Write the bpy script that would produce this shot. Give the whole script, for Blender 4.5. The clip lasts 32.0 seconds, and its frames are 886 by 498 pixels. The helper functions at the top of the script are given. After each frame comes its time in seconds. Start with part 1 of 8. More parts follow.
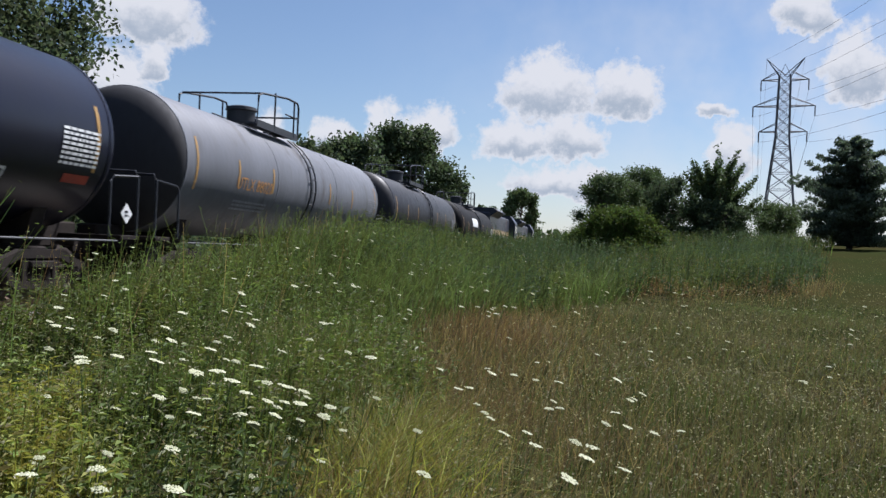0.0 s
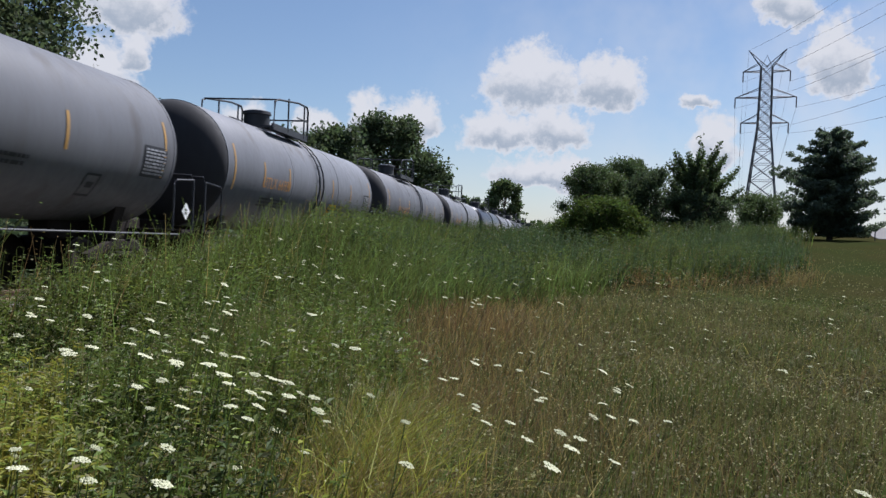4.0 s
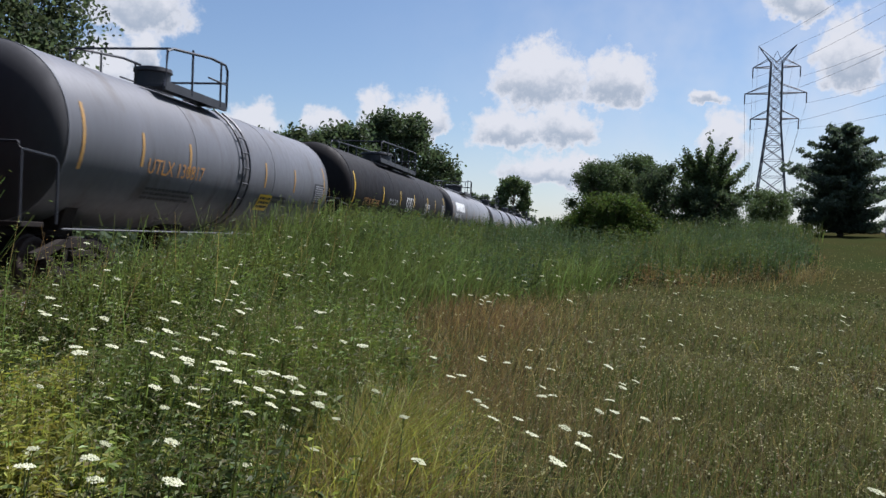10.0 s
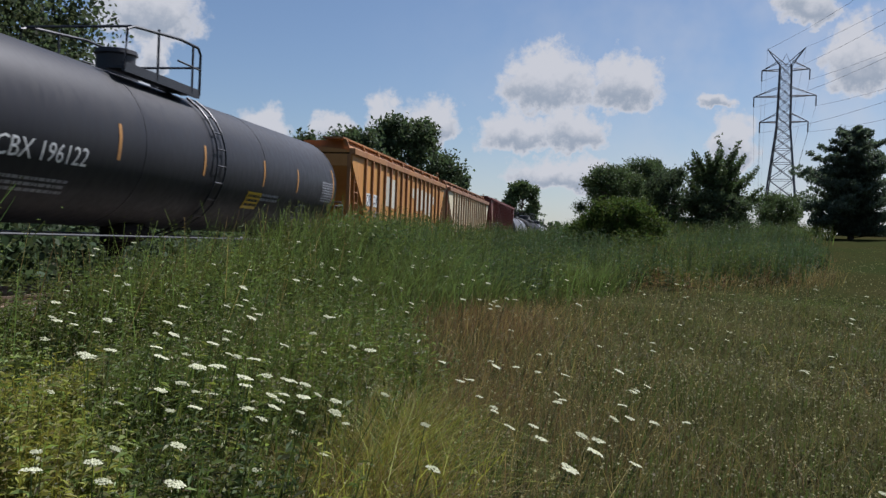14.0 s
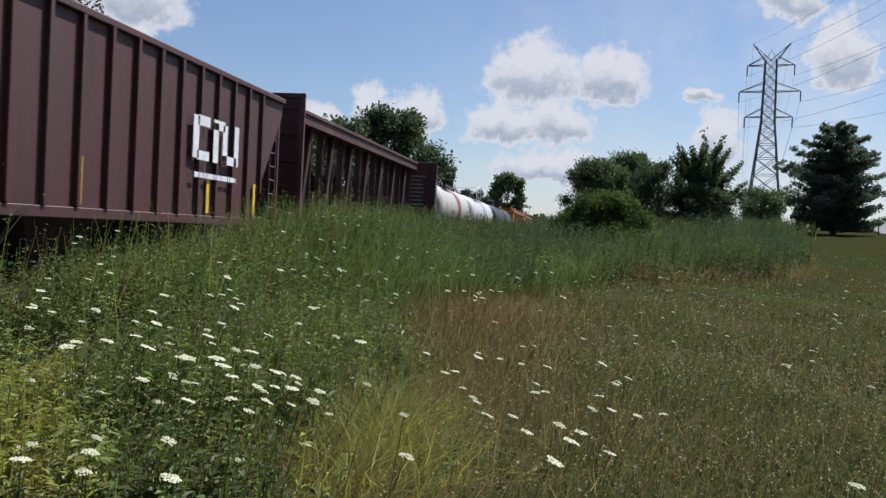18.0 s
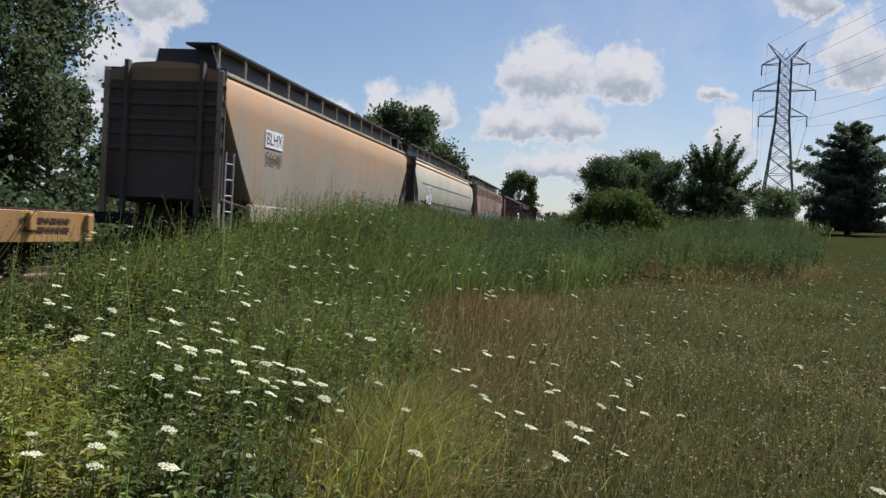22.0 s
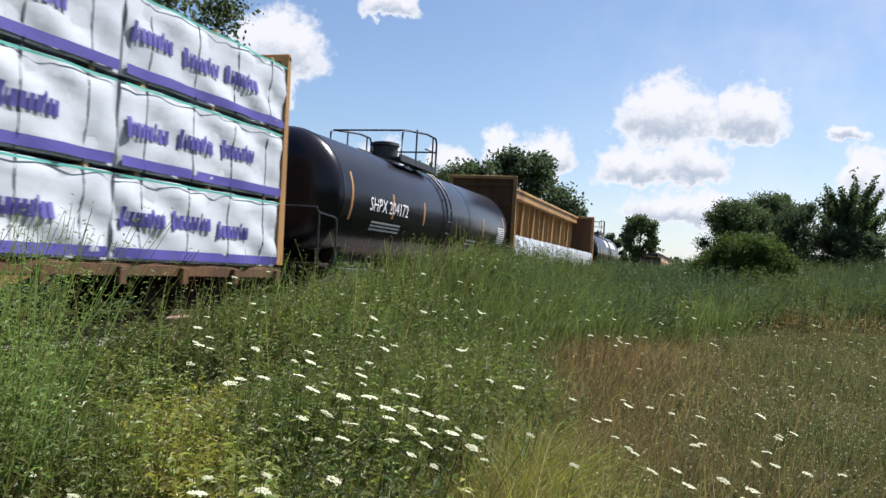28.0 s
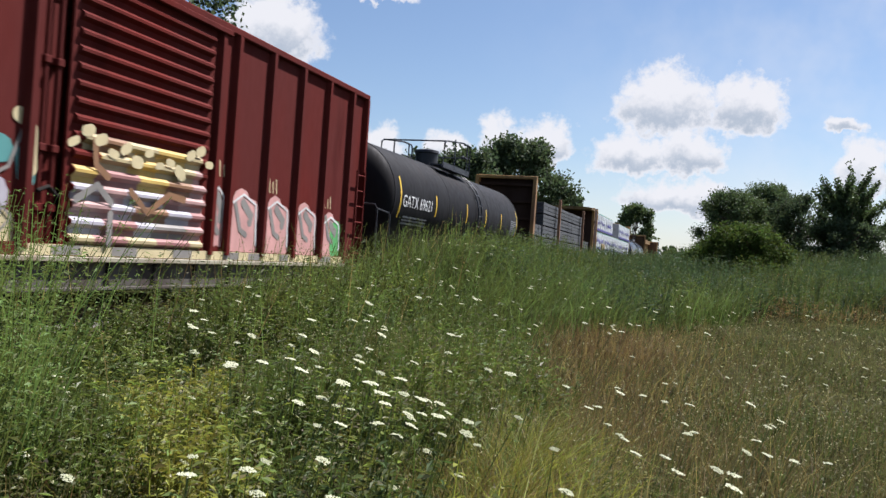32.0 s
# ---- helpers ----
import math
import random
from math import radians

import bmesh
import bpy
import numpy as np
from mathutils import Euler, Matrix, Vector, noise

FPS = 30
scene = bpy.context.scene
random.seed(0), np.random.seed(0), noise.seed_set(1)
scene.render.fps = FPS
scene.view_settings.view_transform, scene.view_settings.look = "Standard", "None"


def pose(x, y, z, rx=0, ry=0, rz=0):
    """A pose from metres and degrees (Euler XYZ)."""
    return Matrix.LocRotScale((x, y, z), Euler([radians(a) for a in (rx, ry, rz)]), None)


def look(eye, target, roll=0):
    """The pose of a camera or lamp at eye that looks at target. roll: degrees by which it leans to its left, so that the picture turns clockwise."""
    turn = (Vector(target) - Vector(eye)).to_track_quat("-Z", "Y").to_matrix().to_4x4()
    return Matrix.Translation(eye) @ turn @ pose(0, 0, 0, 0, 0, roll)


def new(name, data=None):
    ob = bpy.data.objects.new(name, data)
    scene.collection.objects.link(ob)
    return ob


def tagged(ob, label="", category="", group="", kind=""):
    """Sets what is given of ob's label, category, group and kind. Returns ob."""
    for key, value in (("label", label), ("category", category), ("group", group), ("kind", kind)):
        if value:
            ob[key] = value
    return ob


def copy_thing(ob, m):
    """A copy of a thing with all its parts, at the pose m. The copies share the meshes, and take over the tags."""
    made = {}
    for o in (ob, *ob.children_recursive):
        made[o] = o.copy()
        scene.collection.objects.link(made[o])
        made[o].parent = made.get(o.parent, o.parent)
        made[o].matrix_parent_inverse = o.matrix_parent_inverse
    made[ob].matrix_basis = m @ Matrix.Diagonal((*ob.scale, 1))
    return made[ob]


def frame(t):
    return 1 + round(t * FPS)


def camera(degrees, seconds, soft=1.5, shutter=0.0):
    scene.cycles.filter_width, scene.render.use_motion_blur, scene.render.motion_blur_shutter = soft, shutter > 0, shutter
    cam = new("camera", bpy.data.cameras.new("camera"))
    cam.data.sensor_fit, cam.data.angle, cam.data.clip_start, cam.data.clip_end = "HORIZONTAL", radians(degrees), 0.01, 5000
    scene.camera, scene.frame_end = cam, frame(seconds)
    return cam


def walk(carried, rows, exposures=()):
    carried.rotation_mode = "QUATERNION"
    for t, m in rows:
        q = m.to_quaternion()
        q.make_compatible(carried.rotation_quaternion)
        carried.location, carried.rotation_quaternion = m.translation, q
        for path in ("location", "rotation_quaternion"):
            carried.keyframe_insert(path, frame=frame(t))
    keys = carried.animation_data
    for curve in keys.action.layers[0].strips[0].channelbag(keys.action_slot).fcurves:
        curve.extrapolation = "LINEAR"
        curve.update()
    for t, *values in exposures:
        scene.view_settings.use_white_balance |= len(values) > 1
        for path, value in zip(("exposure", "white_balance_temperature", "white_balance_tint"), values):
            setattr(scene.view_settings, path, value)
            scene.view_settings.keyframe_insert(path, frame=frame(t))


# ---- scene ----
# World: metres; the track runs along +y at x = TRACK_X; the camera stands near the origin.
EYE, TRACK_X, RAIL, TURN = 1.6, -9.7, 0.5, 0.0
cam = camera(54.0, 32.0, soft=1.45, shutter=0.1)
# seconds, sideways sway, yaw to the left of the track, pitch, lean
walk(cam, [(t, pose(x, 0, EYE, 90 + pitch, 0, yaw) @ pose(0, 0, 0, 0, 0, lean)) for t, x, yaw, pitch, lean in [
    (0, 0, 10.11, -0.03, 2.59),
    (0.5, 0, 10.05, 0.26, 2.8),
    (1, 0, 9.9, 0.2, 2.87),
    (1.5, 0, 9.74, 0.05, 3.25),
    (2, 0, 9.93, -0.08, 3.05),
    (2.5, 0, 9.8, -0.28, 3.08),
    (3, 0, 9.6, -0.31, 3.15),
    (3.5, 0, 9.32, -0.38, 2.6),
    (5.5, 0, 8.14, -1.22, 3.04),
    (6, 0, 8.09, -1.26, 3.02),
    (6.5, 0, 8.22, -1.23, 3.1),
    (7, 0, 8.64, -1.22, 3.03),
    (7.5, 0, 9.4, -1.18, 3.04),
    (8, 0, 10.04, -2.05, 3.63),
    (8.5, 0, 10.45, -1.5, 3.15),
    (9, 0, 10.46, -1.44, 2.69),
    (9.5, 0, 10.2, -2.31, 2.47),
    (10, 0, 9.59, -0.78, 2.36),
    (10.5, 0, 8.47, 0.69, 2.55),
    (11, 0, 8.67, 0.64, 2.84),
    (11.5, 0, 9.37, 0.71, 2.78),
    (12, 0, 9.53, 0.64, 2.81),
    (12.5, 0, 9.58, 0.35, 2.83),
    (13, 0, 9.9, 0.05, 2.8),
    (13.5, 0, 10.08, -0.25, 2.34),
    (14, 0, 10.18, -0.5, 2.16),
    (14.5, 0, 10.13, -0.51, 2.04),
    (16.5, 0, 9.49, -0.45, 2.3),
    (17, 0, 9.48, -0.62, 2.41),
    (17.5, 0, 9.38, -0.85, 2.61),
    (18, 0, 9.17, -1.03, 2.72),
    (18.5, 0, 9.12, -1.07, 2.83),
    (19, 0, 8.97, -0.94, 2.92),
    (19.5, 0, 8.62, -0.84, 3.14),
    (20, 0, 8.28, -0.76, 3.39),
    (20.5, 0, 8.48, -0.82, 3.45),
    (21, 0, 8.51, -0.83, 3.28),
    (21.5, 0, 9.01, -0.91, 3.15),
    (22, 0, 9.93, -1.21, 3.08),
    (22.5, -0.02, 12.17, -1.58, 2.98),
    (23, -0.06, 16.52, -1.92, 2.69),
    (23.5, -0.12, 20.53, -1.79, 2.67),
    (24, -0.16, 21.48, -1.5, 2.87),
    (24.5, -0.16, 20.16, -1.3, 2.8),
    (26.5, -0.16, 18.57, -1.04, 2.8),
    (27, -0.16, 18.9, 0.52, 3.06),
    (27.5, -0.16, 18.64, 1.6, 2.96),
    (28, -0.16, 17.78, 1.31, 3.19),
    (28.5, -0.16, 17.49, 1.4, 3.47),
    (29, -0.16, 17.78, 1.34, 3.53),
    (29.5, -0.16, 17.59, 1.3, 3.34),
    (30, -0.16, 17.19, 1.61, 3.36),
    (30.5, -0.16, 17.26, 1.6, 3.86),
    (31, -0.16, 17.37, 1.2, 3.89),
    (31.5, -0.16, 17.46, 0.76, 3.85),
    (32, -0.16, 17.44, 0.4, 3.94),
]], exposures=[(t, s + 0.77, 6030 if t < 22 else 6220, 14) for t, s in ((0, 0.1), (2, 0.08), (6, -0.06), (7.8, -0.14), (9, -0.18), (10.1, 0.12), (11.2, -0.02), (12, -0.22), (13, -0.26), (15, -0.2), (17, -0.05), (19, 0.04), (20, -0.1), (21, -0.2), (22, 0.0), (23, 0.18), (24, 0.28), (27, 0.32), (28, 0.42), (29, 0.1), (31, 0.16), (32, 0.3))])

# ---- sky, clouds, sun ----
SUN_AZ, SUN_EL = radians(38), radians(57)      # azimuth from the track towards the right
sun = new("sun", bpy.data.lights.new("sun", "SUN"))
sun.data.energy, sun.data.angle, sun.data.color = 5.0, radians(0.55), (1.0, 0.97, 0.93)
sun.matrix_world = look((math.sin(SUN_AZ) * math.cos(SUN_EL) * 90, math.cos(SUN_AZ) * math.cos(SUN_EL) * 90, math.sin(SUN_EL) * 90), (0, 0, 0))


def build_sky():
    world = bpy.data.worlds.new("sky")
    scene.world = world
    world.use_nodes = True
    nt = world.node_tree
    nt.nodes.clear()
    N, L = nt.nodes.new, nt.links.new

    def math_node(op, a, b=None, clamp=False):
        n = N("ShaderNodeMath")
        n.operation, n.use_clamp = op, clamp
        for i, v in enumerate((a, b)):
            if v is None:
                continue
            if isinstance(v, (int, float)):
                n.inputs[i].default_value = v
            else:
                L(v, n.inputs[i])
        return n.outputs[0]

    def ramp(v, lo, hi):
        n = N("ShaderNodeMapRange")
        n.interpolation_type = "SMOOTHSTEP"
        L(v, n.inputs[0])
        n.inputs[1].default_value, n.inputs[2].default_value = lo, hi
        return n.outputs[0]

    tex = N("ShaderNodeTexCoord")
    sep = N("ShaderNodeSeparateXYZ")
    L(tex.outputs["Generated"], sep.inputs[0])
    az = math_node("MULTIPLY", math_node("ARCTAN2", sep.outputs[0], sep.outputs[1]), 180 / math.pi)
    el = math_node("MULTIPLY", math_node("ARCSINE", sep.outputs[2]), 180 / math.pi)
    flat = N("ShaderNodeCombineXYZ")
    L(az, flat.inputs[0]), L(el, flat.inputs[1])
    high = el

    def fbm(scale, detail, rough, z):
        n = N("ShaderNodeTexNoise")
        n.inputs["Scale"].default_value, n.inputs["Detail"].default_value = scale, detail
        n.inputs["Roughness"].default_value = rough
        m = N("ShaderNodeVectorMath")
        m.operation = "ADD"
        L(flat.outputs[0], m.inputs[0])
        m.inputs[1].default_value = (40, 17, z)
        L(m.outputs[0], n.inputs["Vector"])
        return n.outputs["Fac"]

    def shifted(v, amount, scale, z):
        return math_node("ADD", v, math_node("MULTIPLY", math_node("SUBTRACT", fbm(scale, 5, 0.58, z), 0.5), amount))

    # billowing outlines: the heaps' own coordinates are pushed about by noise
    side, az, el = az, shifted(az, 2.9, 0.6, 0), shifted(el, 2.4, 0.65, 21)
    fine = fbm(1.7, 6, 0.62, 9)
    ragged = math_node("MULTIPLY", math_node("SUBTRACT", fine, 0.5), 1.25)
    # cumulus heaps: azimuth, elevation of the base, half width, height (degrees)
    heaps = [(-3.8, 9.7, 3.3, 3.5), (1.2, 9.7, 2.6, 2.9), (-5.7, 6.7, 2.5, 2.2), (-2.0, 6.9, 2.2, 2.4), (-17.8, 6.4, 1.7, 1.7),
             (-14.4, 7.0, 1.4, 2.7), (-11.4, 7.2, 2.2, 2.1), (-2.4, 4.2, 4.0, 1.8), (11.9, 14.6, 1.9, 2.4), (14.9, 10.8, 2.0, 3.9),
             (6.7, 9.1, 1.4, 1.0), (-29.4, 12.7, 3.3, 3.4), (-31.0, 8.2, 2.2, 3.2),
             (8.0, 5.8, 1.6, 3.0), (-29.0, 10.2, 1.2, 2.0), (-31.2, 5.4, 2.2, 1.8), (-22.2, 6.1, 2.0, 2.0), (-22.2, 16.4, 1.9, 1.6)]
    density, height, weight = None, None, None
    for a, e, w, h in heaps:
        u = math_node("DIVIDE", math_node("SUBTRACT", az, a), w * 1.04)
        v = math_node("DIVIDE", math_node("SUBTRACT", el, e), h)
        low = math_node("MULTIPLY", math_node("MINIMUM", v, 0.0), -2.6)
        r = math_node("ADD", math_node("MULTIPLY", u, u), math_node("POWER", math_node("MAXIMUM", math_node("MAXIMUM", v, low), 0.0001), 2.0))
        d = math_node("SUBTRACT", 1.15, r)
        density = d if density is None else math_node("MAXIMUM", density, d)
        share = math_node("POWER", math_node("MAXIMUM", d, 0.0), 2.0)
        hv = math_node("MULTIPLY", v, share)
        height = hv if height is None else math_node("ADD", height, hv)
        weight = share if weight is None else math_node("ADD", weight, share)
    height = math_node("DIVIDE", height, math_node("ADD", weight, 0.0015))
    # scattered fair-weather cloud over the rest of the sky
    away = ramp(math_node("ABSOLUTE", math_node("ADD", side, 8.0)), 34, 46)
    above = ramp(high, 20, 27)
    rest = math_node("MULTIPLY", math_node("MAXIMUM", away, above), ramp(high, 1, 6))
    spread = math_node("SUBTRACT", math_node("MULTIPLY", fbm(0.075, 5, 0.6, 5), 3.2), 2.45)
    density = math_node("MAXIMUM", density, math_node("SUBTRACT", math_node("MULTIPLY", math_node("ADD", spread, 2.0), rest), 2.0))
    body = math_node("ADD", density, ragged)
    cover = ramp(body, -0.18, 0.66)
    # thin haze that thickens towards the sun and the horizon
    veil = math_node("MULTIPLY", math_node("MULTIPLY", ramp(side, -20, 20), 0.55), ramp(fbm(0.16, 4, 0.6, 31), 0.25, 0.8))
    low_haze = math_node("MULTIPLY", math_node("SUBTRACT", 1.0, ramp(high, 0, 9)), 0.30)
    cover = math_node("MAXIMUM", cover, math_node("ADD", veil, low_haze))
    top = ramp(math_node("ADD", height, math_node("MULTIPLY", ragged, 0.35)), -0.12, 0.42)
    thick = ramp(body, 0.35, 1.1)
    lit = math_node("MAXIMUM", top, math_node("SUBTRACT", 1.0, thick))
    tint = N("ShaderNodeMix")
    tint.data_type = "RGBA"
    L(lit, tint.inputs[0])
    tint.inputs[6].default_value, tint.inputs[7].default_value = (0.55, 0.62, 0.70, 1), (1.0, 1.0, 1.0, 1)
    sky = N("ShaderNodeTexSky")
    sky.sky_type, sky.sun_disc = "NISHITA", False
    sky.sun_elevation, sky.sun_rotation = SUN_EL, SUN_AZ
    sky.air_density, sky.dust_density, sky.ozone_density = 1.0, 0.5, 2.2
    blue, white = N("ShaderNodeBackground"), N("ShaderNodeBackground")
    L(sky.outputs[0], blue.inputs[0])
    blue.inputs[1].default_value = 0.0565
    L(tint.outputs[2], white.inputs[0])
    white.inputs[1].default_value = 0.42
    mix, out = N("ShaderNodeMixShader"), N("ShaderNodeOutputWorld")
    L(math_node("MULTIPLY", cover, 0.97), mix.inputs[0])
    L(blue.outputs[0], mix.inputs[1]), L(white.outputs[0], mix.inputs[2])
    L(mix.outputs[0], out.inputs[0])
    world.cycles.sampling_method, world.cycles.sample_map_resolution = "MANUAL", 512


build_sky()

# ---- materials ----
def surface(name, color, color2=None, rough=0.6, metal=0.0, scale=2.0, stretch=(1, 1, 1), amount=0.5, grit=0.12, bump=0.15,
            stain=None, stain_amount=0.0, stain_scale=1.2, stain_stretch=(1, 1, 0.15), island=False, coords="Object", spec=0.5, see=0.0, wash=None, vary=0.11):
    """A surface with variation at two scales, an optional stain and a fine relief."""
    m = bpy.data.materials.new(name)
    m.use_nodes = True
    nt = m.node_tree
    N, L = nt.nodes.new, nt.links.new
    bsdf = nt.nodes["Principled BSDF"]
    tex = N("ShaderNodeTexCoord")

    def noise_of(sc, detail, st, offset=0.0):
        mp = N("ShaderNodeMapping")
        mp.inputs["Scale"].default_value = st
        mp.inputs["Location"].default_value = (offset, offset * 0.7, offset * 0.3)
        L(tex.outputs[coords], mp.inputs[0])
        n = N("ShaderNodeTexNoise")
        n.inputs["Scale"].default_value, n.inputs["Detail"].default_value = sc, detail
        L(mp.outputs[0], n.inputs["Vector"])
        return n.outputs["Fac"]

    def blend(fac, a, b, mode="MIX"):
        n = N("ShaderNodeMix")
        n.data_type, n.blend_type = "RGBA", mode
        for slot, v in ((0, fac), (6, a), (7, b)):
            if isinstance(v, (tuple, list)):
                n.inputs[slot].default_value = (*v[:3], 1)
            elif isinstance(v, (int, float)):
                n.inputs[slot].default_value = v
            else:
                L(v, n.inputs[slot])
        return n.outputs[2]

    def step(v, lo, hi, top=1.0):
        n = N("ShaderNodeMapRange")
        L(v, n.inputs[0])
        n.inputs[1].default_value, n.inputs[2].default_value, n.inputs[4].default_value = lo, hi, top
        return n.outputs[0]

    color2 = color2 or tuple(c * 0.72 for c in color)
    coarse, fine = noise_of(scale, 4, stretch), noise_of(scale * 14, 3, stretch, 3.1)
    col = blend(step(coarse, 0.5 - amount * 0.4, 0.5 + amount * 0.4), color, color2)
    col = blend(step(fine, 0.35, 0.65, grit), col, tuple(c * 0.45 for c in color))
    if stain:
        col = blend(step(noise_of(stain_scale, 5, stain_stretch, 7.7), 0.62 - stain_amount * 0.35, 0.72, 0.85), col, stain)
    # rust, chalk or grime run down the car: colour, the two heights it fades between, strength
    for k, (tone, z0, z1, strength) in enumerate(wash or ()):
        xyz = N("ShaderNodeSeparateXYZ")
        L(tex.outputs[coords], xyz.inputs[0])
        run, add = noise_of(1.1, 4, (1, 1, 0.12), 12.3 + 5 * k), N("ShaderNodeMath")
        add.operation = "MULTIPLY_ADD"
        L(run, add.inputs[0]), L(xyz.outputs[2], add.inputs[2])
        add.inputs[1].default_value = (z1 - z0) * 1.6
        col = blend(step(add.outputs[0], z0 + (z1 - z0) * 0.8, z1 + (z1 - z0) * 0.8, strength), col, tone)
    if island:
        geo, hsv = N("ShaderNodeNewGeometry"), N("ShaderNodeHueSaturation")
        for slot, lo, hi in (("Hue", 0.47, 0.53), ("Value", 0.55, 1.45)):
            n = N("ShaderNodeMapRange")
            L(geo.outputs["Random Per Island"], n.inputs[0])
            n.inputs[3].default_value, n.inputs[4].default_value = lo, hi
            L(n.outputs[0], hsv.inputs[slot])
        L(col, hsv.inputs["Color"])
        col = hsv.outputs[0]
    L(col, bsdf.inputs["Base Color"])
    bsdf.inputs["Metallic"].default_value = metal
    bsdf.inputs["Specular IOR Level"].default_value = spec
    L(step(fine, 0.2, 0.8, 1.0), (rr := N("ShaderNodeMapRange")).inputs[0])
    rr.inputs[3].default_value, rr.inputs[4].default_value = max(rough - vary, 0.02), min(rough + vary, 1)
    L(rr.outputs[0], bsdf.inputs["Roughness"])
    if bump:
        b = N("ShaderNodeBump")
        b.inputs["Strength"].default_value, b.inputs["Distance"].default_value = bump, 0.02
        L(fine, b.inputs["Height"])
        L(b.outputs[0], bsdf.inputs["Normal"])
    if see:
        t, mix, out = N("ShaderNodeBsdfTranslucent"), N("ShaderNodeMixShader"), nt.nodes["Material Output"]
        L(blend(1.0, col, (1.15, 1.17, 0.88), "MULTIPLY"), t.inputs[0])
        mix.inputs[0].default_value = see
        L(bsdf.outputs[0], mix.inputs[1]), L(t.outputs[0], mix.inputs[2])
        L(mix.outputs[0], out.inputs[0])
    return m


def paint(name, color, rust=(0.16, 0.06, 0.025), worn=0.15, rough=0.45, dirt=0.35, spec=0.5, wash=None):
    """Railcar paint: faded, streaked down the sides, rust coming through."""
    color, rust = tuple(c * 0.70 for c in color), tuple(c * 0.70 for c in rust)
    return surface(name, color, tuple(c * 0.74 + 0.01 for c in color), rough, 0.0, 0.55, (1, 1, 0.35), dirt, 0.10, 0.02,
                   rust, worn, 1.4, (1, 1, 0.22), spec=spec, wash=wash)


GRASS = surface("green_grass", (0.098, 0.118, 0.034), (0.05, 0.068, 0.022), 0.55, scale=0.7, grit=0.0, bump=0, island=True, see=0.42, spec=0.14)
LUSH = surface("lush_weed", (0.058, 0.088, 0.022), (0.112, 0.136, 0.033), 0.55, scale=0.9, grit=0.0, bump=0, island=True, see=0.42, spec=0.16)
# CREST: lighter copy of the grass, with sunlight put into its colour
CREST = surface("sun_painted_green", (0.135, 0.178, 0.056), (0.1, 0.138, 0.043), 0.55, scale=0.7, grit=0.0, bump=0, island=True, see=0.42, spec=0.10)
YELLOWISH = surface("yellow_green_weed", (0.24, 0.222, 0.045), (0.148, 0.156, 0.034), 0.55, scale=0.5, grit=0.0, bump=0, island=True, see=0.42, spec=0.2)
BLUISH = surface("blue_green_reed", (0.058, 0.088, 0.043), (0.044, 0.068, 0.035), 0.6, scale=0.5, grit=0.0, bump=0, island=True, see=0.35, spec=0.10)
STRAW = surface("dry_grass", (0.264, 0.194, 0.093), (0.182, 0.136, 0.063), 0.55, scale=0.5, grit=0.0, bump=0, island=True, see=0.4, spec=0.10)
REDDISH = surface("reddish_dry_grass", (0.226, 0.143, 0.073), (0.158, 0.110, 0.054), 0.55, scale=0.5, grit=0.0, bump=0, island=True, see=0.4, spec=0.10)
OLIVE = surface("olive_field_grass", (0.097, 0.099, 0.040), (0.120, 0.108, 0.053), 0.55, scale=0.9, grit=0.0, bump=0, island=True, see=0.4, spec=0.10)
FRESH = surface("fresh_weed_leaf", (0.125, 0.168, 0.04), (0.18, 0.205, 0.055), 0.5, scale=0.5, grit=0.0, bump=0, island=True, see=0.42, spec=0.25)
SEED = surface("pale_seed_heads", (0.42, 0.38, 0.26), (0.34, 0.31, 0.2), rough=0.8, grit=0.0, bump=0, island=True, see=0.25, spec=0.1)
STEM = surface("flower_stem", (0.07, 0.12, 0.03), rough=0.6, scale=6, bump=0)
PETAL = surface("white_petals", (0.62, 0.62, 0.43), (0.54, 0.55, 0.36), 0.7, scale=30, bump=0.1, see=0.2)
LEAF_A = surface("leaf_dark", (0.056, 0.078, 0.045), (0.072, 0.096, 0.051), 0.6, scale=0.3, grit=0, bump=0, island=True, see=0.4, spec=0.07)
LEAF_B = surface("leaf_mid", (0.068, 0.096, 0.046), (0.086, 0.116, 0.05), 0.5, scale=0.3, grit=0, bump=0, island=True, see=0.35, spec=0.07)
LEAF_D = surface("leaf_cottonwood", (0.076, 0.096, 0.056), (0.06, 0.08, 0.046), 0.6, scale=0.4, grit=0, bump=0, island=True, see=0.45, spec=0.07)
LEAF_C = surface("leaf_shrub", (0.054, 0.082, 0.022), (0.068, 0.092, 0.024), 0.55, scale=0.5, grit=0, bump=0, island=True, see=0.42, spec=0.07)
NEEDLE = surface("pine_needles", (0.078, 0.106, 0.078), (0.092, 0.122, 0.084), 0.65, scale=0.5, grit=0, bump=0, island=True, see=0.35, spec=0.3)
BARK = surface("bark", (0.12, 0.095, 0.07), (0.07, 0.055, 0.04), 0.9, scale=2.5, stretch=(1, 1, 0.2), bump=0.6)
PALE_BARK = surface("pale_bark", (0.42, 0.40, 0.36), (0.22, 0.2, 0.17), 0.9, scale=2.5, stretch=(1, 1, 0.3), bump=0.5)
SOIL = surface("meadow_soil", (0.030, 0.031, 0.011), (0.040, 0.033, 0.015), 1.0, scale=0.25, grit=0.4, bump=0.3, stain=(0.020, 0.030, 0.010), stain_amount=0.5, stain_scale=0.12, stain_stretch=(1, 1, 1), spec=0.0)
ASPHALT = surface("pale_road", (0.19, 0.185, 0.18), (0.14, 0.137, 0.135), 0.9, scale=0.5, grit=0.3, bump=0.2, spec=0.1)
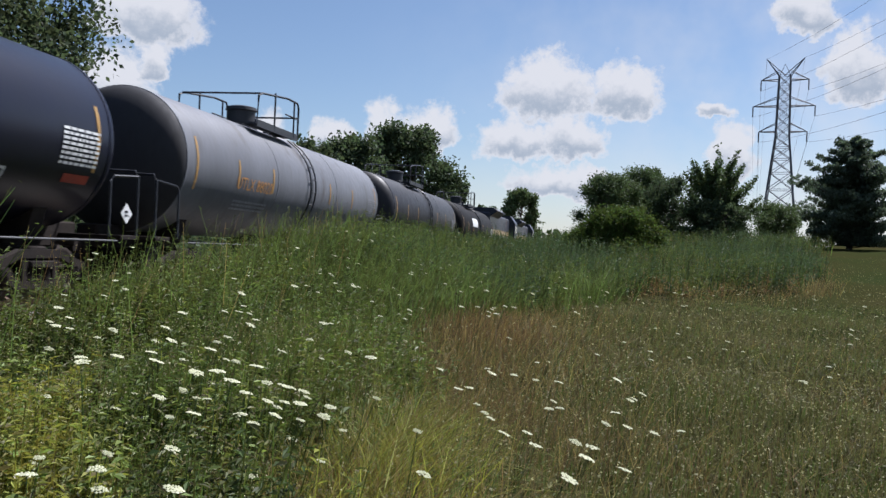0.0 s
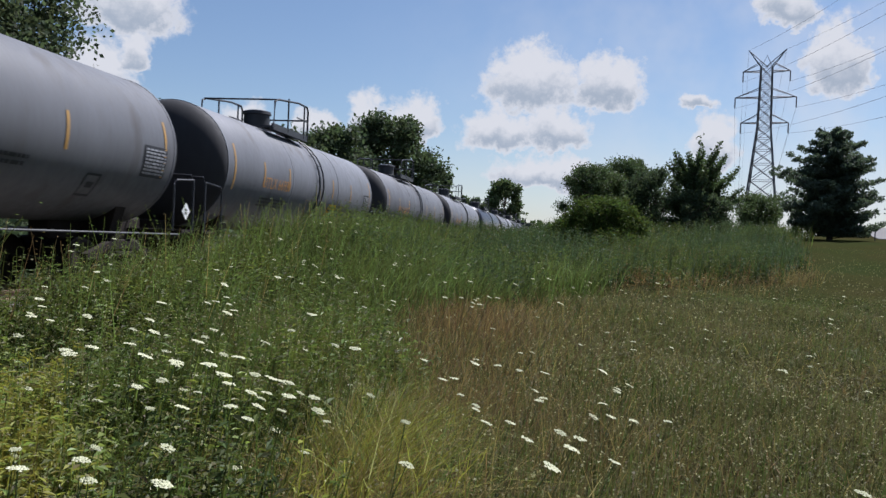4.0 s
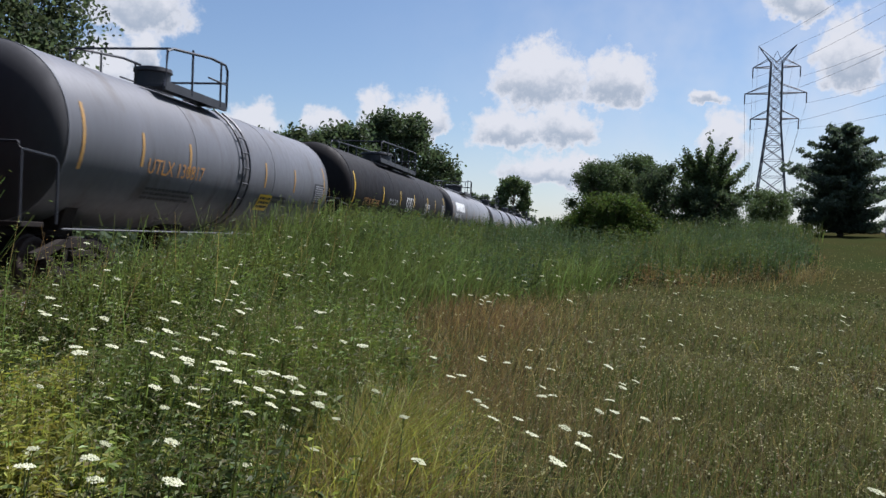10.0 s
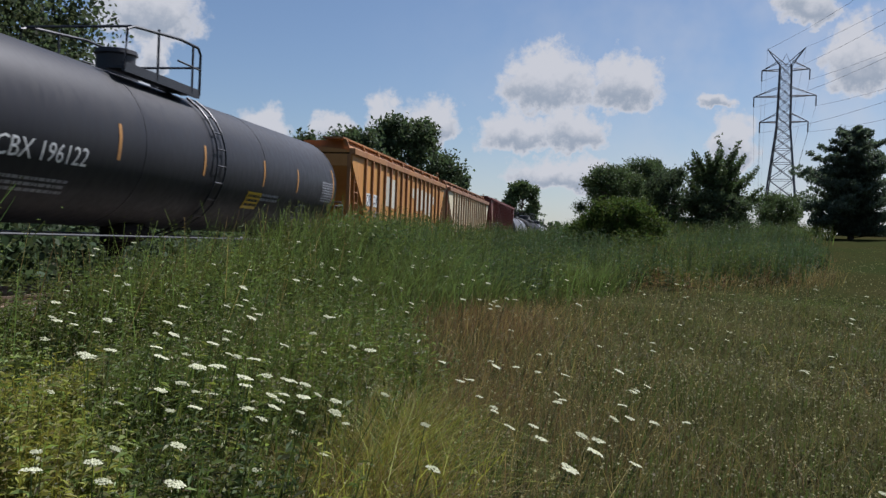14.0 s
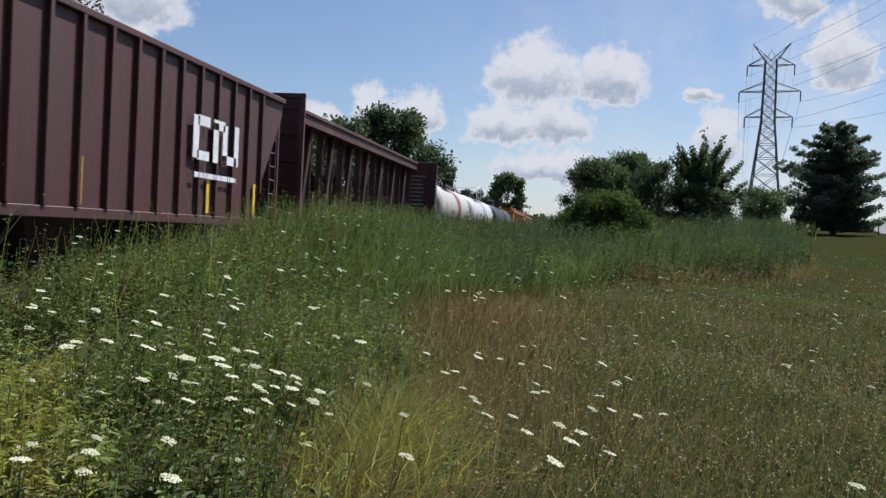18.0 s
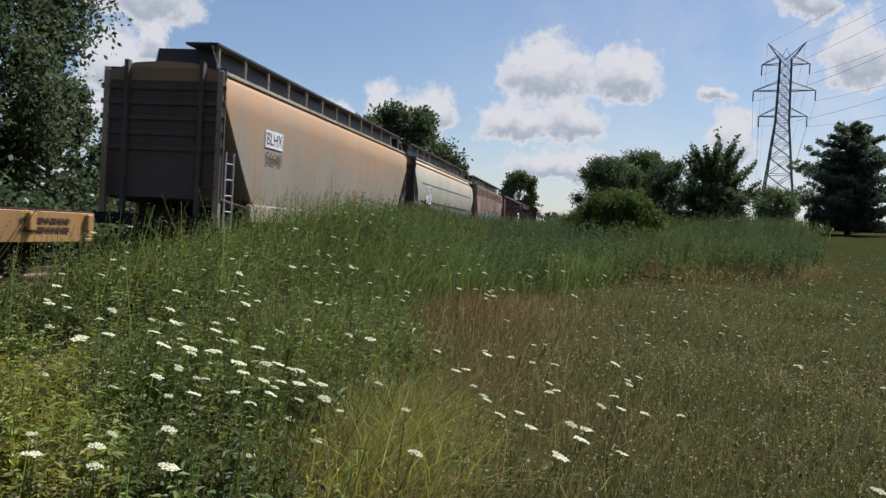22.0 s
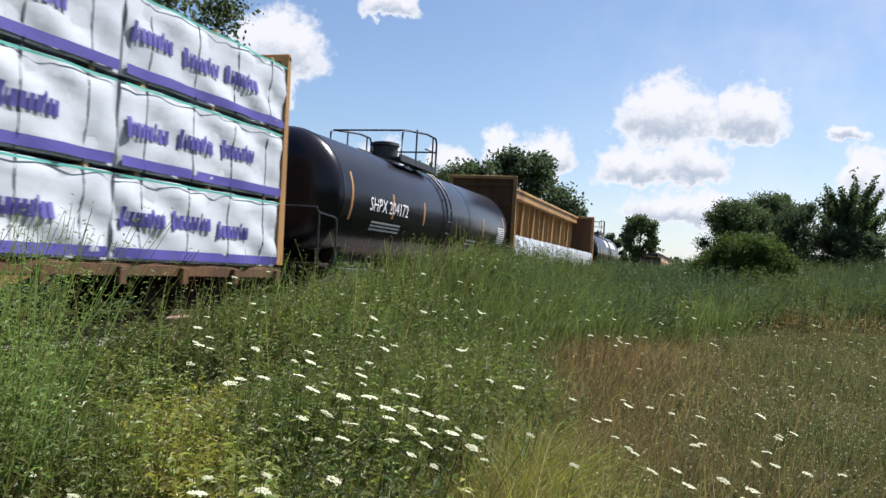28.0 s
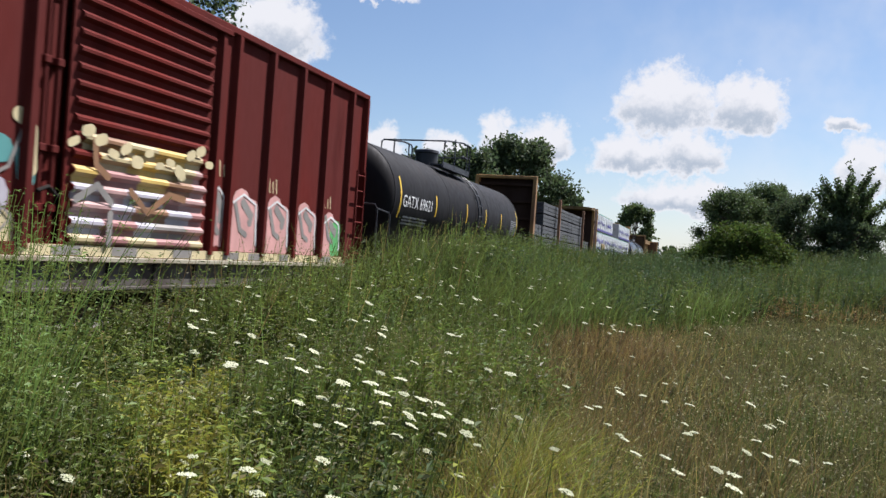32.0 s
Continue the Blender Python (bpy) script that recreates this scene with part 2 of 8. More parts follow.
BALLAST = surface("ballast", (0.22, 0.20, 0.18), (0.12, 0.105, 0.09), 0.95, scale=6, grit=0.5, bump=1.0)
TIE = surface("creosote_tie", (0.07, 0.055, 0.045), rough=0.9, scale=2, stretch=(0.3, 2, 2), bump=0.5)
RAIL_STEEL = surface("rail_steel", (0.20, 0.12, 0.08), (0.28, 0.22, 0.18), 0.5, 0.7, scale=3)
GALV = surface("tower_steel", (0.10, 0.107, 0.122), (0.07, 0.075, 0.088), 0.6, 0.5, scale=1.5, bump=0)
INSULATOR = surface("insulator_glass", (0.10, 0.09, 0.09), rough=0.3, bump=0)
WIRE = surface("conductor", (0.16, 0.16, 0.17), rough=0.5, metal=0.6, bump=0)

UNDER = surface("underframe_grime", (0.013, 0.010, 0.009), (0.024, 0.018, 0.014), 0.9, scale=1.5, bump=0.3, spec=0.2)
WHEEL = surface("wheel_steel", (0.030, 0.022, 0.018), (0.045, 0.034, 0.028), 0.75, 0.2, scale=4, spec=0.3)
BLACK = surface("black_fittings", (0.016, 0.017, 0.021), (0.03, 0.03, 0.034), 0.5, scale=1.5, bump=0.05)
RAILING = surface("railing_black", (0.02, 0.022, 0.03), rough=0.45, scale=2, bump=0)
DULL_RAIL = surface("dull_side_rail", (0.075, 0.078, 0.084), (0.05, 0.05, 0.056), 0.6, scale=3, bump=0)
FADED_TAPE = surface("faded_orange_reflector", (0.36, 0.20, 0.05), (0.28, 0.17, 0.06), 0.5, scale=4, bump=0)
YELLOW_TAPE = surface("yellow_reflector", (0.72, 0.47, 0.03), (0.6, 0.4, 0.03), 0.4, scale=4, bump=0)
WHITE_MARK = surface("white_lettering", (0.72, 0.73, 0.72), (0.55, 0.56, 0.56), 0.6, scale=3, bump=0)
GREY_MARK = surface("faded_grey_marking", (0.30, 0.31, 0.33), (0.2, 0.2, 0.22), 0.6, scale=3, bump=0)
ORANGE_MARK = surface("orange_lettering", (0.42, 0.20, 0.045), (0.32, 0.16, 0.05), 0.6, scale=3, bump=0)
BLACK_MARK = surface("black_lettering", (0.02, 0.022, 0.03), rough=0.6, scale=3, bump=0)
RED_NOTICE = surface("red_notice", (0.40, 0.06, 0.03), (0.3, 0.05, 0.03), 0.6, scale=3, bump=0)
GREEN_MARK = surface("faded_green_lettering", (0.035, 0.085, 0.055), (0.07, 0.085, 0.06), 0.6, scale=2, amount=0.9, bump=0)

NAVY = surface("navy_black_tank", (0.007, 0.008, 0.021), (0.009, 0.009, 0.017), 0.30, scale=0.5, stretch=(1, 1, 0.35), amount=0.4, grit=0.0, bump=0, spec=0.34, vary=0.02)
GREY_TANK = paint("grey_tank", (0.215, 0.222, 0.248), rust=(0.10, 0.09, 0.085), worn=0.10, rough=0.5, spec=0.3)
GREY_TANK_2 = paint("grey_tank_worn", (0.17, 0.175, 0.195), rust=(0.08, 0.07, 0.065), worn=0.22, rough=0.52, spec=0.3)
LIGHT_TANK = paint("light_grey_tank", (0.24, 0.245, 0.265), rust=(0.13, 0.12, 0.11), worn=0.10, rough=0.48)
BLACK_TANK = paint("black_tank", (0.015, 0.014, 0.016), rust=(0.024, 0.018, 0.017), worn=0.15, rough=0.62, spec=0.08)
CHARCOAL = paint("charcoal_tank", (0.031, 0.031, 0.038), rust=(0.03, 0.03, 0.032), worn=0.12, rough=0.5, spec=0.25)
GLOSS_BLACK = surface("gloss_black_tank", (0.006, 0.007, 0.014), (0.008, 0.008, 0.012), 0.24, scale=0.5, stretch=(1, 1, 0.35), amount=0.4, grit=0.0, bump=0, spec=0.34, vary=0.02)
WHITE_TANK = paint("white_tank", (0.76, 0.77, 0.75), rust=(0.45, 0.42, 0.36), worn=0.10, rough=0.35)
# darker paint for grey tanks' heads: the shade on the ends is in it
SHADED_HEAD = paint("shade_painted_tank_head", (0.060, 0.060, 0.066), rust=(0.04, 0.038, 0.038), worn=0.2, rough=0.7, spec=0.12)
CREAM_TANK = paint("cream_tank", (0.66, 0.64, 0.57), rust=(0.38, 0.33, 0.26), worn=0.15, rough=0.45)
RED_BAND = paint("red_band", (0.28, 0.055, 0.03), worn=0.05)
RED_HOPPER = paint("oxide_red_hopper", (0.215, 0.038, 0.028), rust=(0.10, 0.028, 0.02), worn=0.25, rough=0.6)
CREAM_HOPPER = paint("cream_hopper", (0.97, 0.87, 0.60), rust=(0.56, 0.28, 0.10), worn=0.16, rough=0.6, dirt=0.25, wash=[((0.46, 0.18, 0.06), 2.75, 1.2, 0.8)])
RUST_TRIM = paint("rusty_trim", (0.42, 0.21, 0.11), rust=(0.2, 0.08, 0.035), worn=0.4, rough=0.8)
ORANGE_HOPPER = paint("orange_hopper", (0.80, 0.37, 0.085), rust=(0.40, 0.15, 0.05), worn=0.25, rough=0.6, wash=[((0.42, 0.16, 0.05), 2.0, 1.0, 0.6)])
ORANGE_TRIM = paint("orange_trim", (0.52, 0.24, 0.08), rust=(0.3, 0.11, 0.04), worn=0.35, rough=0.7)
PATCH = paint("pale_paint_patch", (0.88, 0.84, 0.68), rust=(0.6, 0.4, 0.2), worn=0.12, rough=0.6)
MAROON = paint("maroon_hopper", (0.092, 0.025, 0.022), rust=(0.055, 0.02, 0.016), worn=0.2, rough=0.6)
MAROON_BEAM = paint("maroon_centerbeam", (0.085, 0.022, 0.022), rust=(0.17, 0.075, 0.05), worn=0.3, rough=0.65)
BROWN_HOPPER = paint("weathered_brown_hopper", (0.33, 0.17, 0.10), rust=(0.46, 0.42, 0.36), worn=0.26, rough=0.7, dirt=0.6)
STONE_HOPPER = paint("stone_grey_hopper", (0.50, 0.485, 0.375), rust=(0.30, 0.26, 0.19), worn=0.15, rough=0.6, dirt=0.5, spec=0.3, wash=[((0.42, 0.23, 0.09), 3.6, 4.4, 0.6), ((0.065, 0.065, 0.055), 2.5, 1.9, 0.8)])
TAN_HOPPER = paint("tan_grey_hopper", (0.37, 0.325, 0.245), rust=(0.34, 0.2, 0.1), worn=0.14, rough=0.65, dirt=0.5, spec=0.3, wash=[((0.40, 0.21, 0.085), 2.5, 4.4, 0.7)])
YELLOW_BEAM = paint("ochre_yellow_beam", (0.52, 0.28, 0.08), rust=(0.17, 0.075, 0.03), worn=0.25, rough=0.6)
YELLOW_FLAT = paint("dirty_yellow_flat", (0.36, 0.22, 0.055), rust=(0.10, 0.05, 0.025), worn=0.75, rough=0.75)
CREAM_RIB = paint("rust_edged_cream_rib", (0.66, 0.48, 0.28), rust=(0.34, 0.14, 0.05), worn=0.35, rough=0.7)
RUSTY_SILL = paint("rusty_yellow_sill", (0.17, 0.09, 0.04), rust=(0.06, 0.032, 0.02), worn=0.5, rough=0.85, spec=0.2)
HOPPER_SILL = paint("dirty_cream_sill", (0.50, 0.45, 0.33), rust=(0.25, 0.15, 0.08), worn=0.3, rough=0.7, spec=0.25)
RUST_DECK = paint("rusty_deck", (0.065, 0.034, 0.024), rust=(0.04, 0.02, 0.014), worn=0.4, rough=0.9, spec=0.12)
BOX_RED = paint("boxcar_red", (0.165, 0.022, 0.017), rust=(0.09, 0.017, 0.014), worn=0.18, rough=0.8, spec=0.04)
LOCO_BLUE = paint("locomotive_blue", (0.012, 0.015, 0.042), worn=0.05, rough=0.4)
LOCO_GOLD = paint("locomotive_gold", (0.42, 0.27, 0.12), worn=0.1, rough=0.4)
WRAP = surface("white_lumber_wrap", (0.52, 0.54, 0.55), (0.43, 0.46, 0.48), 0.34, scale=0.32, stretch=(1, 1, 1.6), grit=0.05, bump=0.3)
WRAP_GREY = surface("grey_wrap_end", (0.336, 0.352, 0.376), (0.288, 0.304, 0.328), 0.6, scale=1.2, bump=0.3)
PURPLE = surface("purple_print", (0.060, 0.050, 0.24), (0.085, 0.07, 0.28), 0.5, scale=2, bump=0.2)
TEAL = surface("teal_edge_print", (0.10, 0.42, 0.34), rough=0.5, scale=2, bump=0.2)
STRAP = surface("dark_strap", (0.05, 0.05, 0.055), rough=0.6, scale=2, bump=0)
GREY_WOOD = surface("grey_treated_timber", (0.052, 0.057, 0.062), (0.038, 0.042, 0.048), 0.8, scale=1.5, stretch=(3, 0.3, 3), bump=0.4)
GREY_BEAM = surface("grey_steel_beam", (0.066, 0.070, 0.080), (0.054, 0.057, 0.066), 0.55, scale=0.7, bump=0.1)
# wood in the gaps under loads: its dark colour holds the shade there
SHADED_WOOD = surface("shade_painted_wood", (0.03, 0.032, 0.038), rough=0.9, scale=3, bump=0.3)
DUNNAGE = surface("dunnage_wood", (0.40, 0.28, 0.14), (0.3, 0.2, 0.1), 0.8, scale=2, bump=0.3)
SPRAY = {n: surface("spray_" + n, c, rough=0.55, scale=2, grit=0.05, bump=0.02) for n, c in dict(
    purple=(0.085, 0.058, 0.20), teal=(0.085, 0.27, 0.26), maroon=(0.15, 0.02, 0.035), white=(0.70, 0.70, 0.68), pink=(0.62, 0.33, 0.30),
    cream=(0.62, 0.52, 0.30), lilac=(0.46, 0.43, 0.48), grey=(0.25, 0.23, 0.21), ochre=(0.60, 0.40, 0.10), black=(0.025, 0.025, 0.03),
    lightblue=(0.15, 0.24, 0.38), tan=(0.26, 0.13, 0.06), bluegrey=(0.17, 0.13, 0.14), pinkgrey=(0.30, 0.13, 0.12), green=(0.12, 0.45, 0.14), straw=(0.46, 0.37, 0.20), rose=(0.42, 0.25, 0.23), navy=(0.020, 0.022, 0.05), mint=(0.30, 0.42, 0.30), olive=(0.17, 0.12, 0.065), slate=(0.13, 0.14, 0.18)).items()}
SKIRT_GREY = paint("dusty_grey_skirt", (0.15, 0.135, 0.115), rust=(0.07, 0.05, 0.04), worn=0.4, rough=0.85, spec=0.15)
CHALK_WASH = paint("chalky_wash", (0.40, 0.33, 0.26), rust=(0.30, 0.18, 0.11), worn=0.45, rough=0.85, spec=0.1)
# brown of the hoppers' end walls, darker than their sides
END_BROWN = paint("dark_brown_end", (0.125, 0.098, 0.082), rust=(0.07, 0.045, 0.036), worn=0.3, rough=0.85)
CAR_WHITE = surface("white_car_paint", (0.62, 0.63, 0.64), (0.55, 0.56, 0.57), 0.3, scale=1.0, bump=0)
GLASS = surface("dark_window", (0.02, 0.025, 0.03), rough=0.08, bump=0)

# ---- mesh tools ----
class Shape:
    """Collects vertices and faces of one mesh."""

    def __init__(self):
        self.v, self.f, self.smooth = [], [], []

    def add(self, verts, faces, smooth=False):
        n = len(self.v)
        self.v.extend(verts)
        self.f.extend([tuple(n + i for i in f) for f in faces])
        self.smooth.extend([smooth] * len(faces))
        return self

    def box(self, x0, x1, y0, y1, z0, z1, bevel=0.0):
        if bevel <= 0:
            v = [(x, y, z) for x in (x0, x1) for y in (y0, y1) for z in (z0, z1)]
            return self.add(v, [(0, 1, 3, 2), (4, 6, 7, 5), (0, 4, 5, 1), (2, 3, 7, 6), (0, 2, 6, 4), (1, 5, 7, 3)])
        lo, hi, v, key = (x0, y0, z0), (x1, y1, z1), [], {}
        for sx in (0, 1):
            for sy in (0, 1):
                for sz in (0, 1):
                    s = (sx, sy, sz)
                    for a in range(3):
                        key[s, a] = len(v)
                        v.append(tuple((hi[k] if s[k] else lo[k]) + (0 if k == a else (-bevel if s[k] else bevel)) for k in range(3)))
        f = []
        for a in range(3):
            b, c = (a + 1) % 3, (a + 2) % 3

            def s(av, bv, cv):
                r = [0, 0, 0]
                r[a], r[b], r[c] = av, bv, cv
                return tuple(r)
            for side in (0, 1):
                q = [key[s(side, 0, 0), a], key[s(side, 1, 0), a], key[s(side, 1, 1), a], key[s(side, 0, 1), a]]
                f.append(tuple(q if side else q[::-1]))
            for bv in (0, 1):
                for cv in (0, 1):
                    q = [key[s(0, bv, cv), b], key[s(1, bv, cv), b], key[s(1, bv, cv), c], key[s(0, bv, cv), c]]
                    f.append(tuple(q if bv == cv else q[::-1]))
        for sx in (0, 1):
            for sy in (0, 1):
                for sz in (0, 1):
                    q = [key[(sx, sy, sz), a] for a in range(3)]
                    f.append(tuple(q if (sx + sy + sz) % 2 else q[::-1]))
        return self.add(v, f)

    def tube(self, points, r=0.025, n=6, r1=None, cap=True):
        pts = [Vector(p) for p in points]
        v, f = [], []
        for i, p in enumerate(pts):
            d = (pts[min(i + 1, len(pts) - 1)] - pts[max(i - 1, 0)]).normalized()
            side = d.cross(Vector((0, 0, 1)) if abs(d.z) < 0.95 else Vector((0, 1, 0))).normalized()
            up = side.cross(d)
            rr = r if r1 is None else r + (r1 - r) * i / (len(pts) - 1)
            v += [tuple(p + (side * math.cos(2 * math.pi * k / n) + up * math.sin(2 * math.pi * k / n)) * rr) for k in range(n)]
        for i in range(len(pts) - 1):
            f += [(i * n + k, i * n + (k + 1) % n, (i + 1) * n + (k + 1) % n, (i + 1) * n + k) for k in range(n)]
        if cap:
            f += [tuple(range(n))[::-1], tuple(range((len(pts) - 1) * n, len(pts) * n))]
        return self.add(v, f, n > 5)

    def prism(self, poly, axis, a, b):
        """A polygon carried along an axis: in (y, z) along x, (x, z) along y, or (x, y) along z."""
        put = {"x": lambda p, t: (t, p[0], p[1]), "y": lambda p, t: (p[0], t, p[1]), "z": lambda p, t: (p[0], p[1], t)}[axis]
        n = len(poly)
        v = [put(p, a) for p in poly] + [put(p, b) for p in poly]
        f = [tuple(range(n)), tuple(range(2 * n - 1, n - 1, -1))] + [(i, n + i, n + (i + 1) % n, (i + 1) % n) for i in range(n)]
        return self.add(v, f)

    def lathe(self, profile, cx=0.0, cz=0.0, n=40, axis="y"):
        """(along, radius) turned about y through (cx, cz), or about z through (cx, y = cz)."""
        v, f = [], []
        for along, r in profile:
            for k in range(n):
                a = 2 * math.pi * k / n
                v.append((cx + r * math.cos(a), along, cz + r * math.sin(a)) if axis == "y" else (cx + r * math.cos(a), cz + r * math.sin(a), along))
        for i in range(len(profile) - 1):
            f += [(i * n + k, i * n + (k + 1) % n, (i + 1) * n + (k + 1) % n, (i + 1) * n + k) for k in range(n)]
        f += [tuple(range(n)), tuple(range((len(profile) - 1) * n, len(profile) * n))[::-1]]
        return self.add(v, f, True)

    def mesh(self, name, material):
        me = bpy.data.meshes.new(name)
        me.from_pydata(self.v, [], self.f)
        me.polygons.foreach_set("use_smooth", self.smooth)
        me.materials.append(material)
        bm = bmesh.new()
        bm.from_mesh(me)
        bmesh.ops.recalc_face_normals(bm, faces=bm.faces)
        bm.to_mesh(me)
        bm.free()
        if any(self.smooth):
            me.set_sharp_from_angle(angle=radians(40))
        return me


def part(name, shape, material, parent=None, label=""):
    """Links one mesh (a Shape or ready mesh) as one object under a thing or a part."""
    ob = new(name, shape if isinstance(shape, bpy.types.Mesh) else shape.mesh(name, material))
    ob.parent = parent
    return tagged(ob, label)


def big_mesh(name, verts, quads=None, tris=None, material=None, smooth=False):
    """A mesh from arrays."""
    verts = np.asarray(verts, np.float32).reshape(-1, 3)
    quads = np.zeros((0, 4), np.int32) if quads is None else np.asarray(quads, np.int32)
    tris = np.zeros((0, 3), np.int32) if tris is None else np.asarray(tris, np.int32)
    me = bpy.data.meshes.new(name)
    me.vertices.add(len(verts)), me.loops.add(quads.size + tris.size), me.polygons.add(len(quads) + len(tris))
    me.vertices.foreach_set("co", verts.ravel())
    me.loops.foreach_set("vertex_index", np.concatenate([quads.ravel(), tris.ravel()]))
    me.polygons.foreach_set("loop_start", np.concatenate([np.arange(len(quads)) * 4, quads.size + np.arange(len(tris)) * 3]).astype(np.int32))
    me.polygons.foreach_set("use_smooth", np.full(len(quads) + len(tris), smooth))
    me.materials.append(material)
    me.update(calc_edges=True)
    return me


# ---- the lie of the land ----
def smooth(v):
    v = np.clip(v, 0, 1)
    return v * v * (3 - 2 * v)


def land(x, y):
    """Height of the ground: level by the camera, rising ahead and to the right, cut by the track's bed."""
    x, y = np.asarray(x, float), np.asarray(y, float)
    d = np.hypot(x, y)
    rise = 2.75 * smooth((d - 12) / 52) * smooth((y + 5) / 25)
    open_side = smooth((x + 6.5) / 6.0)
    rise = rise + 2.4 * smooth((d - 58) / 55) * smooth((x / (np.abs(y) + 1) - 0.20) / 0.10)
    z = rise * open_side
    z = z + 1.15 * smooth((y - 8) / 11) * np.exp(-((x + 5.2) / 1.9) ** 2) * (1 - 0.4 * smooth((y - 60) / 60))
    bed = (RAIL - 0.24) * smooth((-4.0 - x) / 3.0)
    z = np.where(x < -4.0, z * smooth((x + 7.6) / 1.6) + bed, z)
    far_side = smooth((-13.0 - x) / 8.0)
    z = z + 0.6 * far_side
    return z + 0.05 * np.sin(x * 1.3 + 0.7 * y) * smooth((x + 7.0) / 2.0) * smooth((60 - d) / 30)


def ground_sheet():
    def axis(steps):
        out = [0.0]
        for end, step in steps:
            out += list(np.arange(out[-1] + step, end + step * 0.5, step))
        return np.array(out)
    right, left = axis([(24, 0.6), (120, 4), (400, 35), (4600, 600)]), axis([(26, 0.6), (120, 5), (400, 35), (4600, 600)])
    ahead, back = axis([(70, 0.8), (240, 5), (800, 40), (4600, 600)]), axis([(20, 2), (200, 20), (4600, 800)])
    xs, ys = np.concatenate([-left[:0:-1], right]), np.concatenate([-back[:0:-1], ahead])
    X, Y = np.meshgrid(xs, ys)
    V = np.stack([X, Y, land(X, Y)], -1).reshape(-1, 3)
    i, j = np.meshgrid(np.arange(len(xs) - 1), np.arange(len(ys) - 1))
    a = (j * len(xs) + i).ravel()
    ob = new("ground", big_mesh("ground", V, np.stack([a, a + 1, a + 1 + len(xs), a + len(xs)], 1), None, SOIL, True))
    tagged(ob, "uneven meadow soil under the grass and weeds", "ground", kind="structure")


ground_sheet()


def strip(name, x_of, width, ys, lift, material, label, category):
    """A band laid on the land along y."""
    V, Q = [], []
    for k, y in enumerate(ys):
        for s in (-0.5, 0.5):
            x = x_of(y) + s * width
            V.append((x, y, float(land(x, y)) + lift))
    Q = [(2 * k, 2 * k + 1, 2 * k + 3, 2 * k + 2) for k in range(len(ys) - 1)]
    return tagged(new(name, big_mesh(name, V, Q, None, material)), label, category, kind="structure")


def railway():
    s = Shape()
    s.prism([(-2.5, RAIL - 0.28), (-1.75, RAIL - 0.17), (1.75, RAIL - 0.17), (2.5, RAIL - 0.28), (2.5, RAIL - 0.6), (-2.5, RAIL - 0.6)], "y", -700, 1400)
    bed = part("ballast_bed", s, BALLAST)
    bed.location.x = TRACK_X
    tagged(bed, "grey crushed-stone ballast bed under the track", "ballast", kind="structure")
    for side in (-0.7525, 0.7525):
        s = Shape()
        s.prism([(-0.07, -0.17), (0.07, -0.17), (0.07, -0.155), (0.012, -0.13), (0.012, -0.045), (0.036, -0.035), (0.036, 0), (-0.036, 0), (-0.036, -0.035),
                 (-0.012, -0.045), (-0.012, -0.13), (-0.07, -0.155)], "y", -700, 1400)
        rail = part("rail", s, RAIL_STEEL)
        rail.location = (TRACK_X + side, 0, RAIL)
        tagged(rail, "worn steel rail of the track with a bright top", "rail", "rails", "structure")
    tie = Shape().box(-1.3, 1.3, -0.11, 0.11, -0.19, -0.168, 0.01).mesh("railway_tie", TIE)
    for k in range(140):
        ob = new("railway_tie", tie)
        ob.location = (TRACK_X, 2 + k * 0.54, RAIL)
        ob.parent = bed
        ob.matrix_parent_inverse = bed.matrix_basis.inverted()


railway()

# the road that shows beyond the pine, and its lawn
road = strip("road", lambda y: 27 + (y - 75) * 0.235, 8.0, [66 + 3 * k for k in range(60)], 0.05, ASPHALT, "pale sunlit road beyond the lawn", "road")

# ---- trees ----
def leaf_cloud(rng, centres, radii, count, size, droop=0.2, flat=0.85):
    """Small bent leaf quads on the outer parts of clumps."""
    pick = rng.choice(len(centres), count, p=radii ** 2 / (radii ** 2).sum())
    d = rng.normal(size=(count, 3))
    d /= np.linalg.norm(d, axis=1, keepdims=True)
    pos = centres[pick] + d * (radii[pick] * np.minimum(np.abs(rng.normal(0.62, 0.30, count)), 1.35))[:, None] * np.array([1, 1, flat])
    u = rng.normal(size=(count, 3)) + d * 0.6
    u[:, 2] -= droop
    u /= np.linalg.norm(u, axis=1, keepdims=True)
    w = np.cross(u, rng.normal(size=(count, 3)))
    w /= np.linalg.norm(w, axis=1, keepdims=True) + 1e-9
    s = size * rng.uniform(0.6, 1.4, count)[:, None]
    V = np.stack([pos - u * s * 0.6, pos + w * s * 0.42, pos + u * s * 0.7, pos - w * s * 0.42], 1).reshape(-1, 3)
    return V, np.arange(count * 4).reshape(-1, 4)


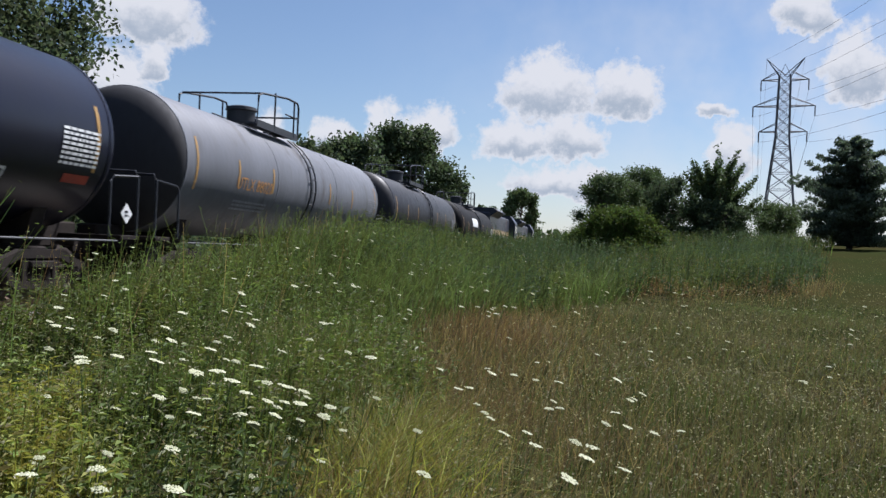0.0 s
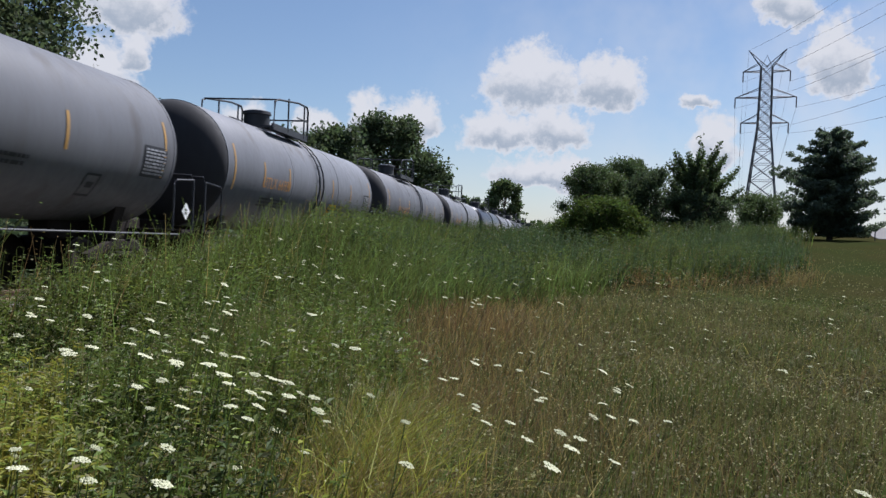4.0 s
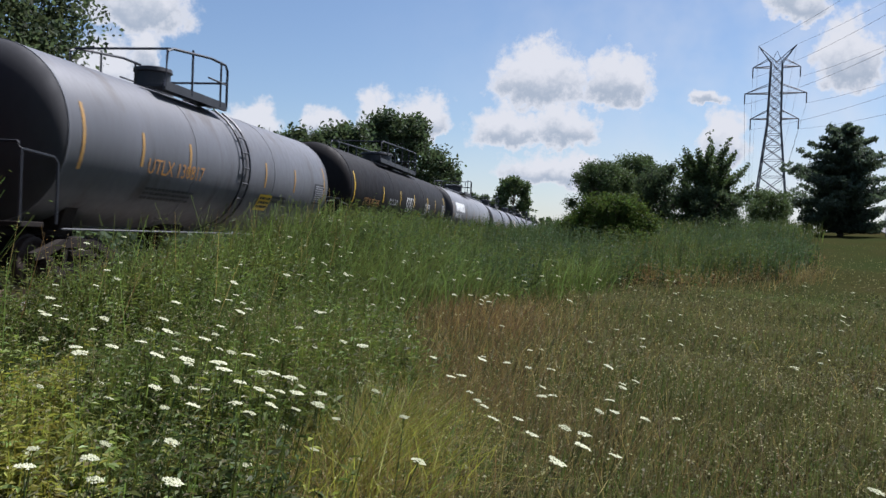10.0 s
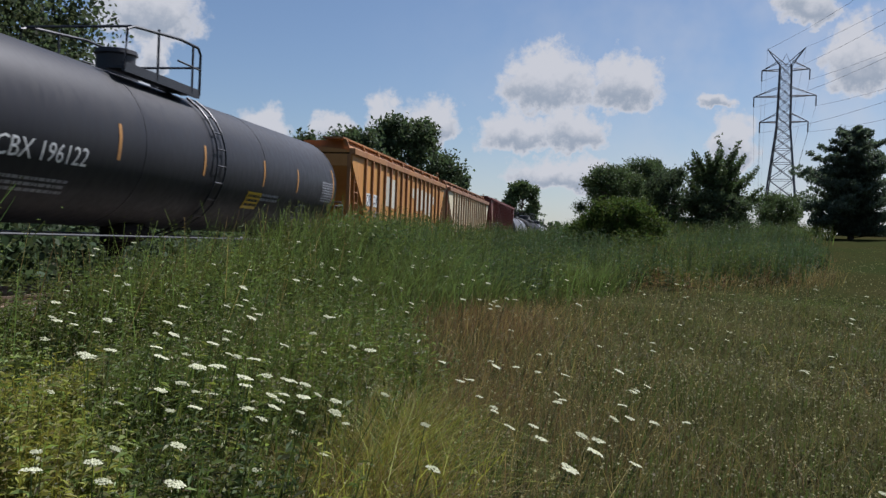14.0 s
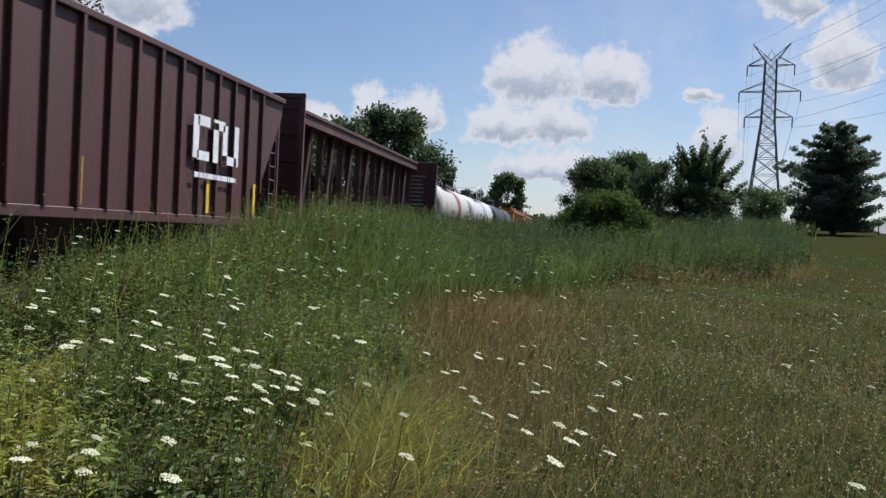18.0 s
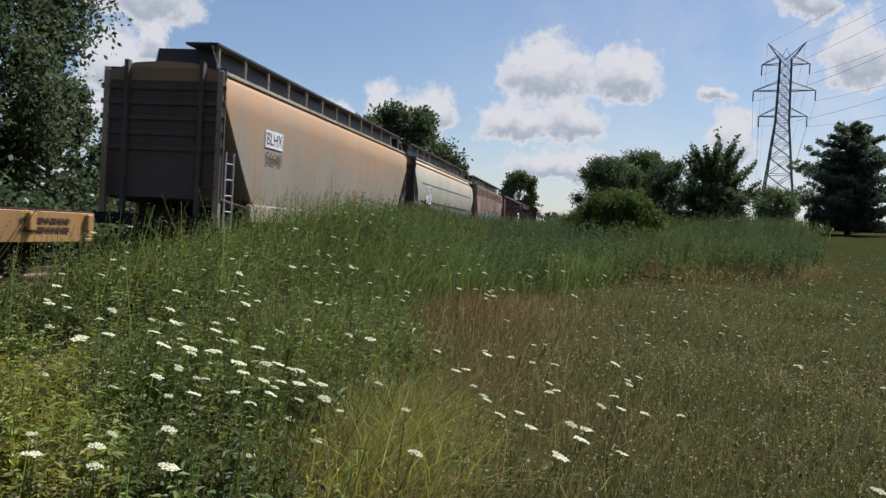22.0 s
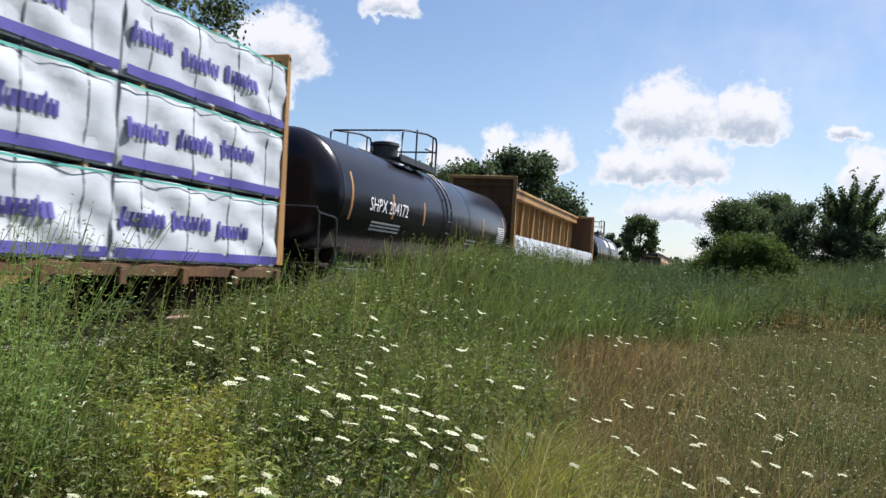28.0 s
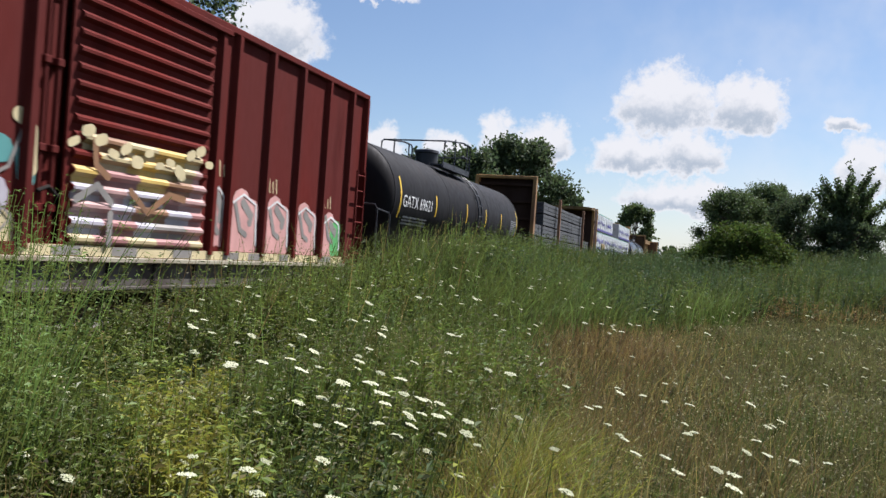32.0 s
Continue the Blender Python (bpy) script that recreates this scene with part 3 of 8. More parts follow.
def tree(x, y, height, width, label, seed, leaf=LEAF_A, bark=BARK, leaves=9000, size=0.3, bare=0.18, lobes=26, lean=0.0, top=0.55, shape=1.0, clump=1.0, name="tree", category="tree"):
    """A tapered trunk, limbs, and a crown of many small leaves in uneven clumps."""
    rng = np.random.default_rng(seed)
    root = new(name)
    root.location = (x, y, float(land(x, y)) - 0.05)
    tagged(root, label, category)
    R = width / 2
    s = Shape()
    n = 7
    line = [(lean * height * (k / n) ** 2 + rng.normal() * 0.05 * k / n, rng.normal() * 0.06, height * 0.9 * k / n) for k in range(n + 1)]
    s.tube(line, 0.022 * height + 0.05, 8, 0.02)
    part("trunk", s, bark, root)
    centres, radii = [], []
    limbs = Shape()
    lobes, leaves = int(lobes * 2.3), int(leaves * 1.7)
    for k in range(lobes):
        h = bare + (0.97 - bare) * (k + rng.uniform(0, 1)) / lobes
        reach = R * (1 - abs((h - top) / (1.02 - top if h > top else top - bare + 0.25)) ** (1.8 * shape)) ** 0.6 * rng.uniform(0.12, 1.05) ** 0.55
        a = k * 2.4 + rng.uniform(-0.7, 0.7)
        c = np.array([math.cos(a) * reach * 0.8 + lean * height * h * h, math.sin(a) * reach * 0.8, h * height])
        r = min(0.085 * height * rng.uniform(0.6, 1.3) * clump, R * 0.34 * max(clump * 0.8, 1))
        c[2] = min(c[2], height - r * 0.7)
        centres.append(c), radii.append(r)
        h0 = max(0.08, h - 0.12 - 0.1 * rng.random())
        base = Vector((lean * height * h0 * h0, 0, h0 * height * 0.9))
        limbs.tube([base, base.lerp(Vector(c), 0.5) + Vector((0, 0, -0.03 * height)), Vector(c)], 0.008 * height + 0.02, 5, 0.012, cap=False)
    part("limb", limbs, bark, root)
    V, Q = leaf_cloud(rng, np.array(centres), np.array(radii), leaves, size)
    V[:, 2] = np.maximum(V[:, 2], 0.1)
    crown = new("crown", big_mesh("crown", V, Q, None, leaf))
    crown.parent = root
    return root


def at(az, dist):
    return math.sin(radians(az)) * dist, math.cos(radians(az)) * dist


# the row behind the track
tree(*at(-42, 42), 18.5, 17.4, "tall leafy cottonwood with pale trunk behind the track", 1, LEAF_D, PALE_BARK, 52000, 0.19, 0.10, 32, top=0.66, clump=1.25)
tree(*at(-48, 36), 16.0, 10.0, "tall leafy tree behind the track", 2, LEAF_D, PALE_BARK, 26000, 0.19, 0.08, 24, clump=1.2)
tree(*at(-34.5, 58), 9.0, 8.0, "low dark tree beside the tall cottonwood", 3, LEAF_A, BARK, 10000, 0.20, 0.05, 20)
tree(*at(-27.6, 66), 9.6, 11.5, "round broadleaf tree behind the track", 4, LEAF_A, BARK, 22000, 0.21, 0.03, 34, clump=1.35)
tree(*at(-23.2, 70), 8.4, 8.5, "broadleaf tree behind the track", 5, LEAF_A, BARK, 15000, 0.21, 0.03, 26, clump=1.35)
tree(*at(-19.3, 88), 11.0, 12.0, "dark broadleaf tree behind the track", 6, LEAF_A, BARK, 11000, 0.3, 0.03, 26, clump=1.3)
tree(*at(-16.4, 92), 12.2, 11.5, "dark broadleaf tree behind the track", 7, LEAF_A, BARK, 9000, 0.3, 0.03, 24, clump=1.25)
tree(*at(-12.6, 120), 17.6, 16.5, "large dark spreading tree behind the track", 8, LEAF_A, BARK, 18000, 0.36, 0.04, 36, top=0.5, clump=1.2)
tree(*at(-9.7, 128), 11.5, 7.0, "dark tree at the edge of the row", 9, LEAF_A, BARK, 6000, 0.36, 0.04, 18)
tree(*at(-7.4, 170), 9.5, 9.0, "low dark tree far along the track", 10, LEAF_A, BARK, 4000, 0.42, 0.03, 16)
tree(*at(-5.1, 200), 15.5, 11.0, "far broadleaf tree beside the track", 11, LEAF_B, BARK, 8000, 0.45, 0.04, 24)
tree(*at(-3.0, 260), 8.5, 9.0, "low far tree beside the track", 12, LEAF_B, BARK, 3000, 0.5, 0.03, 12)
tree(*at(-1.3, 300), 8.0, 10.0, "low far tree near the end of the track", 13, LEAF_B, BARK, 3000, 0.5, 0.03, 12)
# the clump on the near side
tree(*at(0.6, 62), 4.6, 5.4, "round dense green tree in the thicket", 14, LEAF_B, BARK, 20000, 0.10, 0.03, 26, clump=1.7, name="thicket_tree")
tree(*at(2.6, 66), 5.6, 4.0, "dense green tree in the thicket", 15, LEAF_B, BARK, 15000, 0.10, 0.03, 20, clump=1.6, name="thicket_tree")
tree(*at(3.4, 72), 6.2, 1.9, "thin dark tree rising over the thicket", 16, LEAF_A, BARK, 3500, 0.12, 0.2, 14, name="thicket_tree")
tree(*at(4.6, 60), 4.4, 4.4, "dark bushy tree in the thicket", 17, LEAF_A, BARK, 11000, 0.10, 0.03, 18, clump=1.6, name="thicket_tree")
tree(*at(7.3, 50.5), 2.7, 5.2, "dark bushy growth under the young maple", 19, LEAF_A, BARK, 12000, 0.10, 0.0, 20, clump=2.0, name="shrub", category="shrub")
tree(*at(11.0, 66), 3.2, 7.0, "low green shrubbery under the tower", 20, LEAF_B, BARK, 12000, 0.10, 0.0, 16, clump=2.4, name="shrub", category="shrub")
tree(*at(1.6, 35), 2.45, 4.1, "bright green rounded shrub in the tall weeds", 21, LEAF_C, BARK, 24000, 0.06, 0.0, 44, top=0.35, clump=2.1, name="shrub", category="shrub")
tree(*at(-0.6, 37), 1.5, 3.0, "green shrub in the tall weeds", 22, LEAF_C, BARK, 12000, 0.055, 0.0, 18, top=0.35, clump=2.4, name="shrub", category="shrub")
tree(*at(20.3, 86), 4.6, 4.6, "dark round tree beyond the road", 23, LEAF_A, BARK, 4000, 0.22, 0.05, 16)


def feathery_tree(x, y, height, width, label, seed, leaf, leaves, size):
    """A young tree of many upright branches, leafy along their length, with pointed sprays over its outline."""
    rng = np.random.default_rng(seed)
    root = new("maple_tree")
    root.location = (x, y, float(land(x, y)) - 0.05)
    tagged(root, label, "tree")
    part("trunk", Shape().tube([(0, 0, 0), (0.06, 0.02, height * 0.45), (-0.03, 0, height * 0.86)], 0.11, 8, 0.02), BARK, root)
    limbs, P, W = Shape(), [], []
    for k in range(46):
        a, h0 = k * 2.4 + rng.uniform(-0.4, 0.4), rng.uniform(0.06, 0.62)
        out = width / 2 * rng.uniform(0.55, 1.08) * (1.0 - 0.62 * h0) * (0.75 if k % 4 == 0 else 1.0)
        rise = height * rng.uniform(0.16, 0.34) * (1.25 if k % 4 == 0 else 1.0)
        base = Vector((0, 0, h0 * height))
        tip = Vector((math.cos(a) * out, math.sin(a) * out, min(h0 * height + rise, height * 0.99)))
        bow = base.lerp(tip, 0.55) + Vector((math.cos(a), math.sin(a), -0.6)) * 0.12 * out
        limbs.tube([base, bow, tip], 0.035, 5, 0.006, cap=False)
        for t in np.linspace(0.15, 1.04, 12):
            p = base * (1 - t) ** 2 + bow * 2 * t * (1 - t) + tip * t * t
            P.append(p), W.append(0.10 + 0.30 * max(1.0 - t, 0.0) ** 0.7 + 0.05 * rng.random())
    for k in range(14):
        P.append(Vector((rng.normal() * 0.12, rng.normal() * 0.12, height * (0.72 + 0.021 * k)))), W.append(0.26 - 0.014 * k)
    part("limb", limbs, BARK, root)
    V, Q = leaf_cloud(rng, np.array([tuple(p) for p in P]), np.array(W), leaves, size, -0.1, 1.1)
    V[:, 2] = np.maximum(V[:, 2], 0.1)
    crown = new("crown", big_mesh("crown", V, Q, None, leaf))
    crown.parent = root


feathery_tree(*at(7.15, 52), 6.0, 6.0, "open-crowned young maple with upright branches", 18, LEAF_B, 26000, 0.11)


def pine(x, y, height, width, label, seed):
    """Dense dark pine: upswept plumes of needles crowding a straight trunk, the foot open and shaded."""
    rng = np.random.default_rng(seed)
    root = new("pine_tree")
    root.location = (x, y, float(land(x, y)) - 0.05)
    tagged(root, label, "tree")
    part("trunk", Shape().tube([(0, 0, 0), (0.05, 0, height * 0.5), (0, 0, height * 0.96)], 0.2, 8, 0.03), BARK, root)
    centres, radii, boughs = [], [], Shape()
    for k in range(74):
        h = 0.05 + 0.92 * (k / 74) ** 0.95 + rng.uniform(-0.025, 0.025)
        a = k * 2.4 + rng.uniform(-0.7, 0.7)
        reach = width / 2 * min(1.0, 1.22 * max(1.03 - h, 0.02) ** 0.72) * rng.uniform(0.62, 1.2) * min(1.0, 0.66 + 1.3 * h)
        lift = reach * rng.uniform(0.05, 0.36)
        for q in np.linspace(0.1, 1, 7):
            for side in (-1, 0, 1):
                w = side * 0.30 * reach * q * (1.25 - q)
                centres.append((math.cos(a) * reach * q - math.sin(a) * w, math.sin(a) * reach * q + math.cos(a) * w, h * height + lift * q * q + rng.normal() * 0.07))
                radii.append(0.17 + 0.36 * (1.1 - q) * (1.15 - h) + 0.06 * rng.random())
        boughs.tube([(0, 0, max(h * height - 0.1, 0.1)), centres[-2]], 0.035, 4, 0.01, cap=False)
    part("bough", boughs, BARK, root)
    centres, radii = np.array(centres), np.array(radii)
    V, Q = leaf_cloud(rng, centres, radii, 95000, 0.12, -0.6, 0.72)
    V[:, 2] = np.maximum(V[:, 2], 0.25)
    crown = new("crown", big_mesh("crown", V, Q, None, NEEDLE))
    crown.parent = root


pine(*at(14.9, 58), 6.9, 7.6, "broad dense dark pine with upswept boughs at the lawn's edge", 32)


def far_and_unseen_woods():
    """The low wooded line along the horizon, and unseen trees added behind the viewer."""
    rng = np.random.default_rng(77)
    c, r = [], []
    for a in np.arange(-80, 80, 0.45):
        d = rng.uniform(420, 700)
        if abs(a + 1.0) < 0.8:
            continue
        x, y = at(a, d)
        h = rng.uniform(8.0, 15.0) * (1.2 if a < -4 else 0.9)
        for k in range(3):
            c.append((x + rng.normal() * 4, y + rng.normal() * 4, 1.5 + h * (0.3 + 0.3 * k))), r.append(rng.uniform(3.0, 5.5))
    # unseen trees added behind and beside the viewer, to hold back sky light
    for a in np.arange(75, 290, 1.1):
        x, y = at(a, rng.uniform(52, 74))
        h = rng.uniform(11, 18)
        for z in np.arange(1.0, h, 2.6):
            c.append((x + rng.normal() * 1.5, y + rng.normal() * 1.5, z)), r.append(rng.uniform(2.2, 3.4))
    V, Q = leaf_cloud(rng, np.array(c), np.array(r), 60000, 1.6)
    tagged(new("far_and_unseen_woods", big_mesh("far_and_unseen_woods", V, Q, None, LEAF_B)), "hazy green line of far trees along the horizon, with unseen trees added behind", "woods", kind="stuff")


far_and_unseen_woods()


def undergrowth():
    """Dark bushes and saplings under the trees beyond the track."""
    rng = np.random.default_rng(41)
    c, r = [], []
    for k in range(900):
        y = rng.uniform(-8, 52) if k % 2 else rng.uniform(-6, 150)
        x = TRACK_X - 3.1 - abs(rng.normal()) * 4.5
        h = rng.uniform(0.4, 1.3) + 1.8 * rng.random() * smooth((-15.0 - x) / 5)
        for z in np.arange(0.15, h, 0.55):
            c.append((x + rng.normal() * 0.3, y + rng.normal() * 0.3, float(land(x, y)) + z)), r.append(rng.uniform(0.35, 0.75))
    V, Q = leaf_cloud(rng, np.array(c), np.array(r), 105000, 0.18)
    tagged(new("undergrowth", big_mesh("undergrowth", V, Q, None, LEAF_A)), "dark green bushes under the trees beyond the track", "undergrowth", kind="stuff")


undergrowth()


# ---- grass and weeds ----
def scatter(rng, n, d0, d1, a0=-56.0, a1=24.0):
    """Places in the open meadow, evenly by area between two distances and two bearings."""
    d = np.sqrt(rng.uniform(d0 * d0, d1 * d1, n))
    a = np.radians(rng.uniform(a0, a1, n))
    return d * np.sin(a), d * np.cos(a)


def patchy(x, y, s, seed):
    return (np.sin(x * s + seed) + np.sin(y * s * 1.3 + seed * 2.1 + 0.8 * np.sin(x * s * 0.7)) + np.sin((x + y) * s * 0.6 + seed * 0.7)) / 3


def blades(name, rng, x, y, h, width, material, label, bend=0.35, wind=(0.25, 0.1)):
    """Bent, tapering blades standing on the land: one mesh."""
    n = len(x)
    z = land(x, y) - 0.02
    a = rng.uniform(0, 2 * np.pi, n)
    side = np.stack([np.cos(a), np.sin(a), np.zeros(n)], 1) * (width * rng.uniform(0.6, 1.3, n))[:, None] * 0.5
    b = rng.normal(size=(n, 2)) * bend + np.array(wind)
    base = np.stack([x, y, z], 1)
    rise = np.array([[0, 0, 1.0]])
    off = np.concatenate([b, np.zeros((n, 1))], 1) * h[:, None]
    mid = base + rise * (h * 0.55)[:, None] + off * 0.28
    tip = base + rise * (h * (1 - 0.12 * (b ** 2).sum(1)))[:, None] + off * 0.85
    V = np.stack([base - side, base + side, mid + side * 0.75, mid - side * 0.75, tip], 1).reshape(-1, 3)
    k = np.arange(n)[:, None] * 5
    me = big_mesh(name, V, k + np.array([[0, 1, 2, 3]]), k + np.array([[3, 2, 4]]), material)
    return tagged(new(name, me), label, "grass", kind="stuff")


def leafy(name, rng, x, y, h, material, label, size, per, lean=0.09):
    """Upright weeds: a stem with leaves set round it, all in one mesh."""
    n = len(x)
    base = np.stack([x, y, land(x, y) - 0.02], 1)
    lean = rng.normal(size=(n, 2)) * lean + np.array([0.8, 0.2]) * lean
    Vs, Q = [], []
    t = np.tile(np.linspace(0.12, 1.0, per), n) + rng.uniform(-0.05, 0.05, n * per)
    B, H, Lp = np.repeat(base, per, 0), np.repeat(h, per), np.repeat(lean, per, 0)
    p = B + np.concatenate([Lp * (H * t * t)[:, None], (H * t)[:, None]], 1)
    a = rng.uniform(0, 2 * np.pi, n * per)
    out = np.stack([np.cos(a), np.sin(a), rng.uniform(-0.3, 0.7, n * per)], 1)
    s = (size * rng.uniform(0.6, 1.3, n * per) * (1.15 - 0.55 * np.clip(t, 0, 1)))[:, None]
    w = np.stack([-np.sin(a), np.cos(a), rng.normal(size=n * per) * 0.3], 1) * s * 0.17
    V = np.stack([p, p + out * s * 0.5 + w, p + out * s + np.array([[0, 0, -0.25]]) * s, p + out * s * 0.5 - w], 1).reshape(-1, 3)
    Q = np.arange(n * per * 4).reshape(-1, 4)
    top = base + np.concatenate([lean * h[:, None], h[:, None]], 1)
    e = np.array([[0.006, 0, 0]])
    S = np.stack([base - e, base + e, top + e * 0.4, top - e * 0.4], 1).reshape(-1, 3)
    me = big_mesh(name, np.concatenate([V, S]), np.concatenate([Q, len(V) + np.arange(n * 4).reshape(-1, 4)]), None, material)
    return tagged(new(name, me), label, "weeds", kind="stuff")


def band_foot(x):
    """Where the far stand of tall weeds begins."""
    return np.interp(x, (-6, -1.5, 0, 2.3, 5.9, 8.2, 10), (17, 18.5, 24.3, 25.8, 28.2, 33, 46)) + 0.5 * np.sin(x * 1.9)


def zones(x, y):
    """How far a place belongs to the lush weeds by the track, the dry patch, and the far tall weeds."""
    edge = np.interp(y, (0, 4, 7, 9.2, 11, 14, 16.7, 18.5, 22, 26), (-1.2, -1.45, -1.8, -2.15, -2.6, -3.2, -2.2, -0.9, -0.3, 1.5))
    edge = edge + 0.25 * np.sin(y * 0.9) + 0.18 * np.sin(y * 2.3 + 1)
    lush = smooth((edge - x) / 0.9 + 0.5)
    far_band = smooth((y - band_foot(x)) / 1.6 + 0.5)
    middle, wide = np.interp(y, (4, 6, 10, 14, 18), (-0.3, -0.2, -1.1, -1.8, -1.3)), np.interp(y, (4, 10, 18), (0.9, 1.05, 1.25))
    dry = np.exp(-((x - middle) / wide) ** 2) * smooth((y - 3.4) / 2.6) * smooth((19.8 - y) / 2.2) * (0.72 + 0.33 * smooth((y - 6.5) / 4))
    dry = dry * (0.85 + 0.6 * patchy(x, y, 1.5, 12))
    dry = np.maximum(dry, 0.42 * np.exp(-((y - band_foot(x) + 1.2) / 1.5) ** 2) * smooth((x - 0.6) / 1.6) * (0.7 + 0.6 * patchy(x, y, 0.9, 3)))
    return lush, np.clip(dry, 0, 1), far_band


def bank_cut(x, y):
    """Growth stays low beside the track close by, where the underframes show over it."""
    return (1 - 0.25 * smooth((-6.6 - x) / 1.0)) * (1 - 0.60 * smooth((-3.6 - x) / 1.3) * smooth((10.6 - y) / 3.0))


def meadow():
    rng = np.random.default_rng(5)
    clear = lambda x: (x > TRACK_X + 2.3)
    bearing = lambda x, y: np.degrees(np.arctan2(x, y))
    # a drift of yellowing weeds, and a thin brown place beside it
    gilded = lambda x, y: 0.95 * np.exp(-((bearing(x, y) + 35.0) / 4.2) ** 2) * smooth((y - 2.7) / 0.8) * smooth((6.8 - y) / 1.2)
    thin = lambda x, y: np.exp(-((x + 1.95) / 0.55) ** 2 - ((y - 4.05) / 0.62) ** 2)
    # short olive grass of the open field: fine blades and small leaves
    for n, d0, d1, w, tag in ((46000, 2.0, 9, 0.005, "near"), (46000, 9, 24, 0.010, "mid"), (20000, 24, 56, 0.03, "far")):
        x, y = scatter(rng, n, d0, d1, -34, 24)
        lush, dry, band = zones(x, y)
        keep = (rng.random(n) > lush * 0.9) & (rng.random(n) > dry * 0.7) & (rng.random(n) > band) & clear(x)
        x, y = x[keep], y[keep]
        mown = smooth((y - 17) / 9)
        h = (0.16 + 0.16 * rng.random(len(x)) ** 1.4 + 0.06 * patchy(x, y, 0.9, 1)) * (1 - 0.72 * mown)
        blades("field_grass", rng, x, y, h, w, OLIVE, "short olive-green field grass with dry tips", 0.7)
        if tag != "far":
            pale = rng.random(len(x)) < 0.10 * (1 - mown)
            blades("field_grass", rng, x[pale], y[pale], h[pale] * 1.5, w * 0.8, STRAW, "scattered dry blades among the field grass", 0.75)
    for n, d0, d1, s, per in ((12000, 2.0, 9, 0.045, 9), (13000, 9, 26, 0.08, 6)):
        x, y = scatter(rng, n, d0, d1, -26, 24)
        lush, dry, band = zones(x, y)
        keep = (rng.random(n) > lush * 0.9) & (rng.random(n) > dry * 0.6) & (rng.random(n) > band) & clear(x)
        x, y = x[keep], y[keep]
        h = (0.14 + 0.2 * rng.random(len(x)) + 0.06 * patchy(x, y, 0.9, 1)) * (1 - 0.72 * smooth((y - 17) / 9))
        green = patchy(x, y, 1.1, 21) + 0.6 * rng.normal(size=len(x)) > 0.35
        leafy("field_weeds", rng, x[green], y[green], h[green], GRASS, "low green weeds among the field grass", s, per)
        leafy("field_weeds", rng, x[~green], y[~green], h[~green] * 0.9, OLIVE, "low olive-brown weeds among the field grass", s, per)
    # dry reddish patch
    x, y = rng.uniform(-5.0, 9.0, 230000), rng.uniform(3.4, 31.0, 230000)
    lush, dry, band = zones(x, y)
    keep = (rng.random(len(x)) < dry * np.interp(y, (6, 20), (1.0, 0.45))) & (rng.random(len(x)) > np.maximum(lush, band) * 0.85)
    x, y = x[keep], y[keep]
    h = 0.30 + 0.40 * rng.random(len(x)) ** 1.3 + 0.12 * patchy(x, y, 1.7, 3)
    pick = 0.55 * rng.random(len(x)) + 0.22 + 0.5 * patchy(x, y, 1.9, 14)
    far = y > 9.5
    for away, w in ((~far, 0.0045), (far, 0.008)):
        for low, high, tall, material, words in ((-9, 0.42, 1.0, REDDISH, "knee-high reddish-brown dry grass"), (0.70, 9, 1.12, STRAW, "pale straw-coloured grass tips"), (0.42, 0.70, 0.8, OLIVE, "knee-high olive grass in the dry patch")):
            k = away & (pick >= low) & (pick < high)
            blades("dry_grass", rng, x[k], y[k], h[k] * tall, w, material, words, 0.5)
    # lush tall growth by the track
    for n, d0, d1, w, tag in ((36000, 1.6, 9, 0.006, 0), (56000, 9, 24, 0.012, 1), (24000, 24, 75, 0.04, 2)):
        x, y = scatter(rng, n, d0, d1, -58, 14)
        lush, dry, band = zones(x, y)
        keep = (rng.random(n) < np.maximum(lush, band * 0.7)) & clear(x)
        x, y = x[keep], y[keep]
        h = 0.42 + 0.5 * rng.random(len(x)) ** 1.7 * (1 - 0.25 * band[keep]) + 0.26 * patchy(x, y, 2.1, 2) + 0.34 * smooth((y - 7) / 10)
        h *= bank_cut(x, y)
        h *= 1 - 0.45 * smooth((3.6 - y) / 0.8)
        gold = gilded(x, y) + 0.8 * np.exp(-((x + 1.25) / 0.4) ** 2 - ((y - 5.2) / 0.9) ** 2)
        mix = patchy(x, y, 1.3, 4) + 0.6 * rng.normal(size=len(x))
        yellow = (0.5 * mix + 1.1 * gold > 0.72) & (y < 9)
        brown = (mix + 1.1 * smooth((3.7 - y) / 0.7) > 1.15) & ~yellow
        plain = ~yellow & ~brown
        # paler blades on the bank: the sun there is in their colour
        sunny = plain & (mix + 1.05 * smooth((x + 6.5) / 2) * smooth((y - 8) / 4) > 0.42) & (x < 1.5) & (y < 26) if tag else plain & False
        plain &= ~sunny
        blades("tall_grass", rng, x[sunny], y[sunny], h[sunny] * 1.05, w, CREST, "pale grass along the bank, sunlight put into its colour", 0.5)
        blades("tall_grass", rng, x[plain], y[plain], h[plain], w, LUSH if tag == 0 else GRASS, "tall lush green grass by the track", 0.4)
        blades("tall_grass", rng, x[brown], y[brown], h[brown] * 0.95, w, REDDISH if tag == 0 else OLIVE, "brownish seeding grass among the green", 0.45)
        if yellow.any():
            blades("tall_grass", rng, x[yellow], y[yellow], h[yellow] * 0.85, w, YELLOWISH, "sunlit yellow-green grass", 0.6)
    # tuft of arching golden-green grass between the weeds and the dry patch
    y = rng.normal(5.1, 0.85, 4000)
    x = rng.normal(-1.27, 0.26, 4000) - 0.12 * (y - 5.1)
    h = 0.30 + 0.36 * rng.random(4000)
    pale = rng.random(4000) < 0.2
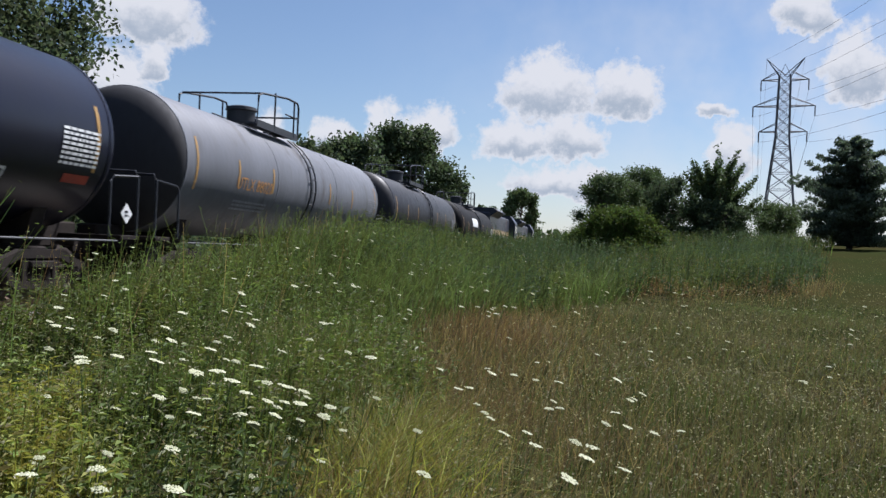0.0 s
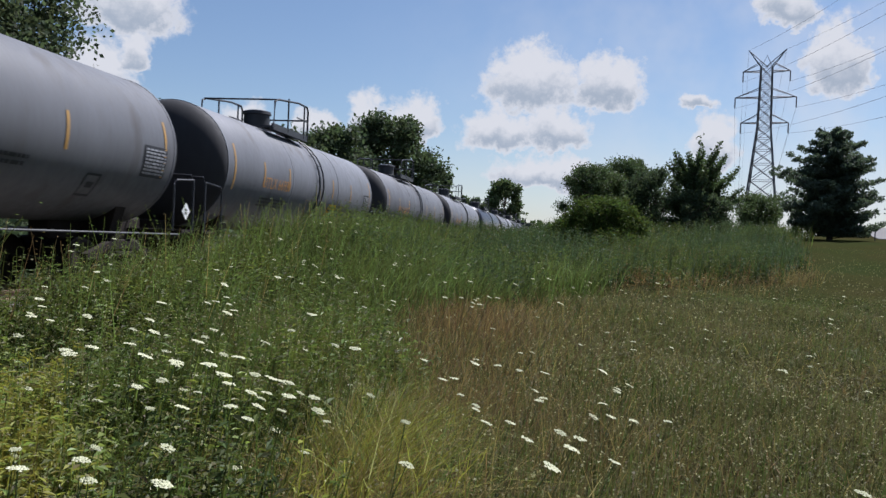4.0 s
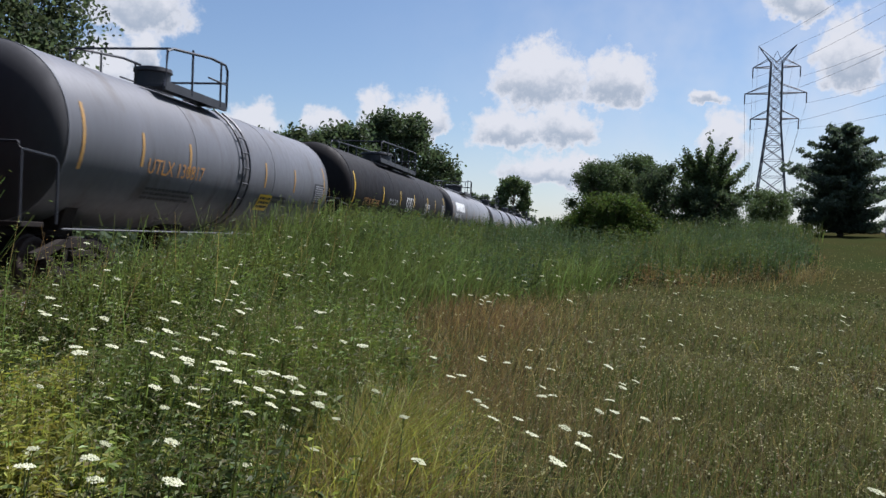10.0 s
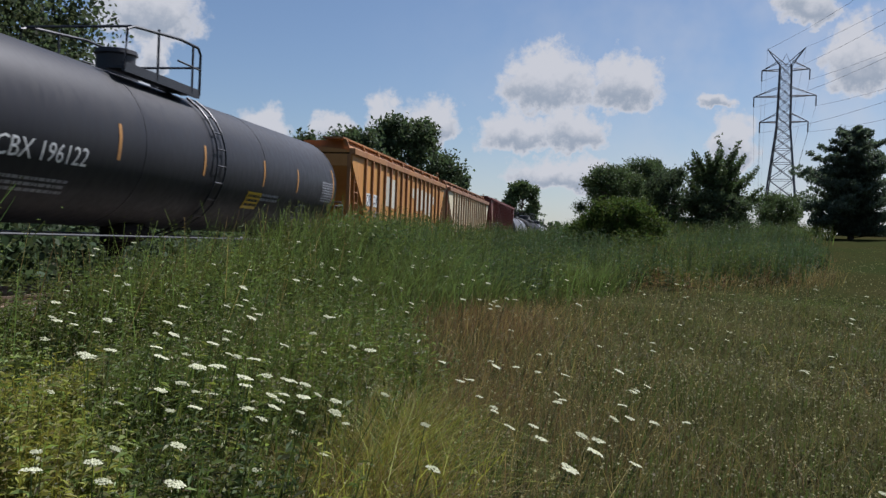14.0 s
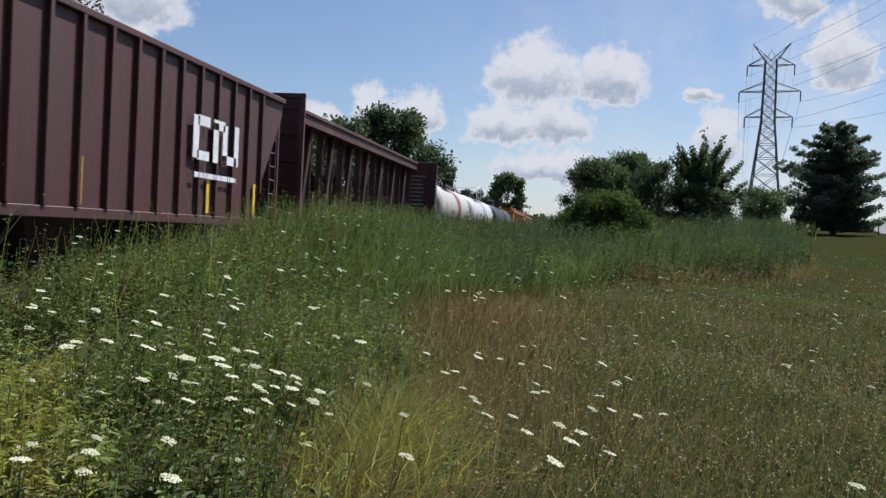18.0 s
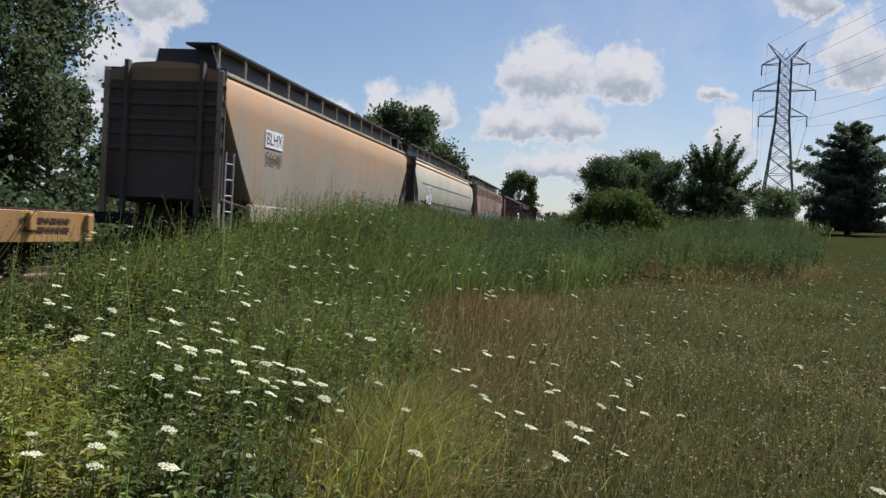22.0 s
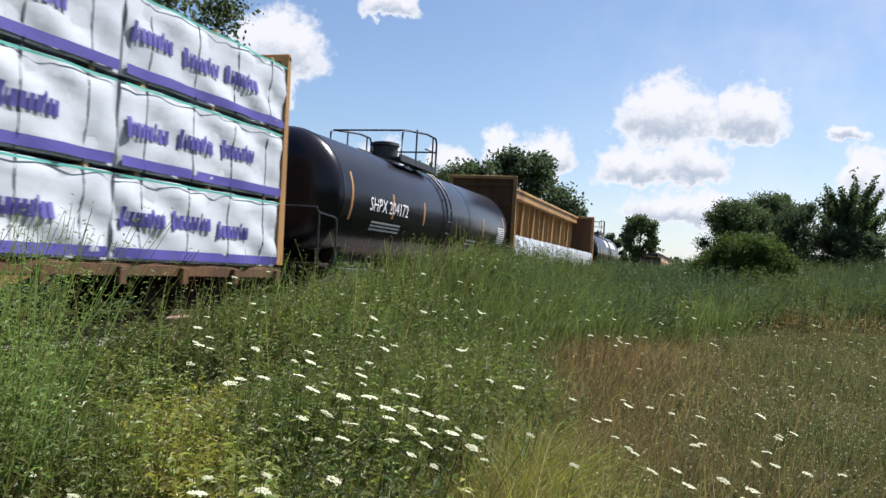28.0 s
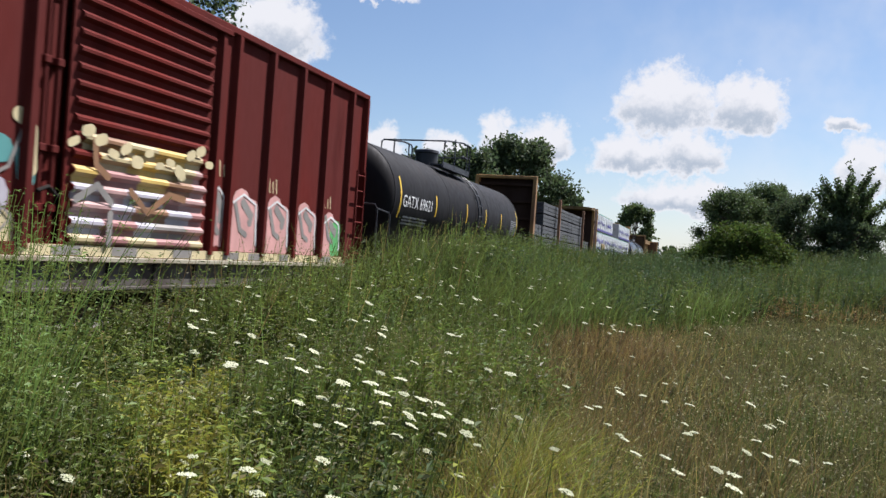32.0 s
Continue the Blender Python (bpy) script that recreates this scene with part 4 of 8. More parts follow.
    half = ~pale & (rng.random(4000) < 0.35)
    blades("arching_grass", rng, x[half], y[half], h[half], 0.006, CREST, "tuft of arching green grass", 0.75)
    gilt = ~pale & ~half
    blades("arching_grass", rng, x[gilt], y[gilt], h[gilt] * 1.1, 0.0075, YELLOWISH, "tuft of arching golden-green grass", 0.75)
    blades("arching_grass", rng, x[pale], y[pale], h[pale] * 1.1, 0.006, STRAW, "straw-coloured blades in the grass tuft", 0.8)
    # stand of leafy blue-green stalks in the middle distance
    x, y = scatter(rng, 15500, 17, 46, -18, 18)
    lush, dry, band = zones(x, y)
    keep = (rng.random(len(x)) < band) & clear(x)
    x, y = x[keep], y[keep]
    h = 0.62 + 0.42 * rng.random(len(x)) + 0.42 * patchy(x, y, 0.7, 8)
    h *= 1 - 0.35 * smooth((bearing(x, y) - 11) / 4)
    tone = patchy(x, y, 0.75, 6) + 0.35 * rng.normal(size=len(x))
    foot = smooth((band_foot(x) + 2.2 - y) / 2.0) * smooth((bearing(x, y) - 1) / 3)
    rusty = tone + 0.9 * foot + 0.25 * rng.normal(size=len(x)) > 0.82
    blue = (tone < 0.0) & ~rusty
    leafy("reedy_weeds", rng, x[blue], y[blue], h[blue] * 1.08, BLUISH, "stand of blue-green leafy stalks", 0.16, 12)
    rest = ~blue & ~rusty
    leafy("reedy_weeds", rng, x[rest], y[rest], h[rest] * 1.05, GRASS, "stand of green leafy stalks", 0.16, 12)
    leafy("reedy_weeds", rng, x[rusty], y[rusty], h[rusty] * 0.75, REDDISH, "rust-brown weeds at the edge of the stand", 0.10, 11)
    x, y = scatter(rng, 6500, 17, 46, -14, 18)
    lush, dry, band = zones(x, y)
    keep = (rng.random(len(x)) < band) & clear(x) & (patchy(x, y, 1.1, 23) + 0.5 * rng.normal(size=len(x)) > -0.1)
    x, y = x[keep], y[keep]
    h = (0.95 + 0.45 * rng.random(len(x)) + 0.35 * patchy(x, y, 0.7, 8)) * (1 - 0.25 * smooth((bearing(x, y) - 11) / 4))
    blades("reed_stalks", rng, x, y, h, 0.028, BLUISH, "upright blue-green stalks in the stand", 0.10, (0.06, 0.02))
    # leafy weeds, in stands of several kinds
    for n, d0, d1, size, per in ((11000, 1.7, 6.2, 0.085, 20), (11500, 6.2, 14, 0.115, 14)):
        x, y = scatter(rng, n, d0, d1, -58, 2)
        lush, _, _ = zones(x, y)
        keep = (rng.random(len(x)) < lush) & clear(x) & (rng.random(len(x)) < 0.70 + 0.7 * patchy(x, y, 2.6, 19))
        x, y = x[keep], y[keep]
        gold = gilded(x, y) + 0.35 * np.exp(-((x + 1.9) / 0.4) ** 2 - ((y - 4.7) / 0.6) ** 2)
        kind = patchy(x, y, 1.5, 9) + 0.45 * rng.normal(size=len(x))
        near = 1.05 * gold + 0.55 * kind > 0.72
        dull = (kind < -0.45 + 1.0 * smooth((3.6 - y) / 0.8) + 0.7 * thin(x, y)) & ~near
        fresh = (kind > 0.28) & ~near
        h = (0.26 + 0.52 * rng.random(len(x)) + 0.12 * patchy(x, y, 3.3, 5)) * bank_cut(x, y) * (1 - 0.35 * smooth((3.6 - y) / 0.8)) * (1 - 0.45 * thin(x, y))
        live = ~near & ~dull & ~fresh
        leafy("leafy_weeds", rng, x[live], y[live], h[live], LUSH, "leafy green weeds by the track", size, per)
        leafy("leafy_weeds", rng, x[fresh], y[fresh], h[fresh] * 1.12, GRASS, "tall narrow-leaved green weeds by the track", size * 1.15, per, 0.13)
        leafy("leafy_weeds", rng, x[dull], y[dull], h[dull], OLIVE, "dull olive-brown weeds by the track", size * 0.85, per)
        leafy("leafy_weeds", rng, x[near], y[near], h[near] * 0.95 + 0.06, YELLOWISH, "sunlit yellow-green leafy weeds", size * 1.1, per + 2)
    # taller fresh plants standing over the rest in loose drifts
    for n, d0, d1, size, per in ((850, 2.2, 6.5, 0.10, 22), (1500, 6.5, 14, 0.12, 16)):
        x, y = scatter(rng, n, d0, d1, -56, -6)
        lush, _, _ = zones(x, y)
        keep = (rng.random(n) < lush) & clear(x) & (patchy(x, y, 1.9, 37) + 0.45 * rng.normal(size=n) > 0.12)
        x, y = x[keep], y[keep]
        h = (0.50 + 0.36 * rng.random(len(x))) * bank_cut(x, y) * (1 - 0.3 * smooth((3.6 - y) / 0.8)) * (1 - 0.4 * thin(x, y))
        leafy("fresh_weeds", rng, x, y, h, FRESH, "fresh light-green leafy weeds standing over the rest", size, per, 0.08)
    # low brown litter and dead stems where the weeds thin out close by
    x, y = scatter(rng, 12000, 1.9, 5.2, -44, -8)
    keep = patchy(x, y, 2.2, 31) + 0.5 * rng.normal(size=len(x)) + 1.1 * thin(x, y) > 0.5
    x, y = x[keep], y[keep]
    blades("dead_stems", rng, x, y, 0.22 + 0.34 * rng.random(len(x)), 0.004, REDDISH, "dead brown stems among the weeds", 0.6)
    x, y = scatter(rng, 3800, 10, 30, -48, 14)
    lush, _, band = zones(x, y)
    keep = (rng.random(len(x)) < np.maximum(lush, band)) & clear(x)
    x, y = x[keep], y[keep]
    leafy("leafy_weeds", rng, x, y, 0.7 + 0.55 * rng.random(len(x)), GRASS, "tall leafy weeds along the bank", 0.12, 16)
    # tall seeding stalks along the bank
    x, y = scatter(rng, 3200, 4.2, 21, -60, -16)
    keep = (x < -4.1) & (x > -7.1) & (patchy(x, y, 1.2, 17) + 0.5 * rng.normal(size=len(x)) > -0.3) & (rng.random(len(x)) < np.interp(y, (8.5, 12), (0.22, 1.0)))
    x, y = x[keep], y[keep]
    h = (0.85 + 0.65 * rng.random(len(x)) ** 1.5) * np.interp(y, (6, 11), (0.85, 1.0))
    dry = rng.random(len(x)) < 0.22
    leafy("seeding_stalks", rng, x[dry], y[dry], h[dry], STRAW, "tall straw-brown seeding stalks beside the track", 0.05, 11, 0.22)
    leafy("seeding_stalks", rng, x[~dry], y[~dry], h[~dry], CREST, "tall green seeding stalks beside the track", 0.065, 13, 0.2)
    # tall wispy plants close by on the track side
    x, y = rng.uniform(-5.6, -3.0, 420), rng.uniform(2.4, 5.4, 420)
    keep = bearing(x, y) < -43.0
    x, y = x[keep], y[keep]
    leafy("tall_weeds", rng, x, y, 0.75 + 0.5 * rng.random(len(x)), CREST, "tall wispy green weeds", 0.08, 22, 0.2)
    x, y = rng.uniform(-5.8, -3.6, 300), rng.uniform(3.4, 6.2, 300)
    keep = bearing(x, y) < -42.5
    x, y = x[keep], y[keep]
    leafy("seeding_stalks", rng, x, y, 1.2 + 0.65 * rng.random(len(x)), CREST, "head-high feathery pale green stalks", 0.065, 30, 0.25)
    # the rest of the meadow round and behind the viewer
    for a0, a1, n, d1 in ((24, 180, 42000, 26), (180, 296, 26000, 26), (24, 60, 12000, 60)):
        x, y = scatter(rng, n, 2.6, d1, a0, a1)
        keep = clear(x)
        x, y = x[keep], y[keep]
        h = 0.2 + 0.22 * rng.random(len(x)) + 0.08 * patchy(x, y, 0.9, 1)
        dull = patchy(x, y, 0.5, 2) + 0.4 * rng.normal(size=len(x)) > 0
        blades("field_grass", rng, x[dull], y[dull], h[dull], 0.03, OLIVE, "short olive-green field grass with dry tips", 0.6)
        blades("field_grass", rng, x[~dull], y[~dull], h[~dull], 0.03, GRASS, "short green field grass", 0.6)
    # tiny pale seed heads speckling the field
    for n, d0, d1, s in ((9500, 2.2, 10, 0.007), (10000, 10, 34, 0.012)):
        x, y = scatter(rng, n, d0, d1, -50, 24)
        lush, dry, band = zones(x, y)
        keep = (rng.random(n) > np.maximum(lush * 0.5, band * 0.8)) & clear(x)
        x, y = x[keep], y[keep]
        c = np.stack([x, y, land(x, y) + rng.uniform(0.2, 0.45, len(x)) + 0.4 * np.maximum(lush, band)[keep]], 1)
        q = rng.normal(size=(len(x), 4, 3)) * s * 0.5 + np.array([[-1, 0, 0], [0, 0, 1], [1, 0, 0], [0, 0, -1]]) * s * 0.8
        me = big_mesh("seed_heads", (c[:, None] + q).reshape(-1, 3), np.arange(len(x) * 4).reshape(-1, 4), None, SEED)
        tagged(new("seed_heads", me), "tiny pale seed heads over the field grass", "seed heads", kind="stuff")


meadow()


# ---- wild carrot flowers ----
TIPS = {}


def flower_model(seed, height, spread):
    rng = random.Random(seed)
    root = new("wild_carrot_flower")
    tagged(root, "white flat-topped wild carrot flower on a thin green stem", "flower", "wild carrot flowers in the meadow")
    lean = (rng.uniform(0.02, 0.12), rng.uniform(-0.05, 0.05))
    tip = Vector((lean[0] * height, lean[1] * height, height))
    TIPS[root.name] = tip
    part("stem", Shape().tube([(-tip.x * 0.2, 0, -0.25), (0, 0, 0), (tip.x * 0.4, tip.y * 0.4, height * 0.55), tip], 0.0035, 5, 0.002), STEM, root)
    rays, head = Shape(), Shape()
    n = 26
    for k in range(n):
        r = spread * math.sqrt((k + 0.5) / n)
        a = k * 2.4
        c = tip + Vector((math.cos(a) * r, math.sin(a) * r, 0.010 - 0.004 * (r / spread) ** 2 + rng.uniform(-0.003, 0.003)))
        rays.tube([tip, c], 0.0008, 3, cap=False)
        q = spread * 0.20 * rng.uniform(0.75, 1.25)
        ring = [(c.x + math.cos(b) * q, c.y + math.sin(b) * q, c.z - 0.002) for b in (0.3, 1.35, 2.4, 3.45, 4.5, 5.55)]
        head.add([(c.x, c.y, c.z + 0.004)] + ring, [(0, 1 + i, 1 + (i + 1) % 6) for i in range(6)])
    umbel = part("flower_head", head, PETAL, root)
    part("flower_ray", rays, STEM, umbel)
    return root


# where the larger flower heads stand: close by, in the weeds, on the bank, in the dry patch, and at the edge of the far stand
CLOSE = [(-2.4, 4.8), (-2.4, 4.8), (-2.2, 4.6), (-2.1, 4.5), (-2.0, 4.2), (-2.0, 3.9), (-2.4, 4.5), (-1.9, 4.9), (-1.7, 4.8), (-1.8, 4.9), (-1.9, 4.6),
         (-1.6, 4.7), (-1.7, 4.4), (-1.6, 4.2), (-1.6, 4.4), (-1.5, 4.3), (-1.5, 4.5), (-1.7, 4.0), (-1.5, 3.8), (-1.4, 4.5), (-1.3, 4.1), (-1.1, 4.5),
         (-0.8, 3.9), (-1.4, 4.0), (-2.2, 3.2), (-2.1, 3.0), (-1.7, 3.4), (-1.7, 2.8), (-1.4, 2.8), (-0.6, 3.1), (-1.9, 3.2), (-1.9, 3.1)]
WEEDS = [(-4.8, 7.1), (-4.5, 6.8), (-4.1, 6.0), (-3.8, 5.8), (-3.5, 5.8), (-3.4, 5.5), (-3.5, 5.1), (-3.6, 7.1), (-3.1, 5.9), (-3.2, 7.4), (-2.7, 6.5),
         (-2.6, 6.4), (-2.8, 6.8), (-2.1, 6.5), (-2.6, 4.8), (-2.8, 5.2), (-2.7, 5.2), (-2.8, 4.4), (-2.7, 4.2), (-2.6, 4.4), (-2.3, 4.3), (-2.4, 5.4),
         (-2.3, 5.1), (-2.1, 4.6), (-1.8, 4.2), (-1.7, 3.9), (-2.0, 4.1), (-1.9, 3.9), (-1.8, 4.0), (-1.7, 4.2), (-1.8, 5.3), (-1.3, 4.9), (-1.4, 4.8)]
BANK = [(-5.6, 8.9), (-5.6, 9.0), (-5.6, 9.8), (-5.4, 9.4), (-5.1, 7.7), (-4.8, 7.9), (-4.8, 8.3), (-5.1, 8.6), (-4.4, 10.1), (-4.3, 10.3), (-3.7, 8.7),
        (-3.4, 8.0), (-3.4, 9.5), (-4.6, 12.9), (-4.2, 13.6), (-3.8, 12.1), (-3.5, 11.4), (-3.2, 10.6), (-3.1, 10.9), (-3.2, 11.5), (-3.9, 13.9), (-3.0, 14.0),
        (-3.1, 14.4), (-2.4, 9.2), (-2.6, 11.4), (-1.7, 7.9)]
DRY_SIDE = [(-1.0, 8.4), (-0.9, 7.8), (-1.0, 7.0), (-1.0, 6.6), (-0.7, 5.8), (-0.6, 5.4), (-0.5, 5.1), (-0.4, 5.2), (-0.3, 4.9), (-0.3, 7.6), (-0.3, 6.7),
            (-0.3, 6.2), (-0.1, 5.3), (-0.0, 4.9), (-0.0, 4.6), (-0.1, 4.2), (0.2, 7.8), (0.3, 7.0), (0.4, 7.2), (0.3, 6.8), (0.2, 6.5), (0.1, 5.9), (0.2, 5.9),
            (0.6, 6.0), (0.4, 5.8), (0.2, 4.5), (1.8, 8.1), (2.3, 14.9), (1.8, 12.6), (3.9, 14.4), (1.4, 4.5), (4.2, 15.4), (5.7, 20.2), (4.1, 19.2), (4.9, 21.0)]
FAR_EDGE = [(-2.9, 17.1), (-2.2, 17.2), (-2.5, 17.7), (-2.4, 13.8), (-2.0, 12.9), (-1.9, 13.3), (-1.6, 12.8), (-1.1, 10.7), (-1.0, 10.8), (-1.2, 9.9), (-1.1, 9.8),
            (-1.0, 21.2), (-0.8, 19.2), (-1.0, 13.8), (-1.2, 14.3), (-0.2, 9.7), (-0.9, 17.1), (-0.6, 17.3), (-2.0, 24.6), (0.2, 16.5), (0.7, 14.9), (1.4, 16.2),
            (1.3, 13.6), (-1.6, 10.4), (-1.4, 10.4)]
SWAYING = []


def flowers():
    rng = random.Random(12)
    tall = [flower_model(k, 0.92, 0.024 + 0.005 * k) for k in range(4)]
    short = [flower_model(k + 5, 0.52, 0.029 + 0.005 * k) for k in range(4)]
    low = [flower_model(k + 16, 0.70, 0.023 + 0.005 * k) for k in range(4)]
    high = [flower_model(k + 11, 1.15, 0.030 + 0.006 * k) for k in range(3)]
    used = set()

    def plant(models, x, y, sink=0.0):
        model = models[rng.randrange(len(models))]
        tip = TIPS[model.name]
        m = pose(x, y, 0, rng.uniform(-12, 8), rng.uniform(2, 24)) @ pose(0, 0, 0, 0, 0, rng.uniform(0, 360))
        # the wind leans the stem; the head stands over its place
        m = Matrix.Translation(Vector((x, y, float(land(x, y)) - sink + tip.z)) - m @ tip) @ m
        if id(model) not in used:
            used.add(id(model))
            model.matrix_basis = m
            return model
        return copy_thing(model, m)
    for models, places in ((low, CLOSE), (tall, WEEDS), (short, DRY_SIDE)):
        for x, y in places:
            SWAYING.append(plant(models, x + rng.uniform(-0.02, 0.02), y + rng.uniform(-0.02, 0.02), rng.uniform(-0.03, 0.03)))
    for x, y in BANK:
        plant(high if x < -5.5 else tall, x, y, rng.uniform(-0.12, 0.0))
    for x, y in FAR_EDGE:
        plant(tall, x, y, rng.uniform(-0.05, 0.05))
    # the many small and half-hidden heads between them
    for k in range(70):
        x, y = at(rng.gauss(-17, 8), math.sqrt(rng.uniform(5.5 ** 2, 18 ** 2)))
        if x > -5.6:
            plant((tall if float(zones(np.array(x), np.array(y))[0]) > 0.5 else short)[:2], x, y, rng.uniform(-0.02, 0.14))
    for k in range(34):
        plant(low[:2], *at(rng.uniform(-46, -14), math.sqrt(rng.uniform(2.6 ** 2, 7 ** 2))), rng.uniform(0.05, 0.3))
    for k in range(46):
        plant(short[:2], *at(rng.uniform(-6, 18), rng.uniform(9, 27)), rng.uniform(0.08, 0.2))


flowers()


# ---- power line ----
def pylon(x, y, turn, height, label):
    """Lattice tower with three pairs of cross-arms and two earth-wire horns."""
    root = new("transmission_tower")
    base = float(land(x, y))
    root.matrix_basis = pose(x, y, base, 0, 0, turn)
    tagged(root, label, "tower")
    k = height / 36.0
    half = [(0, 3.3), (14, 1.9), (21.5, 1.15), (32.5, 0.95)]

    def w(z):
        for (z0, a), (z1, b) in zip(half, half[1:]):
            if z <= z1:
                return a + (b - a) * (z - z0) / (z1 - z0)
        return half[-1][1]
    corners = ((1, 1), (1, -1), (-1, -1), (-1, 1))
    for sx, sy in corners:
        part("leg", Shape().tube([(sx * a * k, sy * a * k, z * k) for z, a in half], 0.13, 4), GALV, root)
    lace = Shape()
    levels = [0, 4.5, 8.5, 12, 15, 17.5, 19.6, 21.5, 23.3, 25.1, 26.9, 28.7, 30.5, 32.5]
    for z0, z1 in zip(levels, levels[1:]):
        for i in range(4):
            (ax, ay), (bx, by) = corners[i], corners[(i + 1) % 4]
            lace.tube([(ax * w(z0) * k, ay * w(z0) * k, z0 * k), (bx * w(z1) * k, by * w(z1) * k, z1 * k)], 0.055, 4, cap=False)
            lace.tube([(bx * w(z0) * k, by * w(z0) * k, z0 * k), (ax * w(z1) * k, ay * w(z1) * k, z1 * k)], 0.055, 4, cap=False)
            lace.tube([(ax * w(z1) * k, ay * w(z1) * k, z1 * k), (bx * w(z1) * k, by * w(z1) * k, z1 * k)], 0.045, 4, cap=False)
    part("lattice", lace, GALV, root)
    ends = []
    for z, reach in ((22.4, 4.05), (27.0, 5.2), (31.7, 4.0)):
        for s in (-1, 1):
            arm = Shape()
            tip = (s * reach * k, 0, (z + 0.05) * k)
            for sy in (-1, 1):
                arm.tube([(s * 0.9 * k, sy * 0.9 * k, z * k), tip], 0.09, 4)
                arm.tube([(s * 0.9 * k, sy * 0.9 * k, (z + 1.7) * k), tip], 0.06, 4)
            arm.tube([(s * 2.4 * k, 0.5 * k, z * k), (s * 2.4 * k, -0.5 * k, z * k)], 0.05, 4)
            cross_arm = part("cross_arm", arm, GALV, root)
            part("insulator", Shape().tube([tip, (tip[0], 0, tip[2] - 1.9 * k)], 0.10, 6), INSULATOR, cross_arm)
            ends.append(root.matrix_basis @ Vector((tip[0], 0, tip[2] - 1.9 * k)))
    for s in (-1, 1):
        horn = Shape()
        for sx, sy in ((s, 1), (s, -1), (-s * 0.2, 0)):
            horn.tube([(sx * 0.95 * k, sy * 0.95 * k, 32.5 * k), (s * 3.2 * k, 0, 35.6 * k)], 0.07, 4)
        part("horn", horn, GALV, root)
        ends.append(root.matrix_basis @ Vector((s * 3.2 * k, 0, 35.6 * k)))
    part("peak", Shape().tube([(-0.95 * k, 0, 32.5 * k), (0, 0, 34.6 * k), (0.95 * k, 0, 32.5 * k)], 0.06, 4), GALV, root)
    return root, ends


tower, ends_a = pylon(*at(10.9, 155), -14, 33.4, "tall dark steel lattice tower carrying power lines")
tower_far, ends_b = pylon(*at(10.0, 640), -10, 36, "far steel lattice tower of the same power line")


def wires():
    turn = pose(0, 0, 0, 0, 0, -3).to_3x3()
    home = Vector((*at(10.9, 155), 0))
    for a, b in zip(ends_a, ends_b):
        for far_end in (b, Vector((42, -24, 2.5)) + turn @ (a - home)):
            pts = []
            for i in range(25):
                t = i / 24
                p = a.lerp(far_end, t)
                p.z -= 4 * t * (1 - t) * (5.0 if far_end is not b else 9.0)
                pts.append(p)
            tagged(part("power_line", Shape().tube(pts, 0.019, 4), WIRE), "thin sagging power line strung from the tower", "power line", "power lines")


wires()


# ---- by the road ----
def utility_pole(az, dist, height, label):
    x, y = at(az, dist)
    root = new("utility_pole")
    root.location = (x, y, float(land(x, y)) - 0.1)
    tagged(root, label, "utility pole", "utility poles far off")
    part("pole", Shape().tube([(0, 0, 0), (0.03, 0, height)], 0.17, 8, 0.12), BARK, root)
    for z in (height - 0.6, height - 1.9):
        arm = part("cross_arm", Shape().box(-1.5, 1.5, -0.09, 0.09, z, z + 0.2), BARK, root)
        for k in (-1.35, -0.7, 0.7, 1.35):
            part("insulator", Shape().tube([(k, 0, z + 0.2), (k, 0, z + 0.42)], 0.07, 6), INSULATOR, arm)


utility_pole(18.05, 280, 11.5, "far wooden utility pole beyond the road")
utility_pole(10.15, 300, 13.0, "far wooden utility pole beside the lattice tower")

marker = new("marker_post")
marker.location = (*at(17.35, 60), float(land(*at(17.35, 60))) - 0.05)
tagged(marker, "thin grey marker post on the lawn by the road", "post")
part("post", Shape().tube([(0, 0, 0), (0, 0, 1.15)], 0.035, 8), GALV, marker)
part("cap", Shape().lathe([(1.14, 0.05), (1.19, 0.05), (1.21, 0.0001)], 0, 0, 8, "z"), GALV, marker)


